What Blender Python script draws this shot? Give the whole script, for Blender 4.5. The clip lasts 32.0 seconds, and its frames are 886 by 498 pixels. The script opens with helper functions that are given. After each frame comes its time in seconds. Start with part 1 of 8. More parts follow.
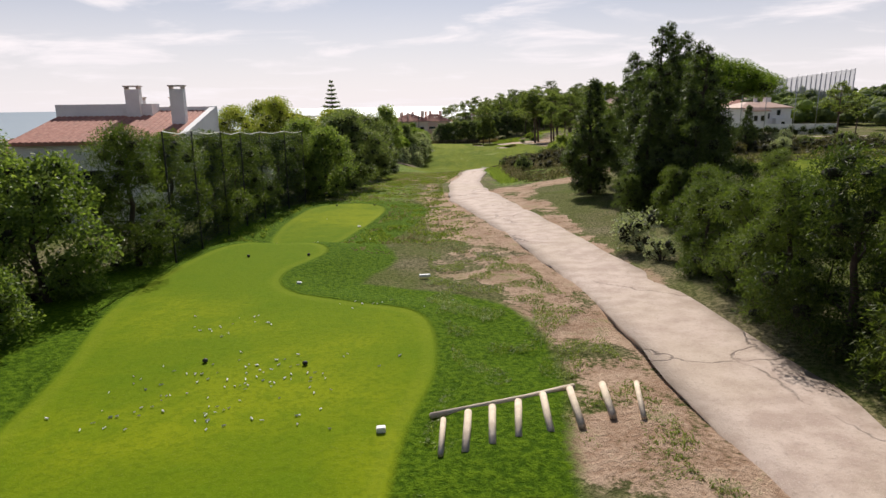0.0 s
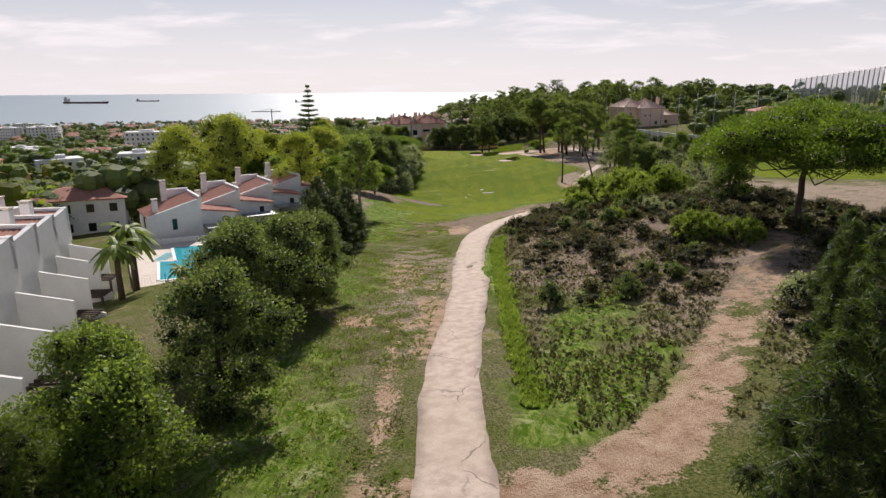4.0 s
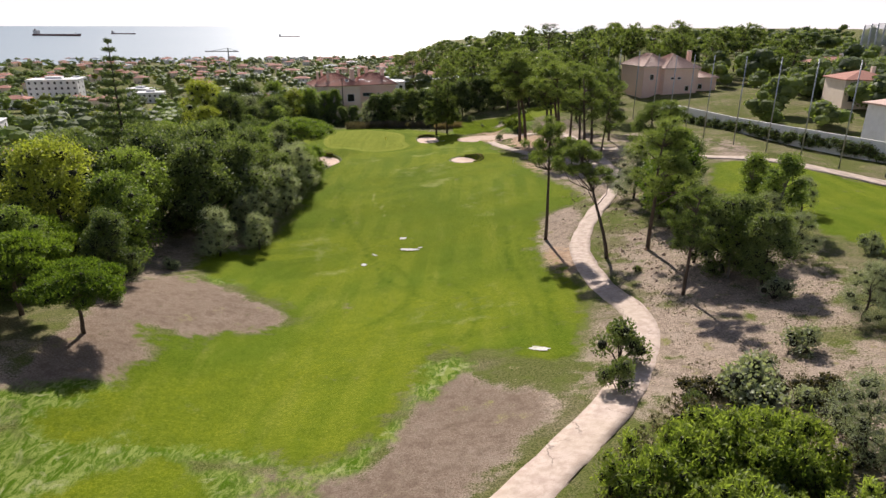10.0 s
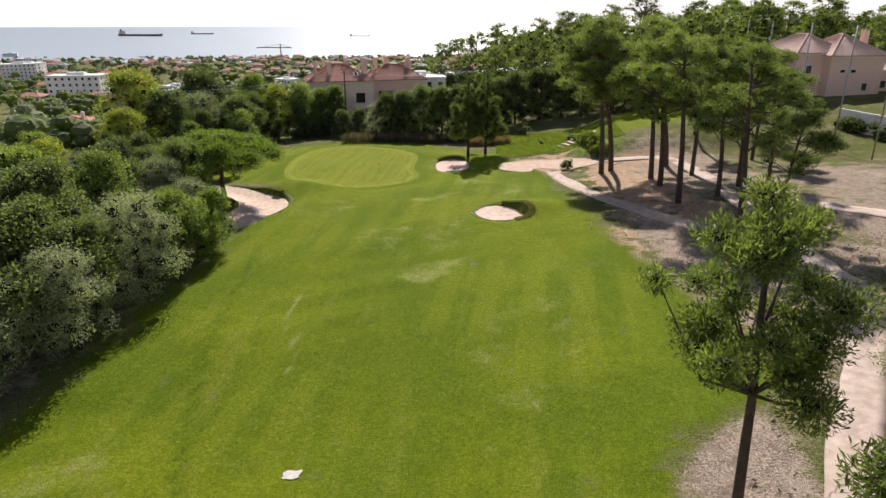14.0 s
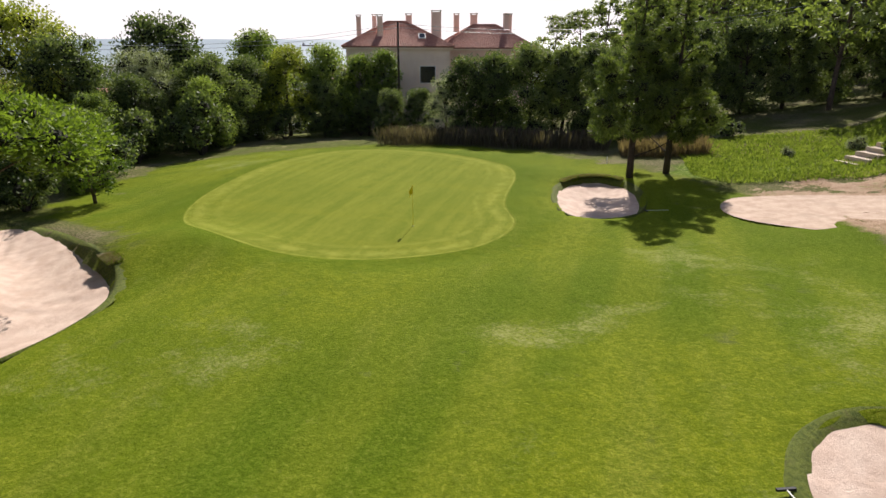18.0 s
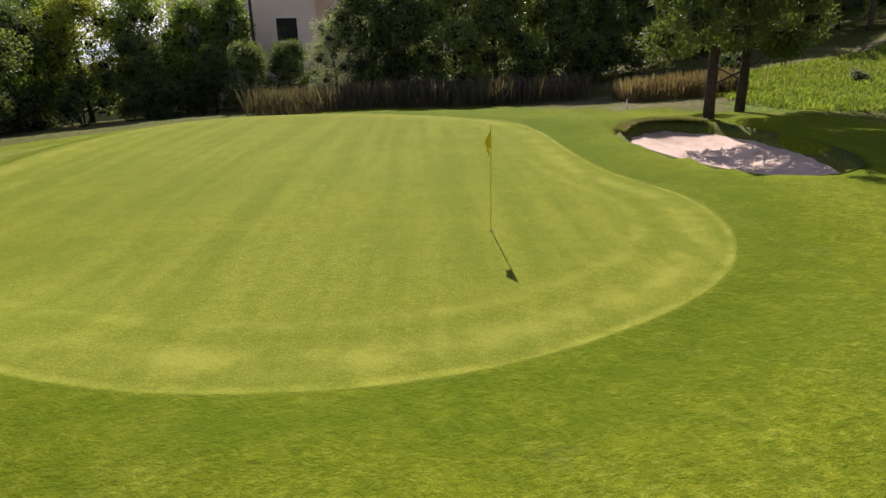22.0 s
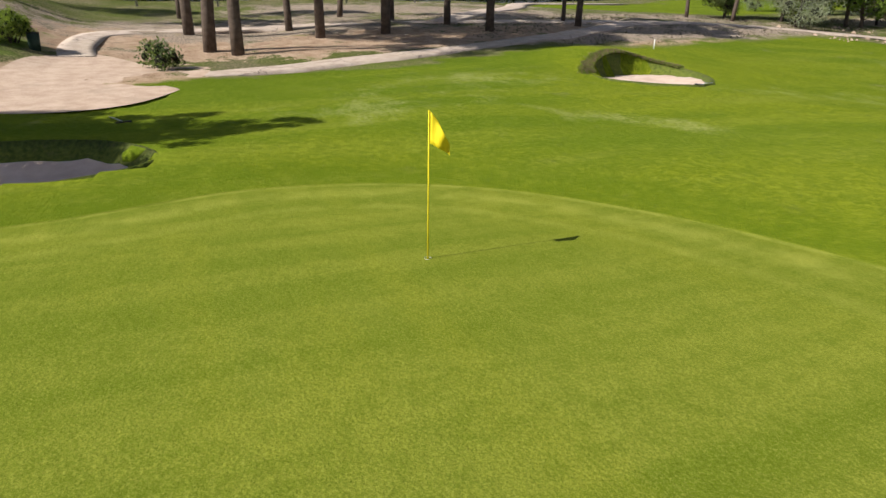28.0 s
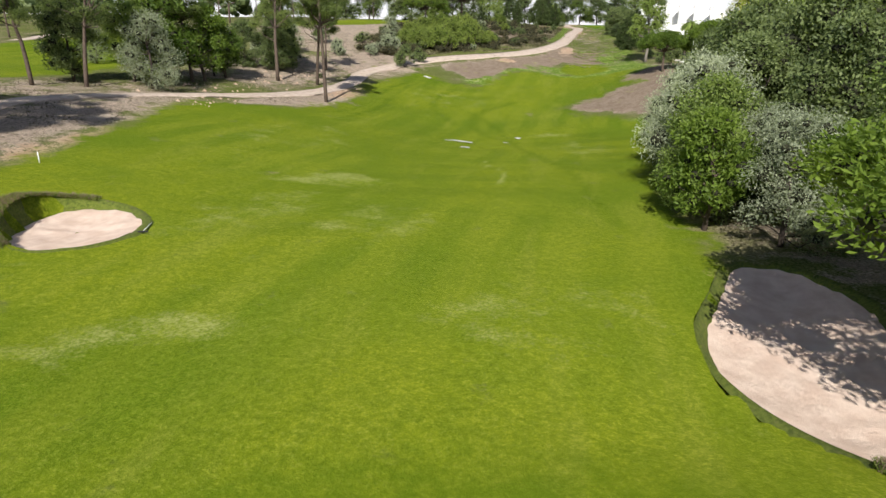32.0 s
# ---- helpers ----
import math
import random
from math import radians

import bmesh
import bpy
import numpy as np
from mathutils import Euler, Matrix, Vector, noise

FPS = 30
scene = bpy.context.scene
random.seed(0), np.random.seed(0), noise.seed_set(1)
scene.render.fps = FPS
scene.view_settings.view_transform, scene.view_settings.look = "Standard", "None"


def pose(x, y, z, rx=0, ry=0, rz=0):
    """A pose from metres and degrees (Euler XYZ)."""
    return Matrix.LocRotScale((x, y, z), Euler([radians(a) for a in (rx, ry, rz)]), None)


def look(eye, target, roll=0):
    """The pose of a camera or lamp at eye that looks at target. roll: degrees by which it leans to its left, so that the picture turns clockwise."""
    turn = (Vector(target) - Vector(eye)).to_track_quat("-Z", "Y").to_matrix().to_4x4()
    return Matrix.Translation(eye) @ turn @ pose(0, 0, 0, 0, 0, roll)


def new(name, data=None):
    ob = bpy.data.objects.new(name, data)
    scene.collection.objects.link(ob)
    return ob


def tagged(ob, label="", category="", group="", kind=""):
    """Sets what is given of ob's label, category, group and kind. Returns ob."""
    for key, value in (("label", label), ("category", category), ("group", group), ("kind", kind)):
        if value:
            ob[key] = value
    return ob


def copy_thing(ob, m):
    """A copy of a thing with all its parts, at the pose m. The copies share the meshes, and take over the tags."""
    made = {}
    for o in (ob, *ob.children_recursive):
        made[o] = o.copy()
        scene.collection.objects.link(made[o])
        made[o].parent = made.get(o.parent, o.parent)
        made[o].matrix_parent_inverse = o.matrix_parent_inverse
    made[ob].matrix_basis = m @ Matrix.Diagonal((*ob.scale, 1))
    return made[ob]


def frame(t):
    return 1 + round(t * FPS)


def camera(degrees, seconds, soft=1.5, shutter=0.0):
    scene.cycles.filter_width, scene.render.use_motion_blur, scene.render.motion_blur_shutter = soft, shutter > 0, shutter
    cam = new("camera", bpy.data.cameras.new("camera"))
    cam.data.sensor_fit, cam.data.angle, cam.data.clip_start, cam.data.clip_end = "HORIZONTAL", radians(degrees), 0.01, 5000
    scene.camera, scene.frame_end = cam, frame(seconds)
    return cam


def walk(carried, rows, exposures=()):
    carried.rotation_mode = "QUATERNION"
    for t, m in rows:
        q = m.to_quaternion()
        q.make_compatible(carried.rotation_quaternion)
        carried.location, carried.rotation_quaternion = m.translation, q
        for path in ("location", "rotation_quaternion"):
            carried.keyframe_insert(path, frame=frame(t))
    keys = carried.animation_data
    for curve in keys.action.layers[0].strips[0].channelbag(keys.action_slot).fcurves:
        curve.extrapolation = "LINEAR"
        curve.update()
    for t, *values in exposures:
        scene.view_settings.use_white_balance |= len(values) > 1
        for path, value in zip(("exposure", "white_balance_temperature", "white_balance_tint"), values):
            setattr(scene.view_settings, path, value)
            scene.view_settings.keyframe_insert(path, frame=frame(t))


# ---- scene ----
# ---- camera and its walk ----
cam = camera(70.5, 32.0)
PATH = [
    (0, (-6.424, 1.682, 15.349), (-6.413, 3.63, 14.897), -0.7),
    (0.5, (-6.477, 3.702, 16.072), (-6.463, 5.65, 15.619), -0.5),
    (1, (-6.493, 6.063, 16.801), (-6.479, 8.011, 16.347), -0.2),
    (1.5, (-6.419, 8.758, 17.561), (-6.402, 10.705, 17.101), -0.1),
    (2, (-6.239, 11.724, 18.364), (-6.236, 13.673, 17.913), -0.0),
    (2.5, (-6.02, 15.103, 19.181), (-6.012, 17.049, 18.72), -0.2),
    (3, (-5.75, 18.92, 19.91), (-5.74, 20.865, 19.447), -0.2),
    (3.5, (-5.433, 22.974, 20.571), (-5.416, 24.917, 20.096), -0.2),
    (5.5, (-2.325, 42.912, 23.387), (-2.307, 44.831, 22.822), -0.4),
    (6, (-1.442, 48.341, 23.635), (-1.418, 50.255, 23.054), -0.3),
    (6.5, (-0.417, 53.971, 23.92), (-0.39, 55.879, 23.322), -0.2),
    (7, (0.717, 59.669, 24.254), (0.751, 61.572, 23.64), -0.1),
    (7.5, (1.992, 65.285, 24.595), (2.033, 67.182, 23.961), -0.0),
    (8, (3.481, 71.06, 24.803), (3.522, 72.95, 24.152), 0.0),
    (8.5, (5.068, 77.2, 24.854), (5.105, 79.085, 24.188), 0.1),
    (9, (6.611, 83.607, 24.855), (6.651, 85.489, 24.182), 0.2),
    (9.5, (8.125, 90.127, 24.894), (8.165, 92.008, 24.216), 0.2),
    (10, (9.571, 96.649, 24.862), (9.609, 98.53, 24.183), 0.3),
    (10.5, (10.805, 103.098, 24.661), (10.841, 104.978, 23.982), 0.2),
    (11, (11.78, 109.581, 24.291), (11.811, 111.462, 23.61), 0.3),
    (11.5, (12.581, 116.204, 23.696), (12.608, 118.085, 23.016), 0.3),
    (12, (13.352, 122.925, 22.96), (13.367, 124.806, 22.28), 0.3),
    (12.5, (14.164, 129.783, 22.15), (14.155, 131.664, 21.47), 0.3),
    (13, (14.91, 136.775, 21.2), (14.858, 138.655, 20.519), 0.2),
    (13.5, (15.371, 143.783, 20.121), (15.264, 145.661, 19.442), 0.2),
    (14, (15.597, 150.382, 19.076), (15.427, 152.256, 18.397), -0.0),
    (14.5, (15.63, 156.614, 18.14), (15.395, 158.48, 17.461), -0.2),
    (15, (15.147, 163.14, 17.198), (14.855, 164.998, 16.517), -0.3),
    (15.5, (14.21, 169.851, 16.229), (13.869, 171.699, 15.546), -0.1),
    (17.5, (9.545, 196.553, 10.118), (9.102, 198.39, 9.461), 0.5),
    (18, (8.88, 200.962, 8.983), (8.417, 202.799, 8.344), 0.2),
    (18.5, (8.391, 204.642, 7.947), (7.907, 206.474, 7.305), 0.0),
    (19, (7.776, 207.513, 6.935), (7.275, 209.339, 6.289), -0.2),
    (19.5, (6.722, 209.877, 6.012), (6.219, 211.7, 5.363), -0.4),
    (20, (5.297, 211.937, 5.277), (4.799, 213.76, 4.62), -0.7),
    (20.5, (3.672, 213.753, 4.682), (3.218, 215.591, 4.037), -1.0),
    (21, (1.986, 215.35, 4.235), (1.648, 217.214, 3.594), -1.3),
    (21.5, (0.305, 216.788, 3.928), (0.155, 218.676, 3.286), -1.5),
    (22, (-1.36, 218.102, 3.711), (-1.297, 219.993, 3.063), -1.5),
    (22.5, (-2.954, 219.325, 3.571), (-2.645, 221.187, 2.91), -1.4),
    (23, (-4.389, 220.554, 3.504), (-3.814, 222.347, 2.83), -1.2),
    (23.5, (-5.582, 221.86, 3.482), (-4.726, 223.533, 2.798), -1.0),
    (24, (-6.554, 223.172, 3.471), (-5.44, 224.683, 2.78), -0.8),
    (24.5, (-7.36, 224.439, 3.46), (-6.015, 225.747, 2.766), -0.7),
    (25, (-7.979, 225.732, 3.433), (-6.435, 226.795, 2.733), -0.5),
    (25.5, (-8.398, 227.079, 3.395), (-6.692, 227.853, 2.694), -0.2),
    (26, (-8.654, 228.437, 3.379), (-6.837, 228.892, 2.677), 0.1),
    (26.5, (-8.788, 229.788, 3.385), (-6.92, 229.911, 2.681), 0.3),
    (28.5, (-7.147, 234.144, 3.18), (-5.567, 233.123, 2.5), 1.2),
    (29, (-6.485, 234.901, 3.147), (-5.074, 233.652, 2.476), 1.4),
    (29.5, (-5.797, 235.552, 3.122), (-4.594, 234.098, 2.461), 1.6),
    (30, (-5.094, 236.046, 3.106), (-4.124, 234.423, 2.454), 1.9),
    (30.4, (-4.521, 236.284, 3.18), (-3.732, 234.578, 2.496), 1.6),
    (30.8, (-4.0, 236.317, 3.464), (-3.393, 234.53, 2.801), 1.6),
    (31, (-3.818, 236.105, 3.897), (-3.276, 234.295, 3.24), 1.45),
    (31.2, (-3.69, 235.762, 4.543), (-3.218, 233.935, 3.882), 1.3),
    (31.5, (-3.588, 234.954, 5.859), (-3.157, 233.12, 5.189), 0.7),
    (32, (-3.495, 233.291, 8.36), (-3.131, 231.436, 7.707), 0.3),
]
walk(cam, [(t, look(eye, target, roll)) for t, eye, target, roll in PATH], exposures=[(0.0, 0.21, 6500, 13), (3.5, 0.15, 6500, 14), (6.0, 0.33, 6500, 14), (8.0, 0.49, 6500, 15), (13.0, 0.47, 6500, 15), (15.5, 0.60, 6500, 14), (18.0, 0.54, 6500, 13), (19.0, 0.58, 6500, 14), (21.0, 0.67, 6500, 18), (22.0, 0.67, 6500, 20), (24.0, 0.56, 6500, 15), (25.0, 0.54, 6500, 13), (26.0, 0.49, 6500, 9), (29.0, 0.52, 6250, 8), (30.5, 0.50, 6300, 8), (31.0, 0.55, 6350, 10), (32.0, 0.54, 6250, 7)])

# ---- light ----
SUN_EL, SUN_AZ = 38.0, -2.5          # degrees above the horizon; to the right of +y
world = bpy.data.worlds.new("sky")
scene.world = world
world.use_nodes = True
wn, wl = world.node_tree.nodes, world.node_tree.links
wn.clear()
sky = wn.new("ShaderNodeTexSky")
sky.sky_type = "NISHITA"
sky.sun_disc = False
sky.sun_elevation, sky.sun_rotation = radians(SUN_EL), radians(SUN_AZ)
sky.altitude, sky.air_density, sky.dust_density, sky.ozone_density = 60, 1.0, 0.5, 2.0
tc = wn.new("ShaderNodeTexCoord")
# thin cloud sheet: the direction is laid onto a flat layer overhead
sep = wn.new("ShaderNodeSeparateXYZ")
wl.new(tc.outputs["Generated"], sep.inputs[0])
zmax = wn.new("ShaderNodeMath"); zmax.operation = "MAXIMUM"; zmax.inputs[1].default_value = 0.0
wl.new(sep.outputs["Z"], zmax.inputs[0])
zadd = wn.new("ShaderNodeMath"); zadd.operation = "ADD"; zadd.inputs[1].default_value = 0.12
wl.new(zmax.outputs[0], zadd.inputs[0])
dv = wn.new("ShaderNodeVectorMath"); dv.operation = "DIVIDE"
comb = wn.new("ShaderNodeCombineXYZ")
for k in ("X", "Y", "Z"):
    wl.new(zadd.outputs[0], comb.inputs[k])
wl.new(tc.outputs["Generated"], dv.inputs[0]); wl.new(comb.outputs[0], dv.inputs[1])
cmap = wn.new("ShaderNodeMapping")
cmap.inputs["Scale"].default_value = (0.85, 1.0, 1.0)
cmap.inputs["Location"].default_value = (1.3, 0.4, 0.0)
wl.new(dv.outputs[0], cmap.inputs[0])
cn = wn.new("ShaderNodeTexNoise")
cn.inputs["Scale"].default_value, cn.inputs["Detail"].default_value = 1.35, 9.0
cn.inputs["Roughness"].default_value, cn.inputs["Distortion"].default_value = 0.56, 0.35
wl.new(cmap.outputs[0], cn.inputs["Vector"])
cr = wn.new("ShaderNodeMapRange"); cr.interpolation_type = "SMOOTHSTEP"
cr.inputs["From Min"].default_value, cr.inputs["From Max"].default_value = 0.48, 0.72
wl.new(cn.outputs["Fac"], cr.inputs["Value"])
cmix = wn.new("ShaderNodeMix"); cmix.data_type = "RGBA"
cmix.inputs["B"].default_value = (24.5, 23.3, 23.3, 1.0)
sgain = wn.new("ShaderNodeMix"); sgain.data_type, sgain.blend_type = "RGBA", "MULTIPLY"
sgain.inputs["Factor"].default_value, sgain.inputs["B"].default_value = 1.0, (1.15, 1.22, 1.36, 1.0)
wl.new(sky.outputs[0], sgain.inputs["A"])
wl.new(cr.outputs[0], cmix.inputs["Factor"]); wl.new(sgain.outputs["Result"], cmix.inputs["A"])
# white haze towards the horizon
hz = wn.new("ShaderNodeMapRange"); hz.interpolation_type = "SMOOTHSTEP"
for _k, _v in (("From Min", -0.05), ("From Max", 0.32), ("To Min", 0.93), ("To Max", 0.0)):
    hz.inputs[_k].default_value = _v
wl.new(sep.outputs["Z"], hz.inputs["Value"])
hmix = wn.new("ShaderNodeMix"); hmix.data_type = "RGBA"
hmix.inputs["B"].default_value = (22.4, 21.2, 21.6, 1.0)
wl.new(hz.outputs[0], hmix.inputs["Factor"]); wl.new(cmix.outputs["Result"], hmix.inputs["A"])
wbg = wn.new("ShaderNodeBackground"); wbg.inputs["Strength"].default_value = 0.0370
wout = wn.new("ShaderNodeOutputWorld")
wl.new(hmix.outputs["Result"], wbg.inputs["Color"]); wl.new(wbg.outputs[0], wout.inputs[0])

sun = new("sun", bpy.data.lights.new("sun", "SUN"))
sun.data.energy, sun.data.angle, sun.data.color = 5.0, radians(0.53), (1.0, 0.94, 0.85)
_az, _el = radians(SUN_AZ), radians(SUN_EL)
sun.matrix_world = look((0, 100, 90), Vector((0, 100, 90)) - Vector((math.sin(_az) * math.cos(_el), math.cos(_az) * math.cos(_el), math.sin(_el))))

# ---- materials ----
class Nodes:
    """A small help to write a node material line by line."""

    def __init__(self, name):
        self.m = bpy.data.materials.new(name)
        self.m.use_nodes = True
        self.t = self.m.node_tree
        self.b = self.t.nodes["Principled BSDF"]
        self.co = self.t.nodes.new("ShaderNodeTexCoord")

    def put(self, sock, v):
        if isinstance(v, bpy.types.NodeSocket):
            self.t.links.new(v, sock)
        elif isinstance(v, (tuple, list)) and len(v) == 3 and len(sock.default_value) == 4:
            sock.default_value = (*v, 1)
        else:
            sock.default_value = v

    def noise(self, scale, detail=4, rough=0.55, at=None, stretch=None, distort=0.0):
        n = self.t.nodes.new("ShaderNodeTexNoise")
        n.inputs["Scale"].default_value, n.inputs["Detail"].default_value = scale, detail
        n.inputs["Roughness"].default_value, n.inputs["Distortion"].default_value = rough, distort
        v = at or self.co.outputs["Object"]
        if stretch:
            mp = self.t.nodes.new("ShaderNodeMapping")
            mp.inputs["Scale"].default_value = stretch
            self.t.links.new(v, mp.inputs[0])
            v = mp.outputs[0]
        self.t.links.new(v, n.inputs["Vector"])
        return n.outputs["Fac"]

    def voronoi(self, scale, feature="DISTANCE_TO_EDGE", at=None):
        n = self.t.nodes.new("ShaderNodeTexVoronoi")
        n.feature = feature
        n.inputs["Scale"].default_value = scale
        self.t.links.new(at or self.co.outputs["Object"], n.inputs["Vector"])
        return n.outputs[0]

    def wave(self, scale, turn=0.0, distort=0.6):
        mp = self.t.nodes.new("ShaderNodeMapping")
        mp.inputs["Rotation"].default_value = (0, 0, radians(turn))
        self.t.links.new(self.co.outputs["Object"], mp.inputs[0])
        n = self.t.nodes.new("ShaderNodeTexWave")
        n.inputs["Scale"].default_value, n.inputs["Distortion"].default_value = scale, distort
        n.inputs["Detail"].default_value, n.inputs["Detail Scale"].default_value = 2.0, 0.6
        self.t.links.new(mp.outputs[0], n.inputs["Vector"])
        return n.outputs["Fac"]

    def ramp(self, v, lo, hi, a=0.0, b=1.0):
        n = self.t.nodes.new("ShaderNodeMapRange")
        n.interpolation_type = "SMOOTHSTEP"
        for k, x in (("From Min", lo), ("From Max", hi), ("To Min", a), ("To Max", b)):
            n.inputs[k].default_value = x
        self.put(n.inputs["Value"], v)
        return n.outputs[0]

    def math(self, op, a, b=0.0, c=None):
        n = self.t.nodes.new("ShaderNodeMath")
        n.operation = op
        self.put(n.inputs[0], a); self.put(n.inputs[1], b)
        if c is not None:
            self.put(n.inputs[2], c)
        return n.outputs[0]

    def mix(self, f, a, b, blend="MIX"):
        n = self.t.nodes.new("ShaderNodeMix")
        n.data_type, n.blend_type = "RGBA", blend
        self.put(n.inputs["Factor"], f); self.put(n.inputs["A"], a); self.put(n.inputs["B"], b)
        return n.outputs["Result"]

    def attr(self, name):
        n = self.t.nodes.new("ShaderNodeAttribute")
        n.attribute_name = name
        s = self.t.nodes.new("ShaderNodeSeparateColor")
        self.t.links.new(n.outputs["Color"], s.inputs[0])
        return s.outputs

    def island(self):
        return self.t.nodes.new("ShaderNodeNewGeometry").outputs["Random Per Island"]

    def object_random(self):
        return self.t.nodes.new("ShaderNodeObjectInfo").outputs["Random"]

    def bump(self, v, strength, dist):
        n = self.t.nodes.new("ShaderNodeBump")
        n.inputs["Strength"].default_value, n.inputs["Distance"].default_value = strength, dist
        self.put(n.inputs["Height"], v)
        self.t.links.new(n.outputs[0], self.b.inputs["Normal"])

    def done(self, colour, rough=0.8, metal=0.0, spec=0.3):
        self.put(self.b.inputs["Base Color"], colour)
        self.put(self.b.inputs["Roughness"], rough)
        self.put(self.b.inputs["Metallic"], metal)
        self.put(self.b.inputs["Specular IOR Level"], spec)
        return self.m


def plain(name, a, b, scale=3.0, rough=0.7, metal=0.0, bump=0.0, spec=0.3, stains=None):
    """Two close tones mixed by noise at two sizes, with a little relief."""
    n = Nodes(name)
    f = n.mix(0.35, n.noise(scale), n.noise(scale * 9, 3))
    c = n.mix(n.ramp(f, 0.3, 0.7), a, b)
    if stains:
        c = n.mix(n.ramp(n.noise(scale * 0.35, 6, 0.65), 0.52, 0.78, 0, 0.75), c, stains)
    if bump:
        n.bump(n.noise(scale * 12, 5), bump, 0.02)
    return n.done(c, rough, metal, spec)


def foliage_mat(name, dark, light, glow=0.45, rough=0.5):
    """Leaves: each one a tone of its own, light passes through them."""
    n = Nodes(name)
    r = n.math("ADD", n.math("MULTIPLY", n.island(), 0.6), n.math("MULTIPLY", n.object_random(), 0.4))
    big = n.noise(0.7, 2)
    c = n.mix(n.ramp(n.math("ADD", n.math("MULTIPLY", r, 0.6), n.math("MULTIPLY", big, 0.5)), 0.25, 0.85), dark, light)
    n.done(c, 0.55, 0, 0.28)
    tr = n.t.nodes.new("ShaderNodeBsdfTranslucent")
    n.put(tr.inputs[0], n.mix(1.0, c, (1.22, 1.30, 0.60), "MULTIPLY"))
    mx = n.t.nodes.new("ShaderNodeMixShader")
    mx.inputs[0].default_value = glow * 0.95
    out = n.t.nodes["Material Output"]
    n.t.links.new(n.b.outputs[0], mx.inputs[1]); n.t.links.new(tr.outputs[0], mx.inputs[2])
    n.t.links.new(mx.outputs[0], out.inputs[0])
    return n.m


def ground_mat():
    n = Nodes("turf_and_soil")
    za, zb, zc, zd = n.attr("zone_a"), n.attr("zone_b"), n.attr("zone_c"), n.attr("zone_d")
    fine, mid, big = n.noise(9, 6, 0.65), n.noise(1.3, 5, 0.6), n.noise(0.16, 4, 0.55)
    speck, vast = n.noise(34, 3, 0.6), n.noise(0.055, 3, 0.5, distort=0.6)
    wide = n.math("MULTIPLY", n.math("SUBTRACT", n.noise(0.42, 3, 0.55), 0.5), 1.5)
    rag = n.math("ADD", wide, n.math("ADD", n.math("MULTIPLY", n.math("SUBTRACT", mid, 0.5), 0.9), n.math("MULTIPLY", n.math("SUBTRACT", fine, 0.5), 0.75)))

    def zone(v, k=1.0, w=0.16):
        return n.ramp(n.math("ADD", v, n.math("MULTIPLY", rag, k)), 0.5 - w, 0.5 + w)

    def edge(v, w=0.012):
        # distance to an outline is kept as 0.5 + metres / 8
        return n.ramp(v, 0.5 - w, 0.5 + w)

    def line(v, at, w, most):
        lo = n.ramp(v, 0.5 + (at - w) / 8, 0.5 + at / 8)
        return n.math("MULTIPLY", n.math("MULTIPLY", lo, n.ramp(v, 0.5 + at / 8, 0.5 + (at + w) / 8, 1, 0)), most)

    # rough grass is the base
    rough = n.mix(n.ramp(fine, 0.36, 0.62), (0.052, 0.078, 0.013), (0.175, 0.172, 0.062))
    rough = n.mix(n.ramp(big, 0.42, 0.62, 0, 0.75), rough, n.mix(n.ramp(fine, 0.4, 0.6), (0.115, 0.098, 0.056), (0.300, 0.255, 0.160)))
    rough = n.mix(n.ramp(speck, 0.5, 0.68, 0, 0.5), rough, (0.045, 0.052, 0.017))
    rough = n.mix(n.ramp(n.noise(0.5, 5, 0.65), 0.46, 0.70, 0, 0.6), rough, (0.095, 0.130, 0.020))
    dry = n.mix(n.ramp(fine, 0.36, 0.62), (0.195, 0.143, 0.105), (0.500, 0.402, 0.318))
    dry = n.mix(n.ramp(mid, 0.46, 0.66, 0, 0.6), dry, (0.185, 0.150, 0.112))
    dry = n.mix(n.ramp(n.noise(0.35, 5, 0.65), 0.50, 0.68, 0, 0.6), dry, (0.420, 0.345, 0.275))
    dry = n.mix(n.ramp(speck, 0.5, 0.66, 0, 0.40), dry, (0.085, 0.064, 0.048))
    dry = n.mix(n.math("MULTIPLY", zd[1], n.ramp(mid, 0.35, 0.65, 0.85, 0.35)), dry, (0.158, 0.114, 0.082))
    dirt = n.mix(n.ramp(n.math("ADD", n.math("MULTIPLY", fine, 0.5), n.math("MULTIPLY", mid, 0.5)), 0.35, 0.66), (0.300, 0.190, 0.122), (0.530, 0.392, 0.285))
    fair = n.mix(n.ramp(vast, 0.36, 0.64), (0.090, 0.150, 0.004), (0.196, 0.232, 0.008))
    fair = n.mix(n.ramp(big, 0.44, 0.68, 0, 0.55), fair, (0.078, 0.140, 0.005))
    fair = n.mix(n.ramp(mid, 0.42, 0.66, 0, 0.45), fair, (0.076, 0.126, 0.005))
    # mown lanes along the hole and across it, faint and broken
    lane = n.math("MULTIPLY", n.ramp(n.wave(0.095, 4, 1.2), 0.25, 0.75), n.ramp(n.noise(0.06, 2), 0.40, 0.62))
    fair = n.mix(n.math("MULTIPLY", lane, 0.58), fair, (0.215, 0.250, 0.016))
    cross = n.math("MULTIPLY", n.ramp(n.wave(0.075, 68, 2.2), 0.3, 0.8), n.ramp(n.noise(0.05, 2, at=None, stretch=(1.3, 0.8, 1)), 0.50, 0.66))
    fair = n.mix(n.math("MULTIPLY", cross, 0.48), fair, (0.055, 0.105, 0.003))
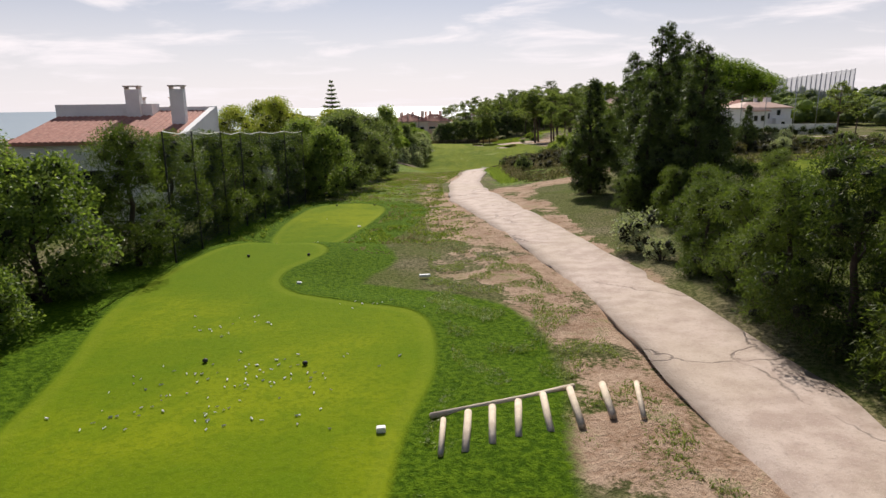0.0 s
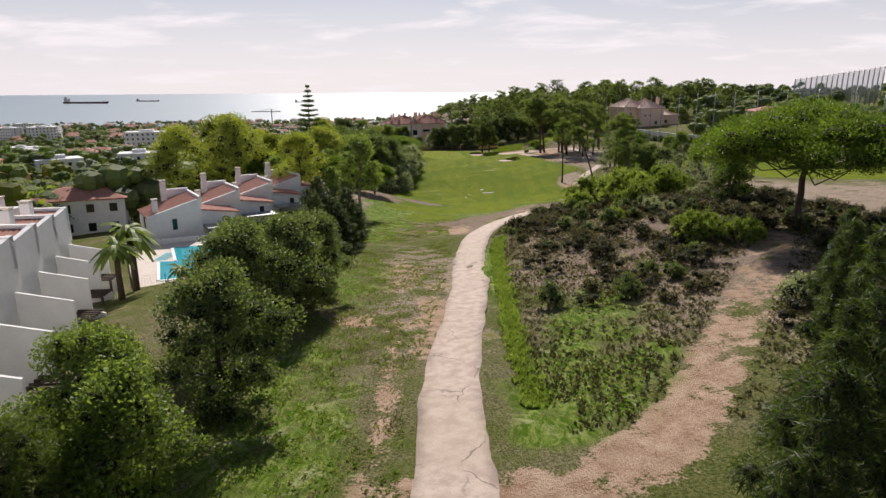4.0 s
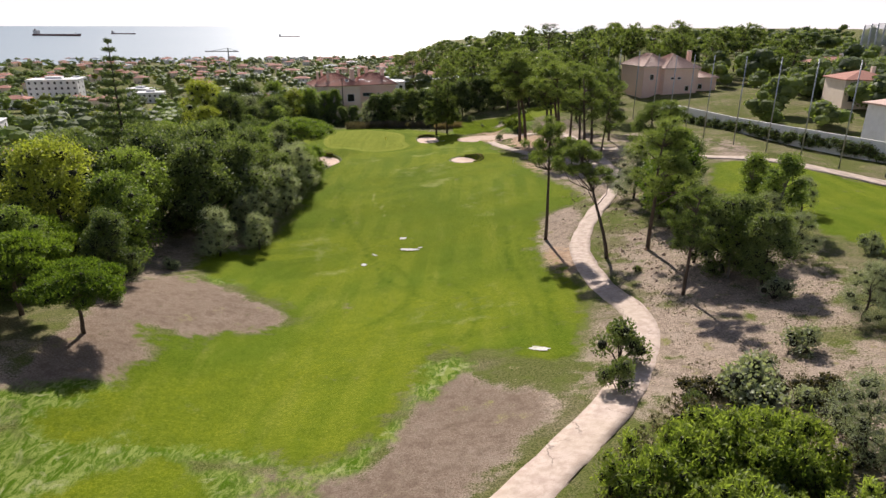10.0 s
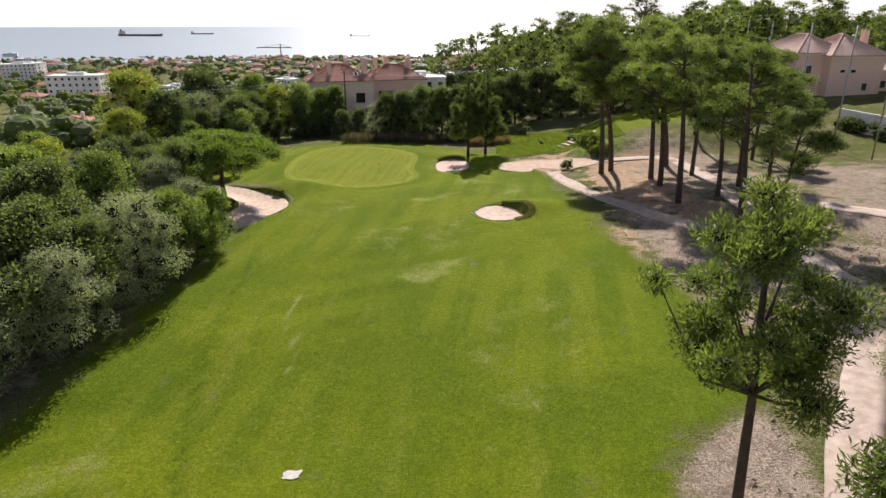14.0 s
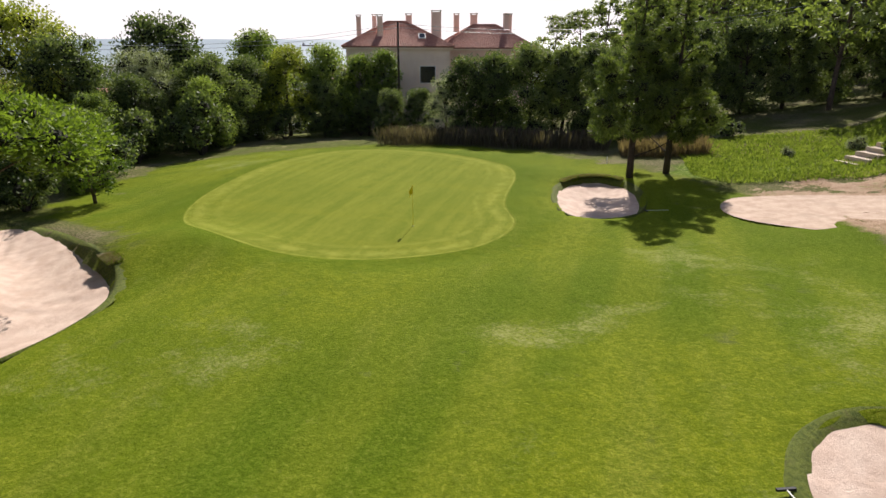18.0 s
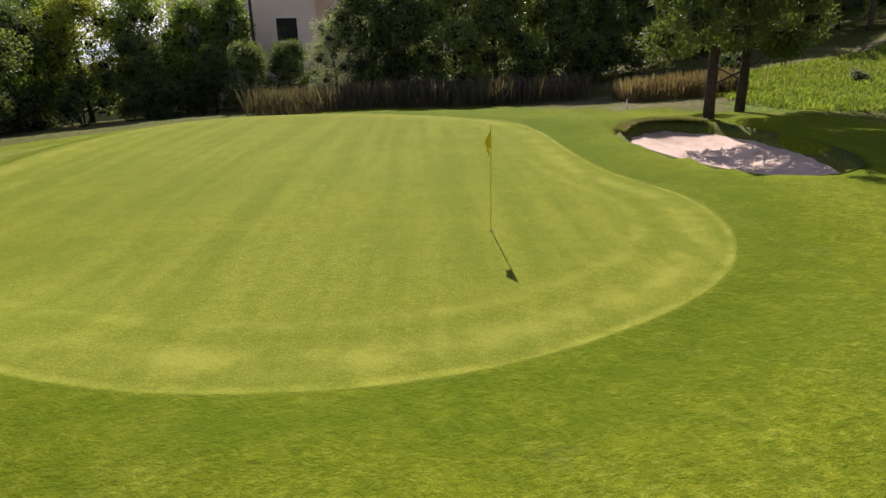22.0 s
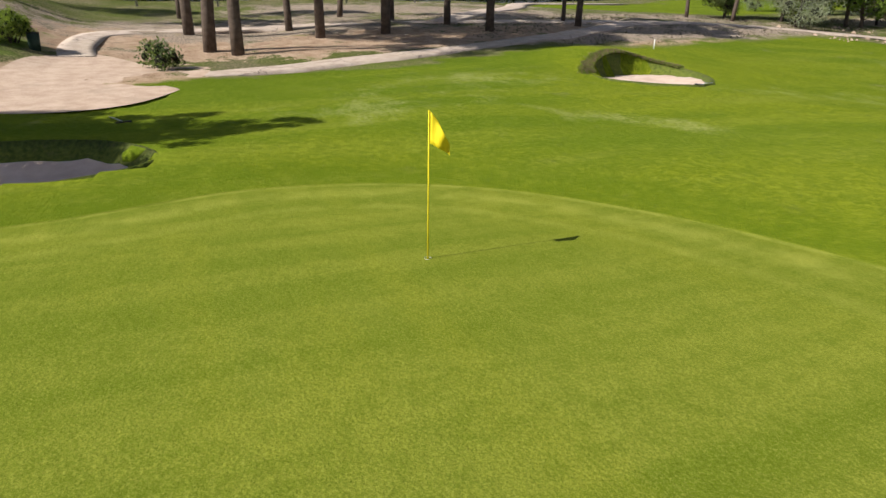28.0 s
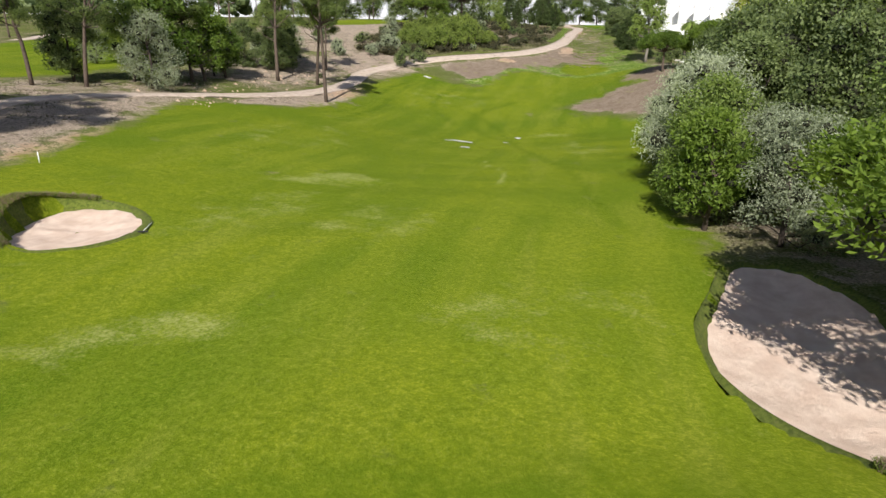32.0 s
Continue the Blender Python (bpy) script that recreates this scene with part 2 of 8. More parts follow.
    fair = n.mix(n.ramp(fine, 0.46, 0.66, 0, 0.42), fair, (0.066, 0.104, 0.003))
    streak = n.noise(0.55, 4, 0.6, stretch=(1.0, 0.16, 1.0))
    fair = n.mix(n.ramp(streak, 0.52, 0.72, 0, 0.45), fair, (0.245, 0.262, 0.036))
    fair = n.mix(n.ramp(speck, 0.50, 0.70, 0, 0.42), fair, (0.270, 0.300, 0.032))
    fair = n.mix(1.0, fair, (0.006, 0.0, 0.004), "ADD")
    tuft = n.noise(4.5, 5, 0.7, distort=0.5)
    fair = n.mix(n.ramp(tuft, 0.40, 0.62, 0.5, 0), fair, (0.056, 0.094, 0.004))
    fair = n.mix(n.ramp(tuft, 0.56, 0.74, 0, 0.5), fair, (0.260, 0.280, 0.040))
    fair = n.mix(n.ramp(n.noise(70, 3, 0.65), 0.5, 0.68, 0, 0.5), fair, (0.050, 0.082, 0.004))
    blade = n.noise(11, 4, 0.75)
    fair = n.mix(n.ramp(blade, 0.42, 0.58, 0.22, 0), fair, (0.040, 0.070, 0.003))
    fair = n.mix(n.ramp(blade, 0.52, 0.68, 0, 0.30), fair, (0.290, 0.315, 0.050))
    # tyre and drain lines in the turf
    fair = n.mix(n.math("MULTIPLY", zd[0], n.ramp(mid, 0.32, 0.6, 0.15, 0.6)), fair, (0.040, 0.082, 0.003))
    pale = n.mix(n.ramp(fine, 0.36, 0.64), (0.160, 0.190, 0.036), (0.330, 0.330, 0.125))
    fair = n.mix(n.ramp(n.math("ADD", zc[2], n.math("MULTIPLY", rag, 1.1)), 0.30, 1.05, 0, 0.75), fair, pale)
    tee = n.mix(n.ramp(big, 0.38, 0.62), (0.115, 0.178, 0.004), (0.205, 0.250, 0.006))
    tee = n.mix(n.ramp(mid, 0.42, 0.66, 0, 0.5), tee, (0.092, 0.165, 0.004))
    tee = n.mix(n.ramp(fine, 0.44, 0.64, 0, 0.45), tee, (0.075, 0.125, 0.003))
    tee = n.mix(n.ramp(speck, 0.52, 0.70, 0, 0.40), tee, (0.190, 0.230, 0.030))
    tee = n.mix(line(zc[0], 0.2, 0.25, 0.22), tee, (0.230, 0.270, 0.020))
    # long weedy grass, combed pale streaks between green
    comb = n.noise(2.2, 5, 0.7, stretch=(1.0, 0.35, 1.0), distort=1.6)
    weed = n.mix(n.ramp(comb, 0.42, 0.62), (0.072, 0.135, 0.008), (0.235, 0.290, 0.070))
    weed = n.mix(n.ramp(n.noise(0.8, 5, 0.65, distort=0.8), 0.54, 0.70, 0, 0.8), weed, (0.380, 0.390, 0.190))
    weed = n.mix(n.ramp(fine, 0.5, 0.68, 0, 0.5), weed, (0.050, 0.095, 0.008))
    lush = n.mix(n.ramp(fine, 0.36, 0.64), (0.040, 0.090, 0.003), (0.115, 0.195, 0.008))
    lush = n.mix(n.ramp(speck, 0.5, 0.7, 0, 0.45), lush, (0.026, 0.056, 0.003))
    stripe = n.noise(1.5, 3, 0.55, stretch=(1.0, 0.05, 1.0))
    green = n.mix(n.ramp(n.math("ADD", n.math("MULTIPLY", stripe, 0.72), n.math("MULTIPLY", mid, 0.28)), 0.38, 0.62), (0.136, 0.176, 0.011), (0.246, 0.262, 0.030))
    green = n.mix(n.ramp(big, 0.36, 0.66, 0, 0.50), green, (0.126, 0.166, 0.010))
    green = n.mix(n.ramp(n.noise(0.5, 3, 0.6, stretch=(0.25, 1.0, 1.0)), 0.48, 0.66, 0, 0.4), green, (0.255, 0.262, 0.020))
    green = n.mix(n.ramp(n.noise(120, 3, 0.6), 0.45, 0.66, 0, 0.65), green, (0.310, 0.325, 0.056))
    green = n.mix(n.ramp(n.noise(75, 4, 0.7), 0.46, 0.66, 0, 0.7), green, (0.086, 0.118, 0.009))
    green = n.mix(n.ramp(n.noise(3.4, 4, 0.6), 0.45, 0.65, 0, 0.35), green, (0.112, 0.150, 0.010))
    green = n.mix(n.ramp(fine, 0.5, 0.70, 0, 0.18), green, (0.098, 0.134, 0.010))
    blade = n.noise(30, 4, 0.7)
    green = n.mix(n.ramp(blade, 0.40, 0.58, 0.34, 0), green, (0.090, 0.122, 0.008))
    green = n.mix(n.ramp(blade, 0.50, 0.68, 0, 0.36), green, (0.320, 0.332, 0.056))
    green = n.mix(1.0, green, (0.88, 0.89, 0.91), "MULTIPLY")
    lap = n.math("ADD", line(za[0], 0.10, 0.14, 0.40), n.math("ADD", line(za[0], 1.75, 0.30, 0.20), line(za[0], 0.75, 0.6, 0.34)))
    green = n.mix(n.math("MULTIPLY", lap, n.ramp(mid, 0.35, 0.65, 0.2, 1.0)), green, (0.360, 0.360, 0.070))
    c = n.mix(zone(zb[0], 1.2, 0.22), rough, dry)
    c = n.mix(zone(za[2], 1.5, 0.12), c, dirt)
    c = n.mix(zone(zb[2], 1.1, 0.30), c, weed)
    c = n.mix(zone(za[1], 1.15, 0.24), c, fair)
    # a collar of longer, darker grass round the green
    c = n.mix(n.math("MULTIPLY", n.ramp(za[0], 0.14, 0.42), n.ramp(mid, 0.3, 0.7, 0.35, 0.8)), c, (0.078, 0.122, 0.005))
    c = n.mix(zone(zb[1], 0.30, 0.14), c, lush)
    c = n.mix(edge(zc[0]), c, tee)
    on = edge(za[0])
    c = n.mix(on, c, green)
    smooth = n.math("MAXIMUM", n.math("MULTIPLY", za[1], 0.55), n.math("MAXIMUM", n.math("MULTIPLY", edge(zc[0]), 0.85), n.math("MULTIPLY", on, 0.86)))
    hgt = n.math("MULTIPLY", n.math("ADD", n.math("MULTIPLY", fine, 0.7), n.math("MULTIPLY", speck, 0.3)), n.math("SUBTRACT", 1.05, smooth))
    n.bump(hgt, 0.9, 0.14)
    # upright blades catch more light at low angles
    turf = n.math("MAXIMUM", za[1], on)
    n.put(n.b.inputs["Sheen Weight"], n.math("MULTIPLY", turf, 0.17))
    n.b.inputs["Sheen Roughness"].default_value = 0.3
    n.b.inputs["Sheen Tint"].default_value = (0.80, 0.92, 0.05, 1)
    c = n.mix(turf, c, n.mix(1.0, c, (1.02, 1.02, 1.0), "MULTIPLY"))
    return n.done(c, 0.92, 0, 0.03)


M = {}
M["ground"] = ground_mat()


def path_mat():
    n = Nodes("worn_concrete")
    fine, mid, big = n.noise(14, 6, 0.7), n.noise(1.8, 5), n.noise(0.25, 4)
    c = n.mix(n.ramp(mid, 0.3, 0.7), (0.40, 0.305, 0.25), (0.56, 0.455, 0.385))
    c = n.mix(n.ramp(big, 0.4, 0.7, 0, 0.5), c, (0.46, 0.375, 0.28))
    c = n.mix(n.ramp(fine, 0.50, 0.72, 0, 0.55), c, (0.27, 0.215, 0.175))
    c = n.mix(n.ramp(n.noise(3.2, 6, 0.7), 0.55, 0.72, 0, 0.55), c, (0.36, 0.29, 0.22))
    c = n.mix(n.ramp(n.noise(40, 3, 0.6), 0.55, 0.72, 0, 0.4), c, (0.60, 0.52, 0.45))
    wob = n.t.nodes.new("ShaderNodeVectorMath"); wob.operation = "ADD"
    nz = n.t.nodes.new("ShaderNodeTexNoise"); nz.inputs["Scale"].default_value = 1.1; nz.inputs["Detail"].default_value = 4
    n.t.links.new(n.co.outputs["Object"], nz.inputs["Vector"])
    n.t.links.new(n.co.outputs["Object"], wob.inputs[0]); n.t.links.new(nz.outputs["Color"], wob.inputs[1])
    crack = n.voronoi(0.24, at=wob.outputs[0])
    cf = n.math("MULTIPLY", n.ramp(crack, 0.0, 0.010, 1, 0), n.ramp(n.noise(0.35, 3), 0.42, 0.58))
    c = n.mix(n.math("MULTIPLY", cf, 0.75), c, (0.12, 0.095, 0.08))
    n.bump(n.math("SUBTRACT", fine, n.math("MULTIPLY", cf, 1.5)), 0.5, 0.03)
    return n.done(c, 0.85, 0, 0.25)


def sand_mat():
    n = Nodes("bunker_sand")
    fine, mid = n.noise(26, 5, 0.7), n.noise(1.6, 5)
    c = n.mix(n.ramp(mid, 0.3, 0.7), (0.58, 0.425, 0.34), (0.70, 0.55, 0.455))
    c = n.mix(n.ramp(fine, 0.5, 0.8, 0, 0.4), c, (0.36, 0.24, 0.18))
    n.bump(n.math("ADD", fine, n.noise(5, 4)), 0.6, 0.06)
    return n.done(c, 0.92, 0, 0.15)


def sea_mat():
    n = Nodes("sea_water")
    w = n.noise(0.05, 5, 0.6, stretch=(1, 0.35, 1))
    n.bump(w, 0.45, 4.0)
    return n.done(n.mix(n.noise(0.002, 3), (0.20, 0.27, 0.30), (0.27, 0.33, 0.35)), 0.32, 0, 0.9)


def tile_mat():
    n = Nodes("clay_roof_tiles")
    c = n.mix(n.ramp(n.noise(4, 5), 0.3, 0.7), (0.30, 0.125, 0.092), (0.46, 0.23, 0.175))
    c = n.mix(n.ramp(n.noise(0.8, 5), 0.5, 0.75, 0, 0.5), c, (0.23, 0.15, 0.12))
    c = n.mix(n.math("MULTIPLY", n.island(), 0.35), c, (0.47, 0.25, 0.19))
    return n.done(c, 0.85, 0, 0.2)


# paler tiles: sun glare on the pink house's roof put into colour
def pale_tile_mat():
    n = Nodes("pale_glare_tiles")
    c = n.mix(n.ramp(n.noise(4, 5), 0.3, 0.7), (0.46, 0.29, 0.23), (0.60, 0.42, 0.34))
    c = n.mix(n.math("MULTIPLY", n.island(), 0.35), c, (0.62, 0.46, 0.38))
    return n.done(c, 0.7, 0, 0.3)


M["pale_tile"] = pale_tile_mat()
M["path"], M["sand"], M["sea"], M["tile"] = path_mat(), sand_mat(), sea_mat(), tile_mat()
M["bark"] = plain("pine_bark", (0.060, 0.042, 0.032), (0.135, 0.100, 0.078), 5, 0.9, bump=0.8)
M["bark_grey"] = plain("grey_bark", (0.13, 0.11, 0.09), (0.24, 0.21, 0.18), 5, 0.9, bump=0.6)
M["bark_dark"] = plain("dark_bark", (0.035, 0.026, 0.022), (0.080, 0.060, 0.048), 5, 0.9, bump=0.8)
M["pine"] = foliage_mat("pine_needles", (0.062, 0.092, 0.028), (0.235, 0.285, 0.085), 0.5)
M["stone_pine"] = foliage_mat("stone_pine_needles", (0.058, 0.104, 0.014), (0.190, 0.262, 0.040), 0.5)
M["dark"] = foliage_mat("dark_evergreen_leaves", (0.0512, 0.0794, 0.0307), (0.2112, 0.256, 0.0947), 0.45)
M["casuarina"] = foliage_mat("drooping_dark_needles", (0.0318, 0.0514, 0.0158), (0.1077, 0.1445, 0.0416), 0.42)
M["feather"] = foliage_mat("feathery_needles", (0.0435, 0.0691, 0.0205), (0.1536, 0.192, 0.0538), 0.5)
M["hedge"] = foliage_mat("dark_hedge_leaves", (0.0345, 0.0575, 0.0126), (0.1357, 0.1794, 0.0368), 0.5)
M["broad"] = foliage_mat("broad_leaves", (0.0845, 0.1306, 0.0307), (0.288, 0.3584, 0.0922), 0.5)
M["bright"] = foliage_mat("bright_shrub_leaves", (0.085, 0.13, 0.02), (0.33, 0.39, 0.095), 0.55)
M["olive"] = foliage_mat("grey_green_leaves", (0.1728, 0.1984, 0.1254), (0.4352, 0.4672, 0.32), 0.38)
M["autumn"] = foliage_mat("yellowing_leaves", (0.1357, 0.1633, 0.0253), (0.3967, 0.4278, 0.0805), 0.5)
M["scrub"] = foliage_mat("dry_scrub", (0.042, 0.042, 0.018), (0.170, 0.148, 0.074), 0.35)
M["straw"] = foliage_mat("dry_straw", (0.130, 0.108, 0.080), (0.370, 0.312, 0.240), 0.35)
M["blades"] = foliage_mat("grass_blades", (0.0808, 0.1275, 0.0119), (0.289, 0.34, 0.085), 0.5)
# near-black for the cores of crowns: their inner shade put into colour
M["core_shade"] = plain("crown_core_shade", (0.013, 0.015, 0.007), (0.032, 0.032, 0.016), 6, 0.95, bump=0.6)
# duller, darker copy of the reeds, the shade they stand in coloured in
M["reed_shade"] = foliage_mat("shaded_grey_brown_reeds", (0.070, 0.056, 0.044), (0.190, 0.155, 0.120), 0.35)
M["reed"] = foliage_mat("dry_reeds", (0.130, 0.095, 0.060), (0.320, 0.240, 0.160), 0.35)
M["white_wall"] = plain("white_render", (0.74, 0.73, 0.72), (0.82, 0.81, 0.80), 1.2, 0.8, bump=0.15, stains=(0.62, 0.60, 0.57))
M["pink_wall"] = plain("salmon_render", (0.82, 0.57, 0.46), (0.86, 0.64, 0.54), 1.2, 0.8, bump=0.15)
M["cream_wall"] = plain("peach_render", (0.84, 0.68, 0.55), (0.88, 0.74, 0.62), 1.2, 0.8, bump=0.15, stains=(0.66, 0.50, 0.39))
M["ochre_wall"] = plain("ochre_render", (0.55, 0.34, 0.16), (0.64, 0.42, 0.22), 1.2, 0.8)
M["glass_dark"] = plain("window_glass", (0.012, 0.014, 0.016), (0.025, 0.028, 0.032), 1, 0.08, spec=0.6)
M["stone"] = plain("pale_paving", (0.56, 0.49, 0.42), (0.66, 0.58, 0.50), 1.5, 0.8, stains=(0.45, 0.39, 0.33))
M["log"] = plain("weathered_log", (0.50, 0.41, 0.30), (0.68, 0.58, 0.46), 5, 0.85, bump=0.4)
M["metal_dark"] = plain("dark_metal", (0.03, 0.032, 0.034), (0.06, 0.062, 0.064), 4, 0.5, 0.6)
M["metal_grey"] = plain("galvanised_steel", (0.30, 0.31, 0.32), (0.42, 0.43, 0.44), 4, 0.45, 0.8)
M["yellow"] = plain("yellow_flag_cloth", (0.78, 0.60, 0.01), (0.86, 0.68, 0.02), 6, 0.7)
M["white_paint"] = plain("white_paint", (0.76, 0.75, 0.72), (0.84, 0.83, 0.80), 6, 0.6)
M["black"] = plain("black_plastic", (0.015, 0.015, 0.016), (0.03, 0.03, 0.03), 6, 0.6)
M["rust"] = plain("dark_red_hull", (0.10, 0.05, 0.05), (0.16, 0.09, 0.08), 0.05, 0.7)
M["pool_water"] = plain("pool_water", (0.03, 0.34, 0.42), (0.05, 0.42, 0.50), 0.4, 0.06, spec=0.5)
M["pool_tile"] = plain("pool_tile", (0.10, 0.46, 0.55), (0.14, 0.52, 0.60), 4, 0.4)
M["net"] = plain("dark_green_net", (0.012, 0.030, 0.022), (0.025, 0.050, 0.036), 4, 0.7)
M["wood_dark"] = plain("dark_stained_wood", (0.045, 0.030, 0.022), (0.085, 0.060, 0.045), 4, 0.7, bump=0.3)
M["asphalt"] = plain("asphalt", (0.10, 0.10, 0.10), (0.17, 0.165, 0.16), 2, 0.9)
M["gravel"] = plain("sandy_gravel", (0.40, 0.28, 0.205), (0.56, 0.425, 0.33), 1.6, 0.9, bump=0.5, stains=(0.36, 0.27, 0.20))
M["pale_sand"] = plain("pale_top_dressing", (0.50, 0.47, 0.41), (0.68, 0.65, 0.58), 5, 0.95, bump=0.5, stains=(0.30, 0.31, 0.16))
M["pale_net"] = plain("pale_netting", (0.50, 0.51, 0.52), (0.62, 0.63, 0.64), 0.5, 0.8)
M["pale_net"].node_tree.nodes["Principled BSDF"].inputs["Alpha"].default_value = 0.42

# ---- helpers for meshes ----
def mesh_ob(name, verts, faces, mat, parent=None, label="", smooth=False):
    """One mesh object from vertices and faces."""
    me = bpy.data.meshes.new(name)
    me.from_pydata([tuple(v) for v in verts], [], [tuple(f) for f in faces])
    if mat:
        me.materials.append(mat)
    if smooth:
        me.polygons.foreach_set("use_smooth", [True] * len(me.polygons))
    ob = new(name, me)
    if parent:
        ob.parent = parent
    if label:
        tagged(ob, label)
    return ob


def part(name, bm, mat, parent=None, label="", smooth=False):
    """Links a bmesh as one mesh object under a thing or a part."""
    me = bpy.data.meshes.new(name)
    bm.to_mesh(me)
    bm.free()
    me.materials.append(mat)
    if smooth:
        me.polygons.foreach_set("use_smooth", [True] * len(me.polygons))
    ob = new(name, me)
    if parent:
        ob.parent = parent
    if label:
        tagged(ob, label)
    return ob


def thing(name, label, category, at=(0, 0, 0), turn=0.0, group="", kind=""):
    """The empty at the base of a thing."""
    ob = new(name)
    ob.matrix_basis = pose(*at, 0, 0, turn)
    return tagged(ob, label, category, group, kind)


def box(bm, x0, y0, z0, x1, y1, z1, m=None):
    vs = [bm.verts.new(v) for v in ((x0, y0, z0), (x1, y0, z0), (x1, y1, z0), (x0, y1, z0), (x0, y0, z1), (x1, y0, z1), (x1, y1, z1), (x0, y1, z1))]
    for f in ((0, 3, 2, 1), (4, 5, 6, 7), (0, 1, 5, 4), (1, 2, 6, 5), (2, 3, 7, 6), (3, 0, 4, 7)):
        bm.faces.new([vs[i] for i in f])
    if m is not None:
        bmesh.ops.transform(bm, matrix=m, verts=vs)
    return vs


def boxes(*rows):
    bm = bmesh.new()
    for r in rows:
        box(bm, *r)
    return bm


def tube(points, radii, n=7, cap=True):
    """Vertices and faces of a tapered tube along points."""
    pts = np.asarray(points, float)
    vs, fs = [], []
    for i, p in enumerate(pts):
        d = pts[min(i + 1, len(pts) - 1)] - pts[max(i - 1, 0)]
        d = d / (np.linalg.norm(d) + 1e-9)
        a = np.cross(d, (0.31, 0.95, 0.12)); a /= np.linalg.norm(a) + 1e-9
        b = np.cross(d, a)
        for k in range(n):
            w = 2 * math.pi * k / n
            vs.append(p + radii[i] * (math.cos(w) * a + math.sin(w) * b))
    for i in range(len(pts) - 1):
        for k in range(n):
            fs.append((i * n + k, i * n + (k + 1) % n, (i + 1) * n + (k + 1) % n, (i + 1) * n + k))
    if cap:
        fs.append(tuple(range((len(pts) - 1) * n, len(pts) * n)))
        fs.append(tuple(range(n - 1, -1, -1)))
    return vs, fs


def joined(pieces):
    """Several (vertices, faces) as one."""
    vs, fs = [], []
    for v, f in pieces:
        k = len(vs)
        vs.extend(v)
        fs.extend(tuple(i + k for i in q) for q in f)
    return vs, fs


# ---- the lie of the land: height profiles along the hole, at distances to its side ----
YS = (-60, 0, 20, 45, 70, 95, 115, 138, 166, 192, 217, 232, 250, 280, 330, 500)
XS = (-90, -45, -20, -5, 10, 25, 50, 100)
PROFILES = [
    (9, 6, 5, 3, 1, -1, -3, -5, -7, -8, -8, -8, -8.5, -9, -12, -22),
    (10, 8, 7.5, 5.5, 3.8, 2.5, 1.5, 0.5, -1, -2, -2.5, -2.8, -3, -4, -7, -18),
    (11, 10.6, 10.2, 9.0, 7.4, 5.2, 3.8, 3.9, -1.0, -0.8, -0.4, -0.5, -0.9, -2.5, -3, -14),
    (11.5, 10.9, 10.1, 9.4, 7.7, 5.4, 3.0, 0.6, -2.2, -0.9, 0, 0, -0.2, -2, -1, -8),
    (12, 11.2, 10.9, 10.6, 9.2, 7.2, 4.6, 1.0, -1.8, -0.4, 0.5, 0.1, -0.2, -1, 0, -3),
    (12.5, 11.6, 11.4, 11.2, 10.6, 9.2, 6.8, 3.0, 1.4, 1.8, 1.6, 0.9, 1.0, 1.5, 3, 4),
    (13, 12, 12, 11.5, 10.5, 9.5, 8, 6, 4.5, 4.2, 3.8, 3.2, 4, 5, 7, 10),
    (14, 13, 13, 12, 11, 10, 9, 8, 7, 7, 7, 7, 8, 9, 10, 14),
]


def hermite(xs, ys, x):
    xs, ys = np.asarray(xs, float), np.asarray(ys, float)
    x = np.clip(x, xs[0], xs[-1])
    h = np.diff(xs)
    d = np.diff(ys) / h
    m = np.zeros(len(xs))
    m[1:-1] = (d[:-1] * h[1:] + d[1:] * h[:-1]) / (h[1:] + h[:-1])
    m[0], m[-1] = d[0], d[-1]
    i = np.clip(np.searchsorted(xs, x) - 1, 0, len(h) - 1)
    t = (x - xs[i]) / h[i]
    return ys[i] * (1 + 2 * t) * (1 - t) ** 2 + m[i] * h[i] * t * (1 - t) ** 2 + ys[i + 1] * t * t * (3 - 2 * t) + m[i + 1] * h[i] * t * t * (t - 1)


def land(x, y):
    x, y = np.asarray(x, float), np.asarray(y, float)
    cols = np.stack([hermite(YS, p, y) for p in PROFILES], 0)
    xs = np.array(XS, float)
    xx = np.clip(x, xs[0], xs[-1])
    i = np.clip(np.searchsorted(xs, xx) - 1, 0, len(xs) - 2)
    hh = np.diff(xs)[i]
    t = (xx - xs[i]) / hh

    def col(j):
        return np.take_along_axis(cols, np.clip(j, 0, len(xs) - 1)[None], 0)[0]

    def lean(j):
        jl, jr = np.clip(j - 1, 0, len(xs) - 1), np.clip(j + 1, 0, len(xs) - 1)
        return (col(jr) - col(jl)) / (xs[jr] - xs[jl])

    z = col(i) * (1 + 2 * t) * (1 - t) ** 2 + lean(i) * hh * t * (1 - t) ** 2 + col(i + 1) * t * t * (3 - 2 * t) + lean(i + 1) * hh * t * t * (t - 1)
    # beyond the course the land falls to the sea on the left and ahead, and keeps its height on the right
    left, ahead = np.maximum(-90 - x, 0), np.maximum(y - 500, 0)
    right = np.maximum(x - 100, 0)
    z = z - 0.012 * left - 0.024 * ahead * np.clip(1 - right / 900, 0.15, 1) + 0.012 * np.minimum(right, 300)
    return np.maximum(z, -70)


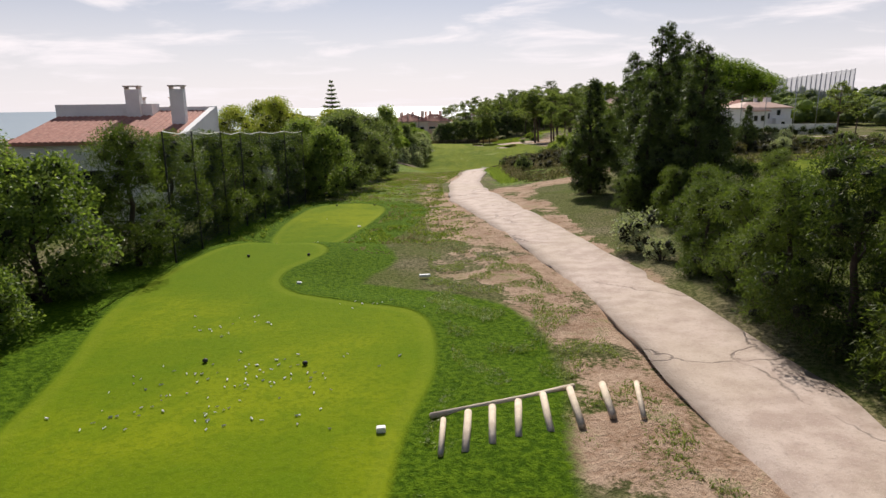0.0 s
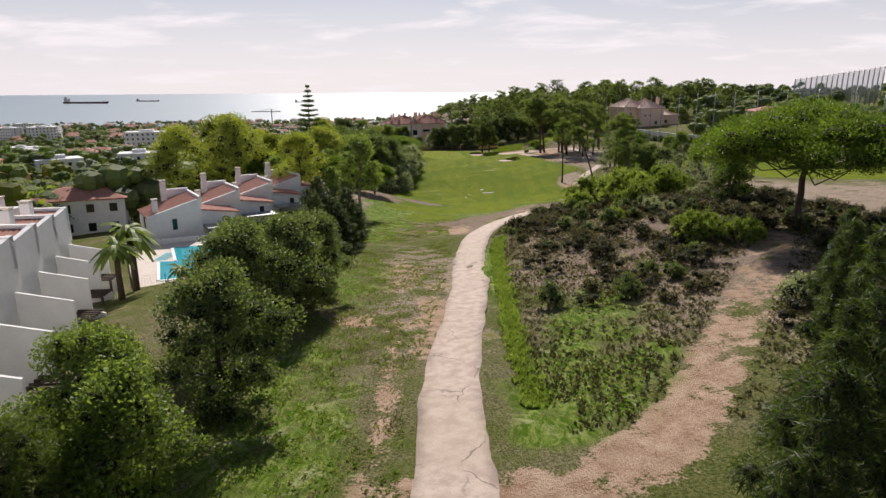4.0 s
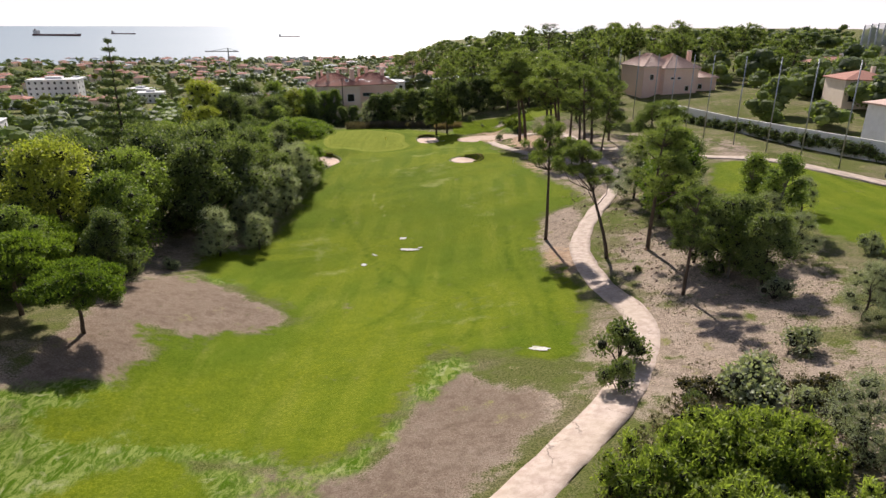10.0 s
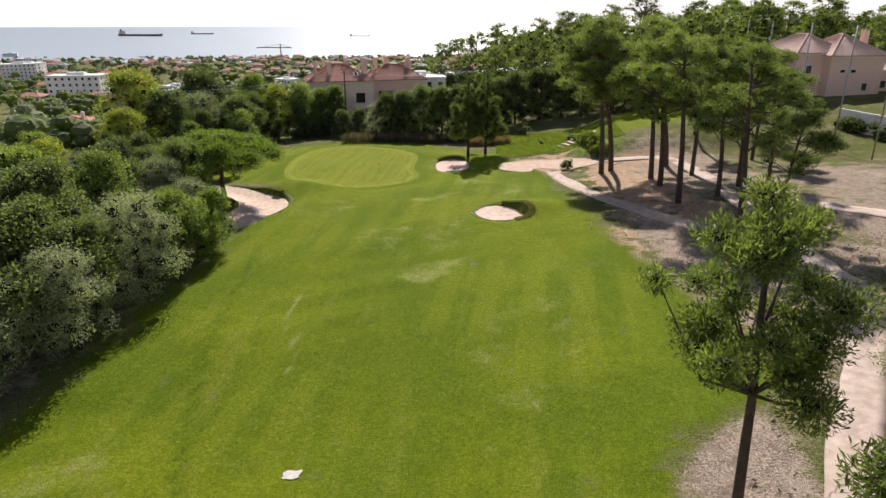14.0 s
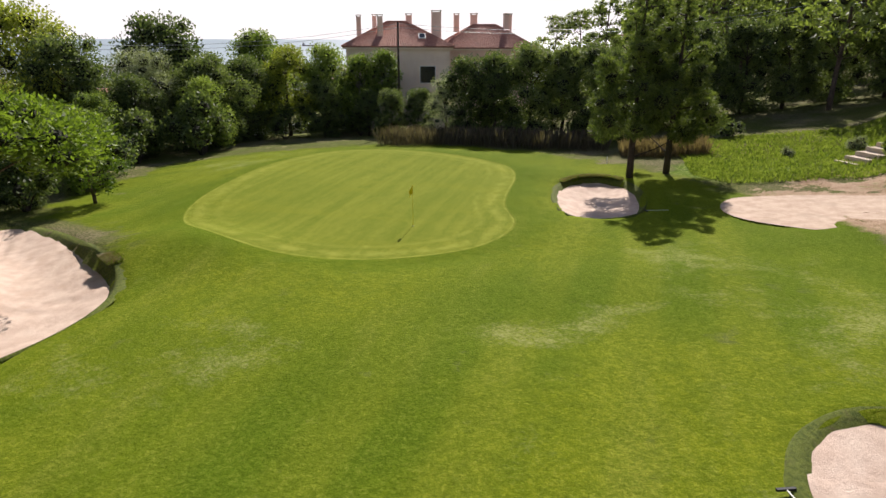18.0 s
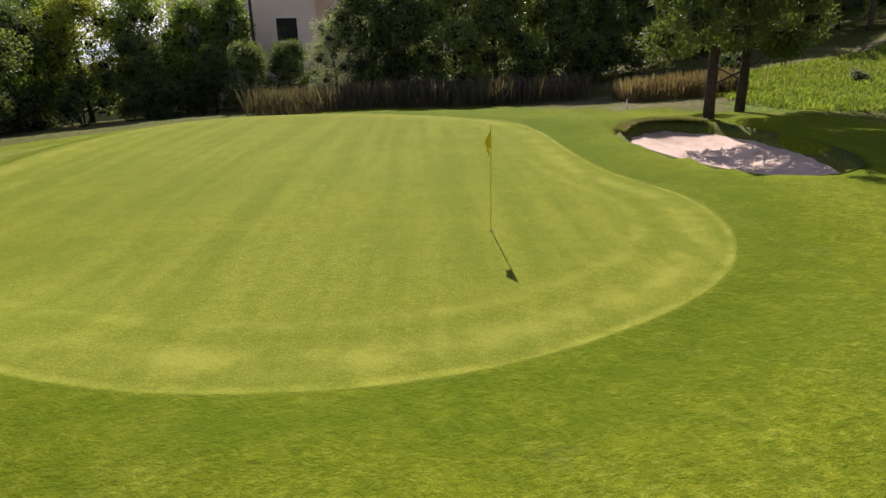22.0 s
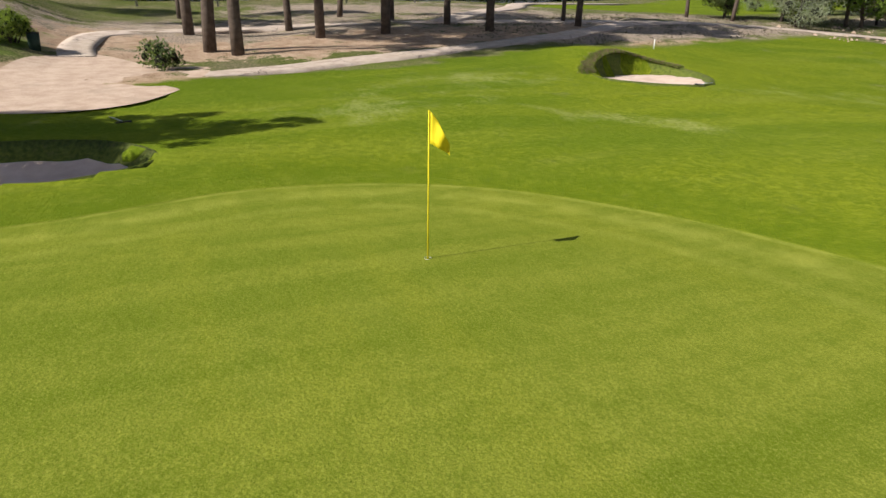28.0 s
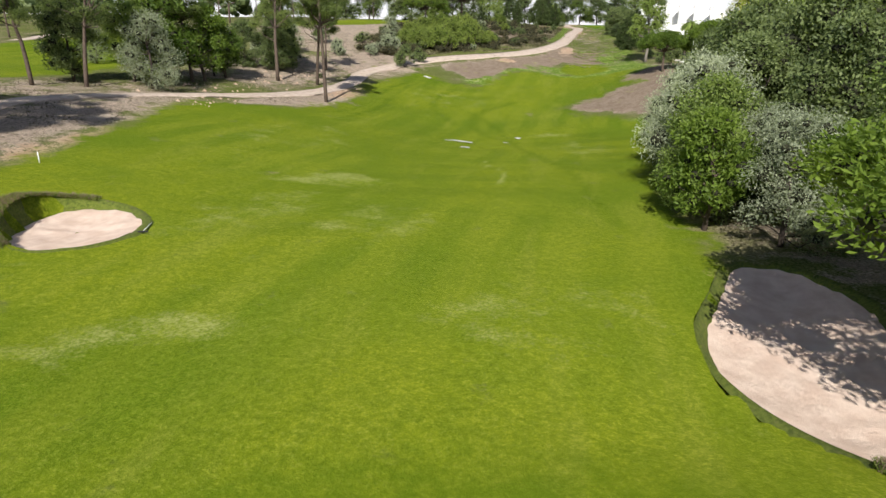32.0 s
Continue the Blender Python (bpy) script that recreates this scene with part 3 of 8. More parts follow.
def spline(pts, closed=False, step=0.4):
    """A smooth line through points."""
    p = np.asarray(pts, float)
    n = len(p)
    out = []
    for i in range(n if closed else n - 1):
        a, b, c, d = (p[(i + k) % n] if closed else p[min(max(i + k, 0), n - 1)] for k in (-1, 0, 1, 2))
        m = max(2, int(np.linalg.norm(c - b) / step))
        for t in np.arange(m) / m:
            out.append(0.5 * (2 * b + (c - a) * t + (2 * a - 5 * b + 4 * c - d) * t * t + (3 * b - a - 3 * c + d) * t ** 3))
    if not closed:
        out.append(p[-1])
    return np.array(out)


def to_line(x, y, line, closed=False):
    """Distance to a polyline; for a closed one positive inside. Far from it only a lower bound."""
    full = np.stack([np.ravel(x), np.ravel(y)], 1)
    lo, hi = line.min(0) - 9, line.max(0) + 9
    close = ((full > lo) & (full < hi)).all(1)
    result = np.full(len(full), -9.0 if closed else 9.0)
    if not close.any():
        return result.reshape(np.shape(x))
    q = full[close]
    a = line
    b = np.roll(line, -1, 0) if closed else line[1:]
    if not closed:
        a = line[:-1]
    best = np.full(len(q), 1e9)
    inside = np.zeros(len(q), bool)
    for s, e in zip(a, b):
        d = e - s
        t = np.clip(((q - s) @ d) / (d @ d + 1e-12), 0, 1)
        best = np.minimum(best, np.hypot(*(q - s - t[:, None] * d).T))
        if closed:
            cross = (s[1] > q[:, 1]) != (e[1] > q[:, 1])
            with np.errstate(divide="ignore", invalid="ignore"):
                inside ^= cross & (q[:, 0] < (e[0] - s[0]) * (q[:, 1] - s[1]) / (e[1] - s[1]) + s[0])
    if closed:
        best = np.where(inside, best, -best)
    result[close] = best
    return result.reshape(np.shape(x))


def step01(a, b, v):
    t = np.clip((v - a) / (b - a), 0, 1)
    return t * t * (3 - 2 * t)


GREEN = spline([(-5.7, 224.2), (-8.6, 225.2), (-11.4, 227.4), (-13.2, 231), (-14.2, 236), (-14.6, 242), (-13.4, 247.6), (-10.2, 250.8), (-5.1, 251.2), (-1.0, 249.6), (2.2, 246.8), (3.4, 243), (3.6, 238.5), (3.9, 235.2), (4.9, 232.2), (4.7, 229.6), (3.6, 227.4), (1.8, 225.8), (-0.6, 224.6), (-3.2, 224.1)], True, 0.5)
TEE_BIG = spline([(-7.2, 0), (-7.1, 9), (-6.5, 13), (-6.9, 16.2), (-8.6, 17.2), (-10.6, 18.4), (-11.2, 20.5), (-10.4, 23.4), (-11.4, 25.2), (-14.4, 24.8), (-14.9, 18), (-13.5, 12), (-12.8, 6), (-12.6, 0)], True, 0.5)
TEE_FAR = spline([(-13.3, 27.2), (-13.9, 31), (-13.8, 34.5), (-13.5, 36.6), (-12.5, 37.8), (-11.2, 38.1), (-9.9, 37.3), (-9.35, 35.8), (-9.6, 33), (-10.2, 29.5), (-10.9, 27.2)], True, 0.5)
PATH_LINE = spline([(0.6, -14), (-0.4, 0), (-0.9, 8), (-1.1, 12), (-1.2, 17), (-1.5, 20), (-2.3, 27), (-3.4, 34.5), (-4.2, 40), (-4.4, 45), (-4.3, 52), (-3.6, 60), (-2.7, 68), (-2.3, 76), (-1.7, 84), (-0.4, 93), (2.2, 102), (5.8, 109.5), (10.5, 116), (16, 122.5), (21, 129), (24.8, 136.5), (26.2, 142.5), (25.4, 150), (25.4, 157), (26.2, 162.5), (29, 170), (33, 177.5), (36.6, 184.5), (38.2, 191), (36.4, 197.5), (32.6, 203.8), (28.6, 211), (25.8, 217.6), (24.0, 224.6), (22.4, 231.4)], step=0.8)
PATH_WIDTH = [(-20, 2.6), (20, 2.4), (40, 3.0), (46, 2.6), (60, 2.5), (110, 2.9), (140, 2.3), (170, 2.0), (240, 1.6)]
FORK = spline([(-3.4, 43.0), (-0.6, 43.6), (1.8, 45.4), (5, 49), (9, 55), (14, 63), (20, 72)], step=0.8)
FORECOURT = spline([(16.4, 239.0), (15.4, 236.6), (16.2, 234.2), (19.0, 232.4), (22.2, 231.3), (24.6, 231.0), (25.4, 233.2), (28.6, 235.2), (29.6, 236.6), (28.0, 238.2), (25.0, 239.2), (21, 239.8), (18.6, 239.6)], True, 0.6)
BUNKERS = {
    "left": spline([(-8.0, 217.8), (-9.4, 220.3), (-12.2, 222.3), (-16.8, 225.0), (-20.5, 225.6), (-20.0, 221.5), (-15.8, 219.3), (-13.8, 216.0), (-14.2, 211.5), (-12.5, 208.0), (-10.2, 208.2), (-8.9, 211.5), (-7.8, 215)], True, 0.35),
    "right": spline([(13.1, 212.4), (13.9, 214.4), (15.6, 215.4), (17.7, 214.0), (18.8, 210.6), (17.4, 209.3), (15.4, 209.4), (13.7, 210.7)], True, 0.35),
    "back": spline([(6.2, 240.6), (7.2, 243.4), (9.2, 244.2), (11.0, 242.6), (11.6, 238.8), (11.1, 235.4), (9.6, 233.8), (7.9, 233.8), (6.7, 236.2)], True, 0.35),
}
LIPS = {"left": (-9.0, 224.0, 0.6), "right": (19.2, 212.6, 0.70), "back": (8.0, 245.4, 0.25)}


def sand_level(name, x, y):
    """Height of the sand in a bunker before its rim is met."""
    c = BUNKERS[name].mean(0)
    s = to_line(x, y, BUNKERS[name], True)
    return land(np.full_like(np.asarray(x, float), c[0]), np.full_like(np.asarray(x, float), c[1])) - (0.16 + 0.20 * step01(0, 2.2, s) if name == "right" else 0.30 + 0.35 * step01(0, 2.2, s))


def terrain(x, y):
    x, y = np.asarray(x, float), np.asarray(y, float)
    z = land(x, y)
    near = (np.abs(x) < 60) & (y < 300)
    if near.any():
        xn, yn, zn = x[near], y[near], z[near]
        # teeing grounds are level shelves
        for line, h in ((TEE_BIG, 10.42), (TEE_FAR, 9.72)):
            s = to_line(xn, yn, line, True)
            zn = zn + (h - 0.018 * (yn - 15) * (h > 10) - zn) * step01(-1.8, -0.1, s)
        # the green lies a little proud with soft tiers
        s = to_line(xn, yn, GREEN, True)
        top = 0.02 + 0.10 * np.sin((yn - 226) / 7.5) - 0.012 * (xn + 6)
        zn = zn + (top - zn) * step01(-3.2, 1.0, s)
        # a dune of scrub on the right, a low bank on the left
        zn = zn + 0.9 * np.exp(-(((xn - 16) / 8) ** 2 + ((yn - 80) / 14) ** 2))
        for k, line in BUNKERS.items():
            lx, ly, h = LIPS[k]
            zn = zn + h * np.exp(-(((xn - lx) / 4.2) ** 2 + ((yn - ly) / 2.6) ** 2))
            s = to_line(xn, yn, line, True)
            zn = np.where(s > 0.05, np.minimum(zn, sand_level(k, xn, yn) - 0.35 * step01(0.05, 0.5, s)), zn)
        # bank up to the tee above the green
        zn = zn + 1.5 * step01(25.5, 31.5, xn - 0.25 * (yn - 248)) * step01(237, 243, yn) * step01(272, 262, yn) * step01(58, 46, xn)
        # the pool terrace is cut level into the slope
        s = to_line(xn, yn, TERRACE, True)
        zn = zn + (2.9 - zn) * step01(-2.2, 0.6, s)
        # ditch beside the path
        d = to_line(xn, yn, DITCH)
        zn = zn - 0.45 * np.exp(-(d / 0.55) ** 2)
        z = z.copy()
        z[near] = zn
    return z


TERRACE = spline([(-44, 101), (-34, 80), (-23.6, 85.5), (-22.6, 106), (-24.5, 116), (-28, 124), (-42, 118)], True, 1.0)
DITCH = spline([(-1.0, 50), (-0.9, 58), (-0.4, 66), (0.0, 74), (0.5, 82), (1.6, 90)], step=1.0)


def Z(x, y):
    return float(terrain(np.array([float(x)]), np.array([float(y)]))[0])


def bumps(x, y, scale, seed):
    """Cheap smooth noise on arrays, about -1 to 1."""
    r = np.random.RandomState(seed)
    out = np.zeros_like(x)
    for _ in range(7):
        a, k, ph = r.uniform(0, 6.28), r.uniform(0.6, 1.9) / scale, r.uniform(0, 6.28, 2)
        out += np.sin(k * (x * math.cos(a) + y * math.sin(a)) * 6.28 + ph[0]) * np.cos(k * (x * math.sin(a) - y * math.cos(a)) * 5 + ph[1])
    return out / 3.2


# ---- ground: one sheet from under the camera to the shore ----
def grown(start, first, ratio, end):
    out, d, v = [], first, start
    while abs(v) < end:
        v += d
        d *= ratio
        out.append(v)
    return out


gx = np.array(sorted(grown(-50, -0.8, 1.22, 2600)) + list(np.arange(-50, 62, 0.55)) + grown(62, 0.8, 1.22, 2600))
gy = np.array(sorted(grown(-14, -0.8, 1.3, 700)) + list(np.arange(-14, 292, 0.55)) + grown(292, 0.8, 1.16, 2600))
X, Y = np.meshgrid(gx, gy)
ZG = terrain(X, Y)
near_mask = (np.abs(X) < 70) & (Y < 310) & (Y > -30)
ZG = ZG + np.where(near_mask, 0.035 * bumps(X, Y, 3.0, 3) + 0.10 * bumps(X, Y, 17.0, 4), 0.9 * bumps(X, Y, 120.0, 5))
for _line in (GREEN, TEE_BIG, TEE_FAR):
    _s = np.full(X.shape, -9.0)
    _s[near_mask] = to_line(X[near_mask], Y[near_mask], _line, True)
    ZG = np.where(_s > -0.5, terrain(X, Y), ZG)


def near(line, closed=False):
    """Distance field on the ground's near part; far off elsewhere."""
    out = np.full(X.shape, -99.0 if closed else 99.0)
    out[near_mask] = to_line(X[near_mask], Y[near_mask], line, closed)
    return out


d_path, d_fork = near(PATH_LINE), near(FORK)
width_at = np.interp(Y, [a for a, _ in PATH_WIDTH], [b for _, b in PATH_WIDTH]) / 2
ZG = ZG - 0.06 * np.clip(1 - (d_path - width_at + 0.2) / 0.5, 0, 1)
s_green = near(GREEN, True)
green = np.clip(0.5 + s_green / 8, 0, 1)
tee_zone = np.clip(0.5 + np.maximum(near(TEE_BIG, True), near(TEE_FAR, True)) / 8, 0, 1)
lush = np.maximum(step01(-3.3, -1.6, near(TEE_BIG, True)), step01(-3.0, -1.6, near(TEE_FAR, True)))
lush = lush * (X < -2.6 - 0.02 * Y)
FAIR = spline([(2, 124.5), (4.5, 126), (7, 130), (8, 135), (9.6, 140), (13, 139.5), (18, 136.5), (20.6, 138), (23, 151), (21.6, 160), (22, 168), (23.8, 174), (28, 177.5), (30.3, 180), (29.8, 184.5), (27.6, 191), (25.8, 199), (24.5, 207), (22.5, 218), (21.5, 229), (19, 238), (15.5, 243), (9, 251.5), (-4, 258), (-16, 257.5), (-24, 250), (-25, 240), (-22, 229.5), (-11.5, 224), (-9.6, 213), (-9.6, 205), (-9.5, 187), (-10.5, 179), (-12.5, 169), (-17, 167), (-16, 161), (-10, 157.5), (-6, 153.5), (-3.2, 149.5), (-4.2, 145.5), (-7.6, 144), (-9.6, 141), (-12.5, 141.5), (-10.5, 137), (-11.5, 132), (-13, 127), (-8, 127.5), (-3, 127), (0, 126.5)], True, 2.0)
fair = step01(-2.6, 2.2, near(FAIR, True))
_u, _v = (X + 5.6) / 4.0, (Y - 120) / 5.6
fair = np.maximum(fair, 0.95 * step01(1.3, 0.75, np.hypot(_u, _v)))
RIGHT_HOLE = spline([(52.5, 132), (51.5, 140), (51, 150), (48.7, 163), (47.6, 176), (52, 189), (57, 193.5), (62.5, 190), (66, 178), (70, 166), (76, 150), (80, 130), (70, 118), (58, 122)], True, 3.0)
UPPER_HOLE = spline([(13, 36), (20, 60), (34, 66), (46, 84), (64, 92), (66, 40), (40, 14), (16, 20)], True, 3.0)
UPPER_TEE = spline([(30, 248), (37, 249), (48, 254), (46, 262), (34, 262), (28, 256)], True, 2.0)
for _l in (RIGHT_HOLE, UPPER_HOLE, UPPER_TEE):
    _m = (X > 10) & (X < 130) & (Y < 300) & (Y > -20)
    _d = np.full(X.shape, -99.0)
    _d[_m] = to_line(X[_m], Y[_m], _l, True)
    fair = np.maximum(fair, step01(-1.5, 1.5, _d))


def blob(cx, cy, rx, ry, turn=0.0, soft=0.55):
    c, s = math.cos(radians(turn)), math.sin(radians(turn))
    u, v = ((X - cx) * c + (Y - cy) * s) / rx, (-(X - cx) * s + (Y - cy) * c) / ry
    return step01(1 + soft, 1 - soft, np.hypot(u, v))


dirt = np.clip(0.62 * step01(4.6, 1.0, d_path - width_at) * (Y < 45) * (X < PATH_LINE[0][0] + 2), 0, 1) * (X < -0.5)
dirt = np.maximum(dirt, 0.62 * blob(-5.2, 62, 1.1, 9) + 0.6 * blob(-7.5, 75, 2.2, 6))
for b in ((-5.6, 30, 0.8, 7, 8, 0.68), (-2.6, 100.5, 1.5, 5.0, -8, 0.78), (-6.8, 101.2, 3.4, 0.9, 3, 0.7), (7.6, 118.6, 1.7, 1.1, 30, 0.85), (-7.0, 52, 0.5, 11, 2, 0.66), (-9.8, 62, 1.7, 1.4, 0, 0.66), (-6.4, 36.5, 0.4, 7, -3, 0.74), (-4.3, 9.9, 2.6, 1.2, 15, 0.72), (-4.6, 13.5, 1.6, 2.6, 0, 0.66),
          (20.5, 236.4, 6.4, 5.0, -10, 1.0), (15.5, 216.5, 3, 1.2, -20, 0.5), (22.5, 157, 2.2, 6, -12, 0.80), (24.5, 196, 3.0, 10, -8, 0.62), (30.5, 222, 4.2, 13, 8, 0.95), (33.5, 209, 3.4, 9, 8, 0.85), (33.5, 236, 6, 4, 20, 0.72), (24, 244, 4.5, 2.5, 40, 0.70),
          (6.5, 171.3, 1.9, 0.42, 5, 1.25), (5.3, 174.3, 0.9, 0.3, 10, 1.2), (17.6, 138.1, 0.9, 0.5, -20, 1.2), (1.3, 166.0, 0.5, 0.35, 0, 1.2), (0.6, 192.0, 0.28, 4.6, 6, 1.0), (8.6, 193, 3.6, 2.6, 30, 0.52), (9, 197, 2.0, 2.2, 0, 0.46), (-8.5, 209.5, 1.1, 1.0, 0, 0.9),
          (40, 252, 5, 1.2, 10, 0.7), (11, 63, 1.4, 1.0, 0, 0.8), (7.5, 69, 1.2, 2.2, 20, 0.62), (16, 62, 4, 1.5, 55, 0.6)):
    dirt = np.maximum(dirt, b[5] * blob(*b[:5]))
dirt = np.maximum(dirt, step01(1.9, 0.7, d_fork) * step01(110, 20, Y))
dry = np.zeros_like(X)
BARE = [spline(p, True, 1.5) for p in (
    [(-16.3, 129.5), (-17.5, 141), (-19.3, 152), (-16.3, 158), (-11.3, 155.2), (-5.0, 150.8), (-3.7, 149), (-4.6, 145), (-7.6, 144), (-9.8, 141.4), (-13.4, 141.8), (-10.6, 137), (-11.6, 132.5), (-14, 127)],
    [(-10, 113), (-5.5, 113.3), (-2.4, 113.8), (-0.6, 118), (0.3, 124.6), (6, 123.6), (8, 131), (8.2, 137.6), (11.4, 135.6), (14.4, 132), (18, 130), (15, 125.4), (8, 116.4), (2.6, 109.5), (-0.3, 97), (-2.3, 94.6), (-4.2, 98), (-9.7, 101.6), (-10.8, 107)],
    [(21.6, 161), (22.2, 168), (24, 173.6), (28, 176.6), (28.2, 171), (26, 166), (25, 160), (24.4, 154), (22.6, 155)])]
worn = np.zeros_like(X)
for _l in BARE:
    _s = step01(-1.3, 1.3, near(_l, True))
    dry = np.maximum(dry, 1.05 * _s)
    worn = np.maximum(worn, _s * (X < 16))
for b in ((13, 80, 12, 24, -10, 0.95), (28, 133, 8, 12, 0, 0.85), (36, 150, 9, 16, 0, 0.8), (38, 120, 12, 14, 0, 0.75), (33, 200, 6, 26, 4, 0.85), (42, 190, 6, 18, -10, 0.6),
          (36, 228, 9, 16, 0, 0.85), (-18, 127, 3, 8, 10, 0.7), (46, 206, 10, 9, 0, 0.8), (52, 216, 9, 12, 20, 0.7), (60, 200, 3, 12, -20, 0.7), (-24, 172, 12, 22, 0, 0.8), (-22, 200, 10, 14, 0, 0.8), (-6, 72, 4, 16, 4, 0.62), (40, 100, 22, 22, 0, 0.8)):
    dry = np.maximum(dry, b[5] * blob(*b[:5]))
for k, line in BUNKERS.items():
    dry = dry * (1 - step01(-3, 0, near(line, True))) if k != "left" else dry
worn = np.maximum(worn, 0.75 * blob(13, 80, 12, 24, -10))
weed = 0.95 * step01(-1.6, 1.6, near(spline([(-15.6, 122), (-13.4, 127.4), (-11, 128), (-9.4, 124), (-8.6, 114.5), (-8, 106), (-12, 104), (-14.2, 112)], True, 1.5), True))
weed = np.maximum(weed, 0.9 * step01(-1.4, 1.2, near(spline([(-17, 128), (-12, 133), (-8, 131), (-2, 128.6), (3, 124.6), (6, 126.5), (8, 131.5), (9, 138), (13.4, 137), (11, 135), (7.6, 128), (5.2, 123), (-1, 125.2), (-8, 126)], True, 1.5), True)))
weed = np.maximum(weed, 0.9 * step01(-1.0, 1.0, near(spline([(-2.6, 47.4), (-1.6, 51), (1, 52.6), (6.5, 55.4), (3.4, 49.4), (0.4, 46.6), (-1.4, 46)], True, 1.5), True)))
for b in ((-9, 122, 8, 7, 0, 0.8), (-3, 122, 7, 4, 0, 0.7), (-8, 160, 8, 2.4, 20, 0.75), (-12, 168, 6, 2.5, 5, 0.7), (-10.5, 46, 2.6, 12, 4, 0.72), (-11, 73, 3, 9, 0, 0.5), (10.5, 207, 2, 7, -12, 0.56), (4.5, 208, 2.6, 5, 15, 0.60), (1.6, 52, 3, 4, -30, 0.9), (4, 60, 2.5, 7, -20, 0.75), (-0.6, 76, 0.9, 10, -4, 1.0),
          (18, 248, 5, 4, 20, 0.9), (28, 250, 7, 4, 20, 0.8), (30, 242, 4, 3.5, 20, 0.85), (-5, 100, 2, 1.2, 0, 0.8), (-12, 100, 4, 10, 0, 0.6)):
    weed = np.maximum(weed, b[5] * blob(*b[:5]))
pale = np.zeros_like(X)
for b in ((9.8, 197.6, 2.4, 2.2, 30, 0.75), (11.8, 199.6, 2.0, 1.2, 0, 0.6), (0.7, 191.3, 0.35, 4.0, 6, 0.9), (2.6, 185.5, 0.25, 3.5, 8, 0.55), (7.4, 219, 2.2, 1.1, 20, 0.7), (9.4, 221.0, 1.6, 0.8, 0, 0.55), (5, 206, 3.0, 4.0, 10, 0.42),
          (10.6, 206, 2.0, 6, -12, 0.45), (16, 222, 3.5, 5.0, 0, 0.45), (12.5, 227, 2.5, 3.0, 30, 0.5), (18, 186, 4, 8, -10, 0.35), (-5, 172, 3, 5, 20, 0.45), (-1, 164, 4, 1.0, 25, 0.5), (-3, 215, 4, 3, 30, 0.4), (-20, 246, 3, 6, 0, 0.5), (12, 150, 6, 5, 0, 0.35)):
    pale = np.maximum(pale, b[5] * blob(*b[:5], 0.6))
# lines worn into the turf
track = np.zeros_like(X)
for _pts, _w in (([(1.4, 169.3), (4.2, 166.4), (6.5, 162.8), (7.8, 156.6), (6.8, 151.9), (3.6, 146.5)], 0.45), ([(15.1, 148.8), (8.8, 154.3), (4.6, 161), (2.4, 167.9), (-3.5, 186.4), (-6.1, 203.2)], 0.30), ([(12, 141), (13.8, 148), (13, 155), (9.4, 161)], 0.35), ([(19.6, 142), (20.4, 152), (19.6, 162), (20.6, 170)], 0.3), ([(18.4, 142), (19.0, 152), (18.2, 162), (19, 170)], 0.3)):
    track = np.maximum(track, np.exp(-(near(spline(_pts, step=1.2)) / _w) ** 2))
nx, ny = len(gx), len(gy)
gme = bpy.data.meshes.new("ground")
co = np.stack([X, Y, ZG], -1).reshape(-1, 3)
idx = np.arange(nx * ny).reshape(ny, nx)
quads = np.stack([idx[:-1, :-1], idx[:-1, 1:], idx[1:, 1:], idx[1:, :-1]], -1).reshape(-1, 4)


def fill_mesh(me, co, polys, smooth=True):
    """Vertices and equal-sided faces from arrays."""
    k = polys.shape[1]
    me.vertices.add(len(co)); me.vertices.foreach_set("co", co.astype(np.float32).ravel())
    me.loops.add(polys.size); me.loops.foreach_set("vertex_index", polys.astype(np.int32).ravel())
    me.polygons.add(len(polys))
    me.polygons.foreach_set("loop_start", np.arange(0, polys.size, k, dtype=np.int32))
    me.polygons.foreach_set("use_smooth", np.full(len(polys), smooth))
    me.update(calc_edges=True)


fill_mesh(gme, co, quads)
for nm, chans in (("zone_a", (green, fair, dirt)), ("zone_b", (dry, lush, weed)), ("zone_c", (tee_zone, 0 * X, pale)), ("zone_d", (track, worn, 0 * X))):
    at = gme.color_attributes.new(nm, "FLOAT_COLOR", "POINT")
    at.data.foreach_set("color", np.stack([*(np.clip(c, 0, 1.3) for c in chans), np.ones_like(X)], -1).astype(np.float32).ravel())
gme.materials.append(M["ground"])
ground = tagged(new("ground", gme), "golf course ground of mown grass, rough, dry scrub and bare soil", "ground", kind="structure")


# ---- sea ----
ang = np.linspace(-1.9, 1.9, 90)
rad = np.array([500, 900, 1300, 1800, 2400, 3000, 3600, 4200, 4780.0])
sea_co = np.array([(r * math.sin(a), r * math.cos(a), -46 + 40 * (max(r - 2200, 0) / 2580) ** 2) for r in rad for a in ang])
i2 = np.arange(len(rad) * len(ang)).reshape(len(rad), len(ang))
sme = bpy.data.meshes.new("sea")
fill_mesh(sme, sea_co, np.stack([i2[:-1, :-1], i2[:-1, 1:], i2[1:, 1:], i2[1:, :-1]], -1).reshape(-1, 4))
sme.materials.append(M["sea"])
tagged(new("sea", sme), "pale hazy sea glittering under the sun", "sea", kind="structure")


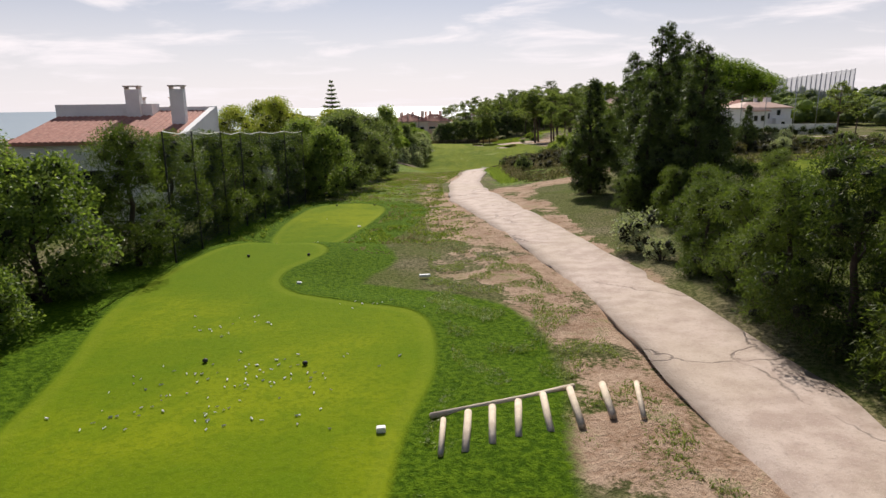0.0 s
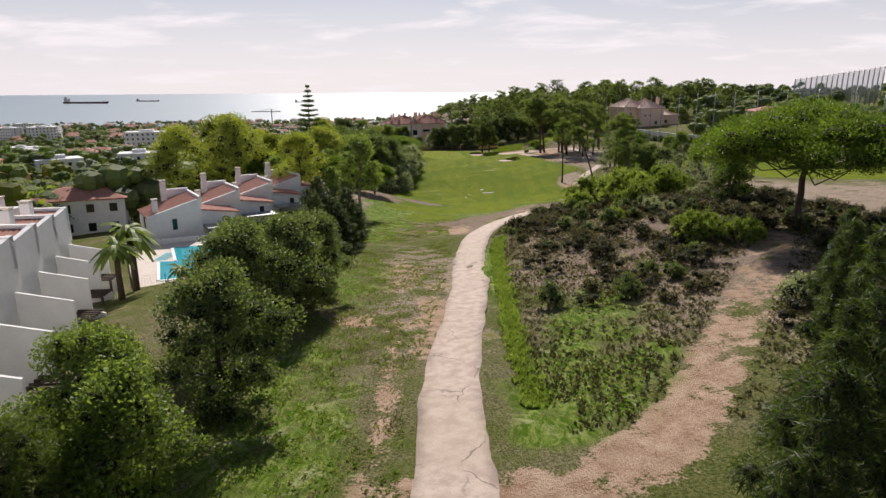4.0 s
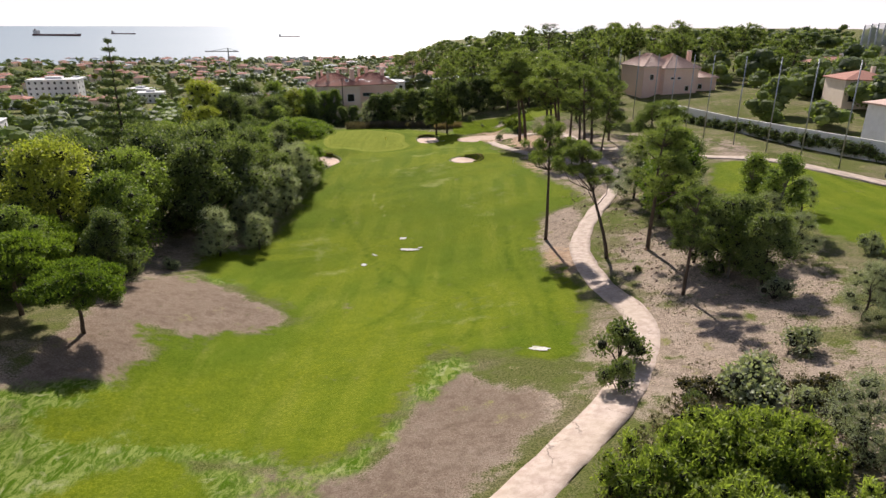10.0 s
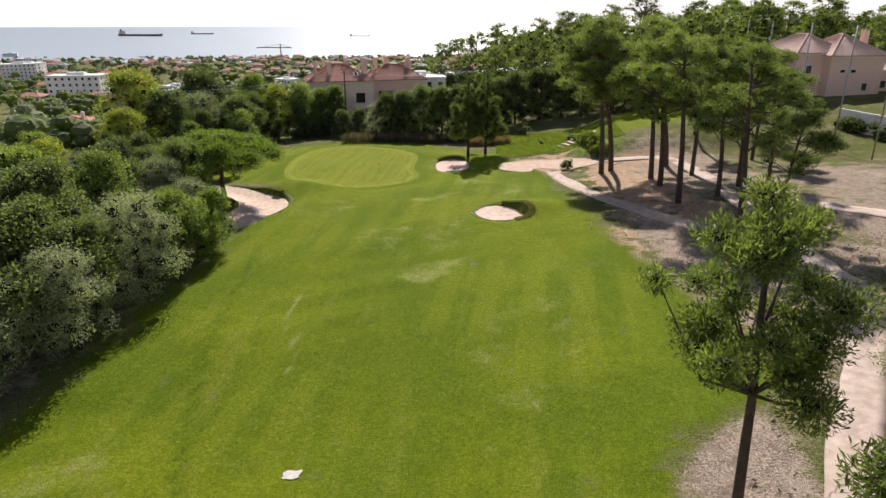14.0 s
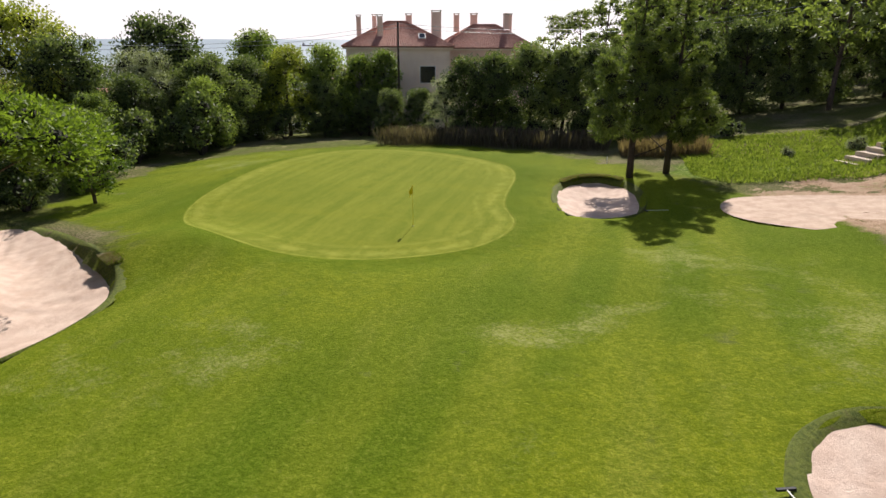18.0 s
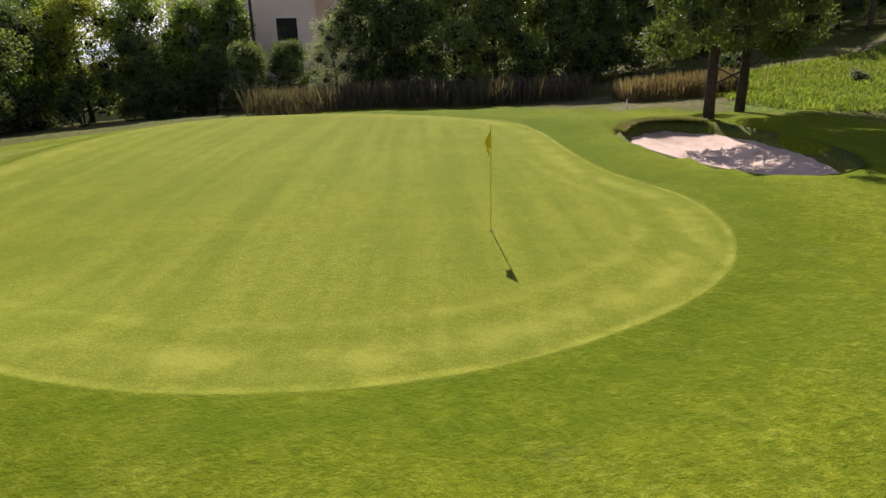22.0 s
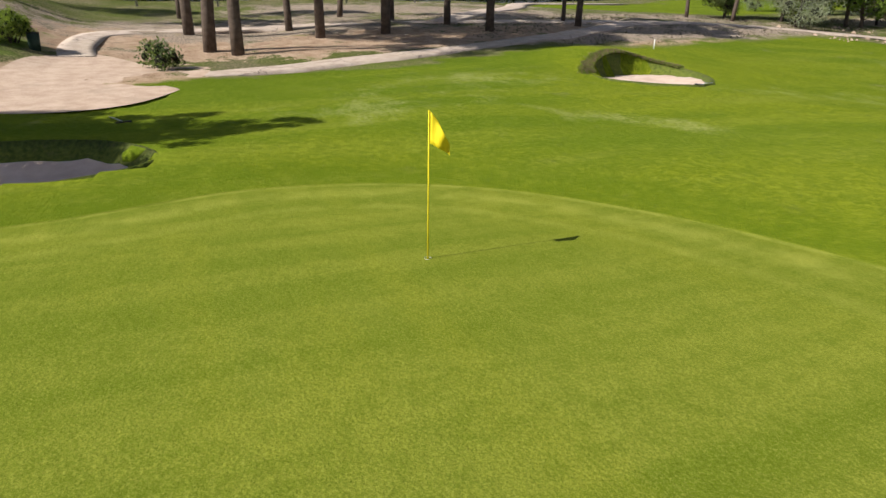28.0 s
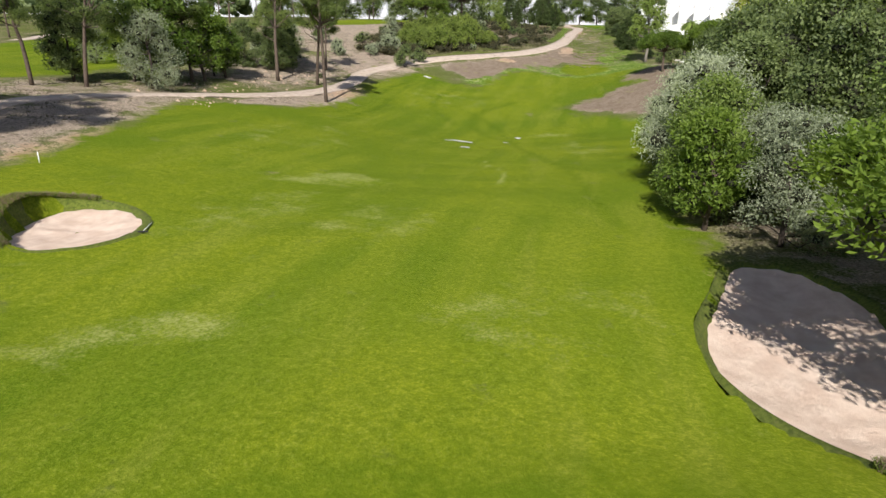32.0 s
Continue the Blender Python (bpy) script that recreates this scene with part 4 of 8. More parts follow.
# ---- cart path: a concrete strip with worn, uneven edges ----
def strip(name, line, half, lift, mat, label, rough=0.12, seed=1):
    r = np.random.RandomState(seed)
    d = np.gradient(line, axis=0)
    d /= np.linalg.norm(d, axis=1)[:, None]
    nrm = np.stack([-d[:, 1], d[:, 0]], 1)
    h = half(line) if callable(half) else np.full(len(line), half)
    cols = []
    for u in (-1, -0.98, -0.5, 0, 0.5, 0.98, 1):
        j = r.normal(0, rough, len(line)) if abs(u) > 0.9 else 0
        if abs(u) > 0.9:
            j = np.convolve(j, [0.25, 0.5, 0.25], "same") * (1 if u > 0 else -1)
        p = line + nrm * (h * u + j)[:, None]
        z = terrain(p[:, 0], p[:, 1]) + (lift if abs(u) < 0.99 else -0.12)
        cols.append(np.column_stack([p, z]))
    co = np.stack(cols, 1).reshape(-1, 3)
    k = len(cols)
    q = np.arange(len(line) * k).reshape(len(line), k)
    me = bpy.data.meshes.new(name)
    fill_mesh(me, co, np.stack([q[:-1, 1:], q[:-1, :-1], q[1:, :-1], q[1:, 1:]], -1).reshape(-1, 4))
    me.materials.append(mat)
    return tagged(new(name, me), label, "path", kind="structure")


strip("path", PATH_LINE, lambda l: np.interp(l[:, 1], [a for a, _ in PATH_WIDTH], [b for _, b in PATH_WIDTH]) / 2, 0.045, M["path"], "cracked pale concrete cart path with worn edges")


def patch(name, outline, lift, mat, label, category, level=None, kind="structure", inner=5):
    """A filled outline laid on the ground in rings."""
    c = outline.mean(0)
    rings = [c + (outline - c) * f for f in np.linspace(1, 0.02, inner + 1)]
    co = []
    for p in rings:
        z = terrain(p[:, 0], p[:, 1]) + lift if level is None else level(p)
        co.append(np.column_stack([p, z]))
    n = len(outline)
    co = np.concatenate(co)
    q = []
    for k in range(inner):
        for i in range(n):
            j = (i + 1) % n
            q.append((k * n + i, k * n + j, (k + 1) * n + j, (k + 1) * n + i))
    me = bpy.data.meshes.new(name)
    fill_mesh(me, co, np.array(q))
    me.materials.append(mat)
    ob = new(name, me)
    return tagged(ob, label, category, kind=kind) if label else ob


patch("forecourt", FORECOURT, 0.05, M["gravel"], "pale gravelly turning place where paths meet", "path")

# ---- bunkers: sand in a hollow with a grassy face at the back ----
for nm, lab in (("left", "long kidney-shaped sand bunker shaded by a stone pine"), ("right", "small round sand bunker with a high grassy lip"), ("back", "pinkish sand bunker beside two dark trees")):
    line = BUNKERS[nm]
    bk = thing("sand_bunker", lab, "bunker", kind="structure")
    c = line.mean(0)
    co, q = [], []
    n = len(line)
    tang = np.roll(line, -1, 0) - np.roll(line, 1, 0)
    nin = np.stack([-tang[:, 1], tang[:, 0]], 1) / np.linalg.norm(tang, axis=1)[:, None]
    if to_line(*(line[:1] + 0.1 * nin[:1]).T, line, True)[0] < 0:
        nin = -nin
    edge = line + 0.22 * nin
    for k, f in enumerate(np.linspace(1, 0.03, 8)):
        p = c + (edge - c) * f
        z = sand_level(nm, p[:, 0], p[:, 1]) + 0.05 * bumps(p[:, 0], p[:, 1], 1.6, 9)
        co.append(np.column_stack([p, z]))
    co = np.concatenate(co)
    for k in range(7):
        for i in range(n):
            j = (i + 1) % n
            q.append((k * n + i, k * n + j, (k + 1) * n + j, (k + 1) * n + i))
    me = bpy.data.meshes.new("sand")
    fill_mesh(me, co, np.array(q))
    me.materials.append(M["sand"])
    ob = new("sand", me); ob.parent = bk
    # face from the turf down to the sand
    lx, ly, _ = LIPS[nm]
    lipw = np.exp(-((line[:, 0] - lx) ** 2 + (line[:, 1] - ly) ** 2) / 20)
    out = line - (0.16 + (0.25 if nm == "back" else 0.75) * lipw)[:, None] * nin
    zt = terrain(out[:, 0], out[:, 1]) + 0.04
    zm = np.maximum(terrain(*(line - 0.05 * nin).T) + 0.03, sand_level(nm, *line.T) + 0.02)
    rows = [np.column_stack([out, zt - 0.16]), np.column_stack([line - 0.12 * nin, np.maximum(zm, zt - 0.12)]), np.column_stack([line + 0.12 * nin, zm * 0.35 + 0.65 * sand_level(nm, *line.T)]), np.column_stack([edge + 0.1 * nin, sand_level(nm, *edge.T) - 0.04])]
    co = np.concatenate(rows)
    q = [(k * n + i, k * n + (i + 1) % n, (k + 1) * n + (i + 1) % n, (k + 1) * n + i) for k in range(3) for i in range(n)]
    me = bpy.data.meshes.new("grass_face")
    fill_mesh(me, co, np.array(q))
    # turf tone darkened all round: the rim's shadowed edge is in the colour
    M.setdefault("lip", plain("shaggy_shaded_lip_turf", (0.052, 0.078, 0.008), (0.150, 0.172, 0.026), 9, 0.95, bump=1.0, stains=(0.13, 0.105, 0.05)))
    me.materials.append(M["lip"])
    ob = new("grass_face", me); ob.parent = bk
    tagged(ob, "shaggy turf face")

# ---- trees and shrubs ----
def leaves(clumps, count, length, width, seed, outward=0.7, droop=0.0, shell=0.62, spread=1.0):
    """Rhombic leaves scattered through ellipsoid clumps; rows of clumps are x, y, z, rx, ry, rz."""
    r = np.random.RandomState(seed)
    cl = np.asarray(clumps, float)
    wgt = (cl[:, 3] * cl[:, 4] * cl[:, 5]) ** (2 / 3)
    which = r.choice(len(cl), count, p=wgt / wgt.sum())
    d = r.normal(size=(count, 3)); d /= np.linalg.norm(d, axis=1)[:, None]
    rad = r.uniform(shell, 1.06, count)[:, None] ** 0.8
    p = cl[which, :3] + d * rad * cl[which, 3:6]
    t = d * outward + r.normal(size=(count, 3)) * 0.6 * spread
    t[:, 2] -= droop
    t /= np.linalg.norm(t, axis=1)[:, None]
    a = np.cross(t, r.normal(size=(count, 3))); a /= np.linalg.norm(a, axis=1)[:, None]
    L = (length * r.uniform(0.65, 1.3, count))[:, None]
    W = (width * r.uniform(0.7, 1.3, count))[:, None]
    v = np.stack([p - 0.5 * L * t, p + 0.5 * W * a + 0.08 * L * t, p + 0.5 * L * t, p - 0.5 * W * a + 0.08 * L * t], 1).reshape(-1, 3)
    return v, np.arange(4 * count).reshape(-1, 4)


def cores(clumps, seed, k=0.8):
    """Rough bodies inside the clumps, as quads; near-black ones stand in for inner shade."""
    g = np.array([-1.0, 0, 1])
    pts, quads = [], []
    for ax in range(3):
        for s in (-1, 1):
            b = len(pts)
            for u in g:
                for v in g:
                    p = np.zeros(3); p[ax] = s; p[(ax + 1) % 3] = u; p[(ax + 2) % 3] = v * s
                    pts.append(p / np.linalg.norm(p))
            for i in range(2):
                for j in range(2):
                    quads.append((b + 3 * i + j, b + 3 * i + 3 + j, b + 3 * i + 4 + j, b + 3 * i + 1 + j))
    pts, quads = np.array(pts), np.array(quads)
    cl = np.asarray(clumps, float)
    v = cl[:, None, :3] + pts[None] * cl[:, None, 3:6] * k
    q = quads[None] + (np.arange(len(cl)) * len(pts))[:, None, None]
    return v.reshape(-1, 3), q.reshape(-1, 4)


def leaf_part(name, sets, mat, parent, label="", inner=None):
    co = np.concatenate([v for v, _ in sets])
    k, polys = 0, []
    for v, q in sets:
        polys.append(q + k)
        k += len(v)
    me = bpy.data.meshes.new(name)
    fill_mesh(me, co, np.concatenate(polys), False)
    me.materials.append(mat)
    # the last faces are the cores, coloured dark in place of shade
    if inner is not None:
        me.materials.append(M["core_shade"])
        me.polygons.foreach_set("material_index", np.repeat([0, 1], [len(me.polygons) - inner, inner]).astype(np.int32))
    ob = new(name, me)
    ob.parent = parent
    if label:
        tagged(ob, label)
    return ob


def limbs(trunk, targets, r0, seed):
    """Branches from points on the trunk line to the clumps."""
    r = np.random.RandomState(seed)
    out = []
    tr = np.asarray(trunk, float)
    for c in targets:
        k = np.argmin(np.abs(tr[:, 2] - (c[2] - 0.45 * math.hypot(c[0], c[1]) - 0.3)))
        k = max(1, min(k, len(tr) - 1))
        a, b = tr[k], np.asarray(c[:3])
        m = (a + b) / 2 + r.normal(0, 0.12, 3) * np.linalg.norm(b - a) + (0, 0, -0.06 * np.linalg.norm(b - a))
        out.append(tube([a, m, b], [r0 * r.uniform(0.8, 1.1), r0 * 0.6, r0 * 0.22], 5, False))
    return out


def woody(name, pieces, mat, parent):
    v, f = joined(pieces)
    return mesh_ob(name, v, f, mat, parent, smooth=True)


def tall_pine(seed, h, bare, spread, lean, mat="pine", bark="bark", count=20000, flat=0.6, leaf=(0.22, 0.048)):
    """A maritime or Aleppo pine: a bare leaning trunk and a broken crown of tufts."""
    r = np.random.RandomState(seed)
    t = thing("pine_tree", "tall pine with a bare leaning trunk and a broken crown", "tree")
    hs = np.linspace(0, h * 0.93, 9)
    wob = np.cumsum(r.normal(0, 0.10, (9, 2)), 0)
    line = np.column_stack([lean[0] * (hs / h) ** 1.4 + wob[:, 0] * hs / h, lean[1] * (hs / h) ** 1.4 + wob[:, 1] * hs / h, hs - 0.25])
    r0 = 0.014 * h + 0.05
    cl = []
    for _ in range(int(20 + h)):
        u = r.uniform(bare, 1.0)
        c = np.array([np.interp(u * h, hs, line[:, k]) for k in (0, 1)])
        rr = spread * (0.35 + 0.75 * math.sin(math.pi * min(1, (u - bare) / (1 - bare) * 0.8 + 0.18))) * r.uniform(0.25, 1.0)
        a = r.uniform(0, 6.28)
        s = spread * r.uniform(0.20, 0.38)
        cl.append((c[0] + rr * math.cos(a), c[1] + rr * math.sin(a), u * h, s, s, s * flat))
    woody("trunk", [tube(line, np.linspace(r0, r0 * 0.3, 9), 8)] + limbs(line, cl, r0 * 0.28, seed), M[bark], t)
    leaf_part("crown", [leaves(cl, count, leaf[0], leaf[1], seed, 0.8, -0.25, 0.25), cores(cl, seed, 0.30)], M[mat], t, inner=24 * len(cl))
    return t


def umbrella_pine(seed, h, R, count=7000):
    """A stone pine: forked limbs under one wide domed crown."""
    r = np.random.RandomState(seed)
    t = thing("stone_pine", "stone pine with a wide umbrella crown", "tree")
    hs = np.linspace(0, h * 0.5, 6)
    line = np.column_stack([np.cumsum(r.normal(0, 0.06, 6)), np.cumsum(r.normal(0, 0.06, 6)), hs - 0.2])
    r0 = 0.02 * h + 0.06
    cl = []
    n = int(30 + 6 * R)
    for k in range(n):
        rho, a = R * math.sqrt((k + 0.5) / n) * 0.88, 2.4 * k + r.uniform(-0.3, 0.3)
        s = R * r.uniform(0.17, 0.26)
        cl.append((rho * math.cos(a), rho * math.sin(a), h * 0.93 - 0.30 * h * (rho / R) ** 2 + r.uniform(-0.10, 0.04) * h - s * 0.3, s, s, s * 0.72))
    woody("trunk", [tube(line, np.linspace(r0, r0 * 0.6, 6), 8)] + limbs(line[-2:], cl[::2], r0 * 0.32, seed), M["bark"], t)
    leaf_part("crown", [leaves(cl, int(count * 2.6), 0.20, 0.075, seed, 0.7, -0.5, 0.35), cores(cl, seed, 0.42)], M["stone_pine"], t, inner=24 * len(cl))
    return t


def broad_tree(seed, h, R, mat, low=0.12, count=14000, leaf=(0.19, 0.11), bark="bark_dark", name="broadleaf_tree", label="evergreen tree with a dense rounded crown", clumps=34):
    r = np.random.RandomState(seed)
    t = thing(name, label, "tree")
    hs = np.linspace(0, h * 0.6, 6)
    line = np.column_stack([np.cumsum(r.normal(0, 0.08, 6)), np.cumsum(r.normal(0, 0.08, 6)), hs - 0.2])
    r0 = 0.018 * h + 0.04
    cl = []
    for k in range(clumps):
        u = low + (1 - low) * (k + r.uniform(0, 1)) / clumps
        env = R * math.sin(math.pi * (0.16 + 0.74 * u) ** 0.9) * r.uniform(0.75, 1.1)
        a = r.uniform(0, 6.28)
        rho = env * math.sqrt(r.uniform(0.12, 1)) * 0.8
        s = R * r.uniform(0.22, 0.42)
        cl.append((rho * math.cos(a), rho * math.sin(a), min(h * u, h - s * 0.7), s, s, s * r.uniform(0.65, 0.95)))
    woody("trunk", [tube(line, np.linspace(r0, r0 * 0.5, 6), 7)] + limbs(line, cl[:: 2], r0 * 0.35, seed), M[bark], t)
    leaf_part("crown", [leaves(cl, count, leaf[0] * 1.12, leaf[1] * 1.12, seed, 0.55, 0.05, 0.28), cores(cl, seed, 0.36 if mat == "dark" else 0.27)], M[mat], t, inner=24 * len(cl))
    return t


def shrub(seed, h, R, mat, count=1300, leaf=(0.17, 0.09), name="shrub", label="dense green shrub on dry ground", clumps=11):
    r = np.random.RandomState(seed)
    t = thing(name, label, "shrub")
    cl = []
    for k in range(clumps):
        a, rho = r.uniform(0, 6.28), R * math.sqrt(r.uniform(0, 1)) * 0.68
        s = R * r.uniform(0.28, 0.46)
        cl.append((rho * math.cos(a), rho * math.sin(a), max(s * 0.35, h * (1 - 0.75 * (rho / R) ** 2) * r.uniform(0.55, 1) - s * 0.5), s, s, s * 0.85 * min(1.3, h / R)))
    stems = [tube([(0, 0, -0.15), (c[0] * 0.4, c[1] * 0.4, c[2] * 0.5), c[:3]], [0.05, 0.035, 0.012], 5, False) for c in cl[::2]]
    woody("stem", stems, M["bark_dark"], t)
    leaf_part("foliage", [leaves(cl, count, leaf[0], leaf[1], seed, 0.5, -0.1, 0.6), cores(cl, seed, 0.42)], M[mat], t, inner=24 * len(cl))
    return t


def cone_tree(seed, h, R, mat="casuarina", count=9000, name="casuarina_tree", label="big dark drooping conifer with a ragged pointed crown", low=0.06, droop=0.35, leaf=(0.42, 0.07)):
    r = np.random.RandomState(seed)
    t = thing(name, label, "tree")
    hs = np.linspace(0, h, 9)
    line = np.column_stack([np.cumsum(r.normal(0, 0.05, 9)), np.cumsum(r.normal(0, 0.05, 9)), hs - 0.2])
    r0 = 0.016 * h + 0.05
    cl = []
    for k in range(52):
        u = low + (0.99 - low) * (k / 51) ** 0.9
        env = R * (1 - u) ** 0.62 * min(1, (u / 0.18) ** 0.5 + 0.35)
        a = k * 2.4 + r.uniform(-0.5, 0.5)
        rho = env * r.uniform(0.35, 0.95)
        s = max(0.28, 0.34 * env * r.uniform(0.7, 1.2))
        cl.append((rho * math.cos(a), rho * math.sin(a), u * h, s, s, s * r.uniform(0.6, 1.1)))
    woody("trunk", [tube(line, np.linspace(r0, 0.03, 9), 8)] + limbs(line, cl[::2], r0 * 0.25, seed), M["bark_dark"], t)
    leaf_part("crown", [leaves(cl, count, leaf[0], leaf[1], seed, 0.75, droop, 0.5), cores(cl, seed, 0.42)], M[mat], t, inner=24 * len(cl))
    return t


def araucaria(seed, h, R):
    """A Norfolk pine: whorls of level branches on a straight mast."""
    r = np.random.RandomState(seed)
    t = thing("norfolk_pine", "tall dark pine with level tiers of branches", "tree")
    pieces, cl = [tube([(0, 0, -0.2), (0, 0, h)], [0.32, 0.05], 8)], []
    for k in range(13):
        u = 0.35 + 0.63 * k / 12
        env = R * (1 - u) / 0.65 + 0.3
        n = 7
        for j in range(n):
            a = 6.28 * j / n + k * 0.5 + r.uniform(-0.15, 0.15)
            e = env * r.uniform(0.8, 1.1)
            tip = (e * math.cos(a), e * math.sin(a), u * h + 0.22 * e)
            pieces.append(tube([(0, 0, u * h), tip], [0.06, 0.02], 4, False))
            for f in (0.45, 0.7, 0.95):
                cl.append((tip[0] * f, tip[1] * f, u * h + 0.22 * e * f, 0.26 * e + 0.12, 0.26 * e + 0.12, 0.34))
    woody("trunk", pieces, M["bark_dark"], t)
    leaf_part("needle_crown", [leaves(cl, 12000, 0.42, 0.12, seed, 0.6, -0.4, 0.1)], M["dark"], t)
    return t


def bare_tree(seed, h):
    """A leafless pale tree, forked three times."""
    r = np.random.RandomState(seed)
    t = thing("bare_tree", "pale leafless tree with fine grey twigs", "tree")
    pieces = []

    def grow(p, d, length, rad, depth):
        q = p + d * length
        pieces.append(tube([p, (p + q) / 2 + r.normal(0, 0.05, 3) * length, q], [rad, rad * 0.8, rad * 0.6], 5, False))
        if depth:
            for _ in range(3 if depth > 1 else 4):
                e = d + r.normal(0, 0.45, 3) + (0, 0, 0.12)
                grow(q, e / np.linalg.norm(e), length * r.uniform(0.6, 0.85), rad * 0.55, depth - 1)

    grow(np.array([0, 0, -0.2]), np.array([0.05, 0, 1.0]), h * 0.32, 0.16, 4)
    woody("branch_work", pieces, M["bark_grey"], t)
    return t


def palm(seed, h):
    r = np.random.RandomState(seed)
    t = thing("palm_tree", "date palm with a shaggy trunk and arching fronds", "tree")
    woody("trunk", [tube([(0, 0, -0.2), (0.05, 0, h * 0.5), (0, 0.05, h)], [0.26, 0.22, 0.24], 9)], M["bark"], t)
    for k in range(26):
        a, up = 6.28 * k / 26 + r.uniform(-0.1, 0.1), r.uniform(-0.35, 0.9)
        L = r.uniform(1.6, 2.1)
        pts = [np.array([math.cos(a) * L * s, math.sin(a) * L * s, h + L * (up * s - 0.75 * s * s)]) for s in np.linspace(0.03, 1, 7)]
        vs, fs = [], []
        for i, p in enumerate(pts):
            w = 0.26 * math.sin(math.pi * (i + 0.6) / 7.2)
            sd = np.array([-math.sin(a), math.cos(a), 0]) * w
            vs += [p + sd - (0, 0, 0.10 * w * 4), p, p - sd - (0, 0, 0.10 * w * 4)]
        for i in range(6):
            b = 3 * i
            fs += [(b, b + 1, b + 4, b + 3), (b + 1, b + 2, b + 5, b + 4)]
        mesh_ob("frond", vs, fs, M["broad"], t)
    return t


def plant(proto, x, y, turn=None, scale=1.0, sink=0.0, label="", group=""):
    """Sets a copy of a plant on the ground."""
    turn = (x * 37.7 + y * 53.3) % 360 if turn is None else turn
    c = copy_thing(proto, pose(x, y, Z(x, y) - sink, 0, 0, turn))
    c.scale = (scale,) * 3 if not isinstance(scale, tuple) else scale
    if label:
        c["label"] = label
    if group:
        c["group"] = group
    return c


def drop(proto):
    for o in (*proto.children_recursive, proto):
        bpy.data.objects.remove(o)


# tall pines along the path and round the green
PINES = [tall_pine(11, 12, 0.52, 2.7, (0.9, 0.4)), tall_pine(12, 12, 0.50, 2.9, (-2.2, 0.5)), tall_pine(13, 12, 0.40, 3.1, (0.5, -0.5)), tall_pine(14, 12, 0.60, 2.6, (0.2, 0.9))]
for k, (x, y, h) in enumerate(((23.0, 166.0, 12), (40.5, 181, 11.6), (32.3, 158.2, 13.7), (37.2, 169, 11.2), (43.5, 184, 11), (31.0, 145.1, 9.4), (38.5, 202, 10.4), (28.4, 229.1, 13), (29.8, 230.4, 13.4), (33.2, 223.5, 12.6), (33.2, 219.2, 12), (33.2, 211.6, 12), (36.7, 231, 13), (35.8, 202.4, 10.5), (37.3, 213, 15), (40.4, 216.3, 15), (44.5, 219.2, 13), (38, 224.5, 15),
                               (47, 231, 13), (43, 242, 12.5), (50, 246, 12.5))):
    i = (1, 0, 2, 3)[k % 4] if k > 1 else (3, 1)[k]
    grove = 25 < x < 37 and 190 < y < 233
    plant(PINES[i], x, y, 20 if k == 1 else (180, 0, 180, 90)[i] + 17 * (k % 3 - 1) if grove else None, (1.0, 1.0, 1.2) if k == 0 else (h / 8, h / 8, h / 8.8) if grove else h / 12, label="tall pine with a bare leaning trunk beside the fairway" if k < 9 else "", group="pines along the fairway")
FAR_PINES = [tall_pine(15, 12, 0.5, 3.3, (0.4, 0.3), count=1500, leaf=(0.62, 0.20)), tall_pine(16, 12, 0.42, 3.6, (-0.5, 0.2), count=1700, leaf=(0.62, 0.20))]
r = np.random.RandomState(5)
for k in range(70):
    x, y = r.uniform(12, 112), r.uniform(266, 352)
    if abs(x - 78) < 15 and abs(y - 280) < 17 or x < 30 and y < 275:
        continue
    plant(FAR_PINES[k % 2], x, y, None, r.uniform(0.95, 1.35), group="pines on the ridge")
for x, y, h in ((8, 338, 17), (14, 346, 18), (20, 340, 16), (26, 334, 17), (33, 345, 17), (38, 332, 16), (46, 340, 17), (3, 350, 15), (-3, 344, 14)):
    plant(FAR_PINES[int(x) % 2], x, y, None, h / 12, group="pines on the ridge")
for x, y, h in ((86, 142, 9), (58, 104, 9), (75, 96, 11), (88, 120, 12), (84, 75, 12), (76, 62, 10), (95, 95, 13), (74, 30, 12), (84, 35, 12), (95, 55, 13), (66, 8, 12), (104, 20, 12)):
    plant(FAR_PINES[int(x) % 2], x, y, None, h / 12, group="pines on the neighbouring hole")
for p in PINES + FAR_PINES:
    drop(p)

tp = tall_pine(18, 20, 0.80, 3.8, (0.4, 0.3), count=5000, flat=0.5)
plant(tp, 44, 292, None, 1.0, label="lone tall pine with a flat crown above the ridge")
drop(tp)
# stone pines
UMB = [umbrella_pine(21, 5.6, 3.5, 13000), umbrella_pine(22, 8.0, 5.0, 18000), umbrella_pine(23, 10.2, 7.2, 42000)]
plant(UMB[0], -15.9, 138.3, label="small stone pine with a neat dome over bare soil")
plant(UMB[1], -16.1, 218.2, None, (1.45, 1.45, 1.0), label="stone pine leaning over the long bunker")
plant(UMB[2], 23.4, 75.2, None, (1.2, 1.2, 0.96), label="big stone pine with a wide umbrella crown")
plant(UMB[1], 27.5, 96.0, None, 0.95)
plant(UMB[0], -27, 150, None, 1.3)
plant(UMB[0], -22, 141, None, 1.2)
plant(UMB[1], -34, 178, None, 1.1)
plant(UMB[0], -36, 146, None, 1.6)
for p in UMB:
    drop(p)

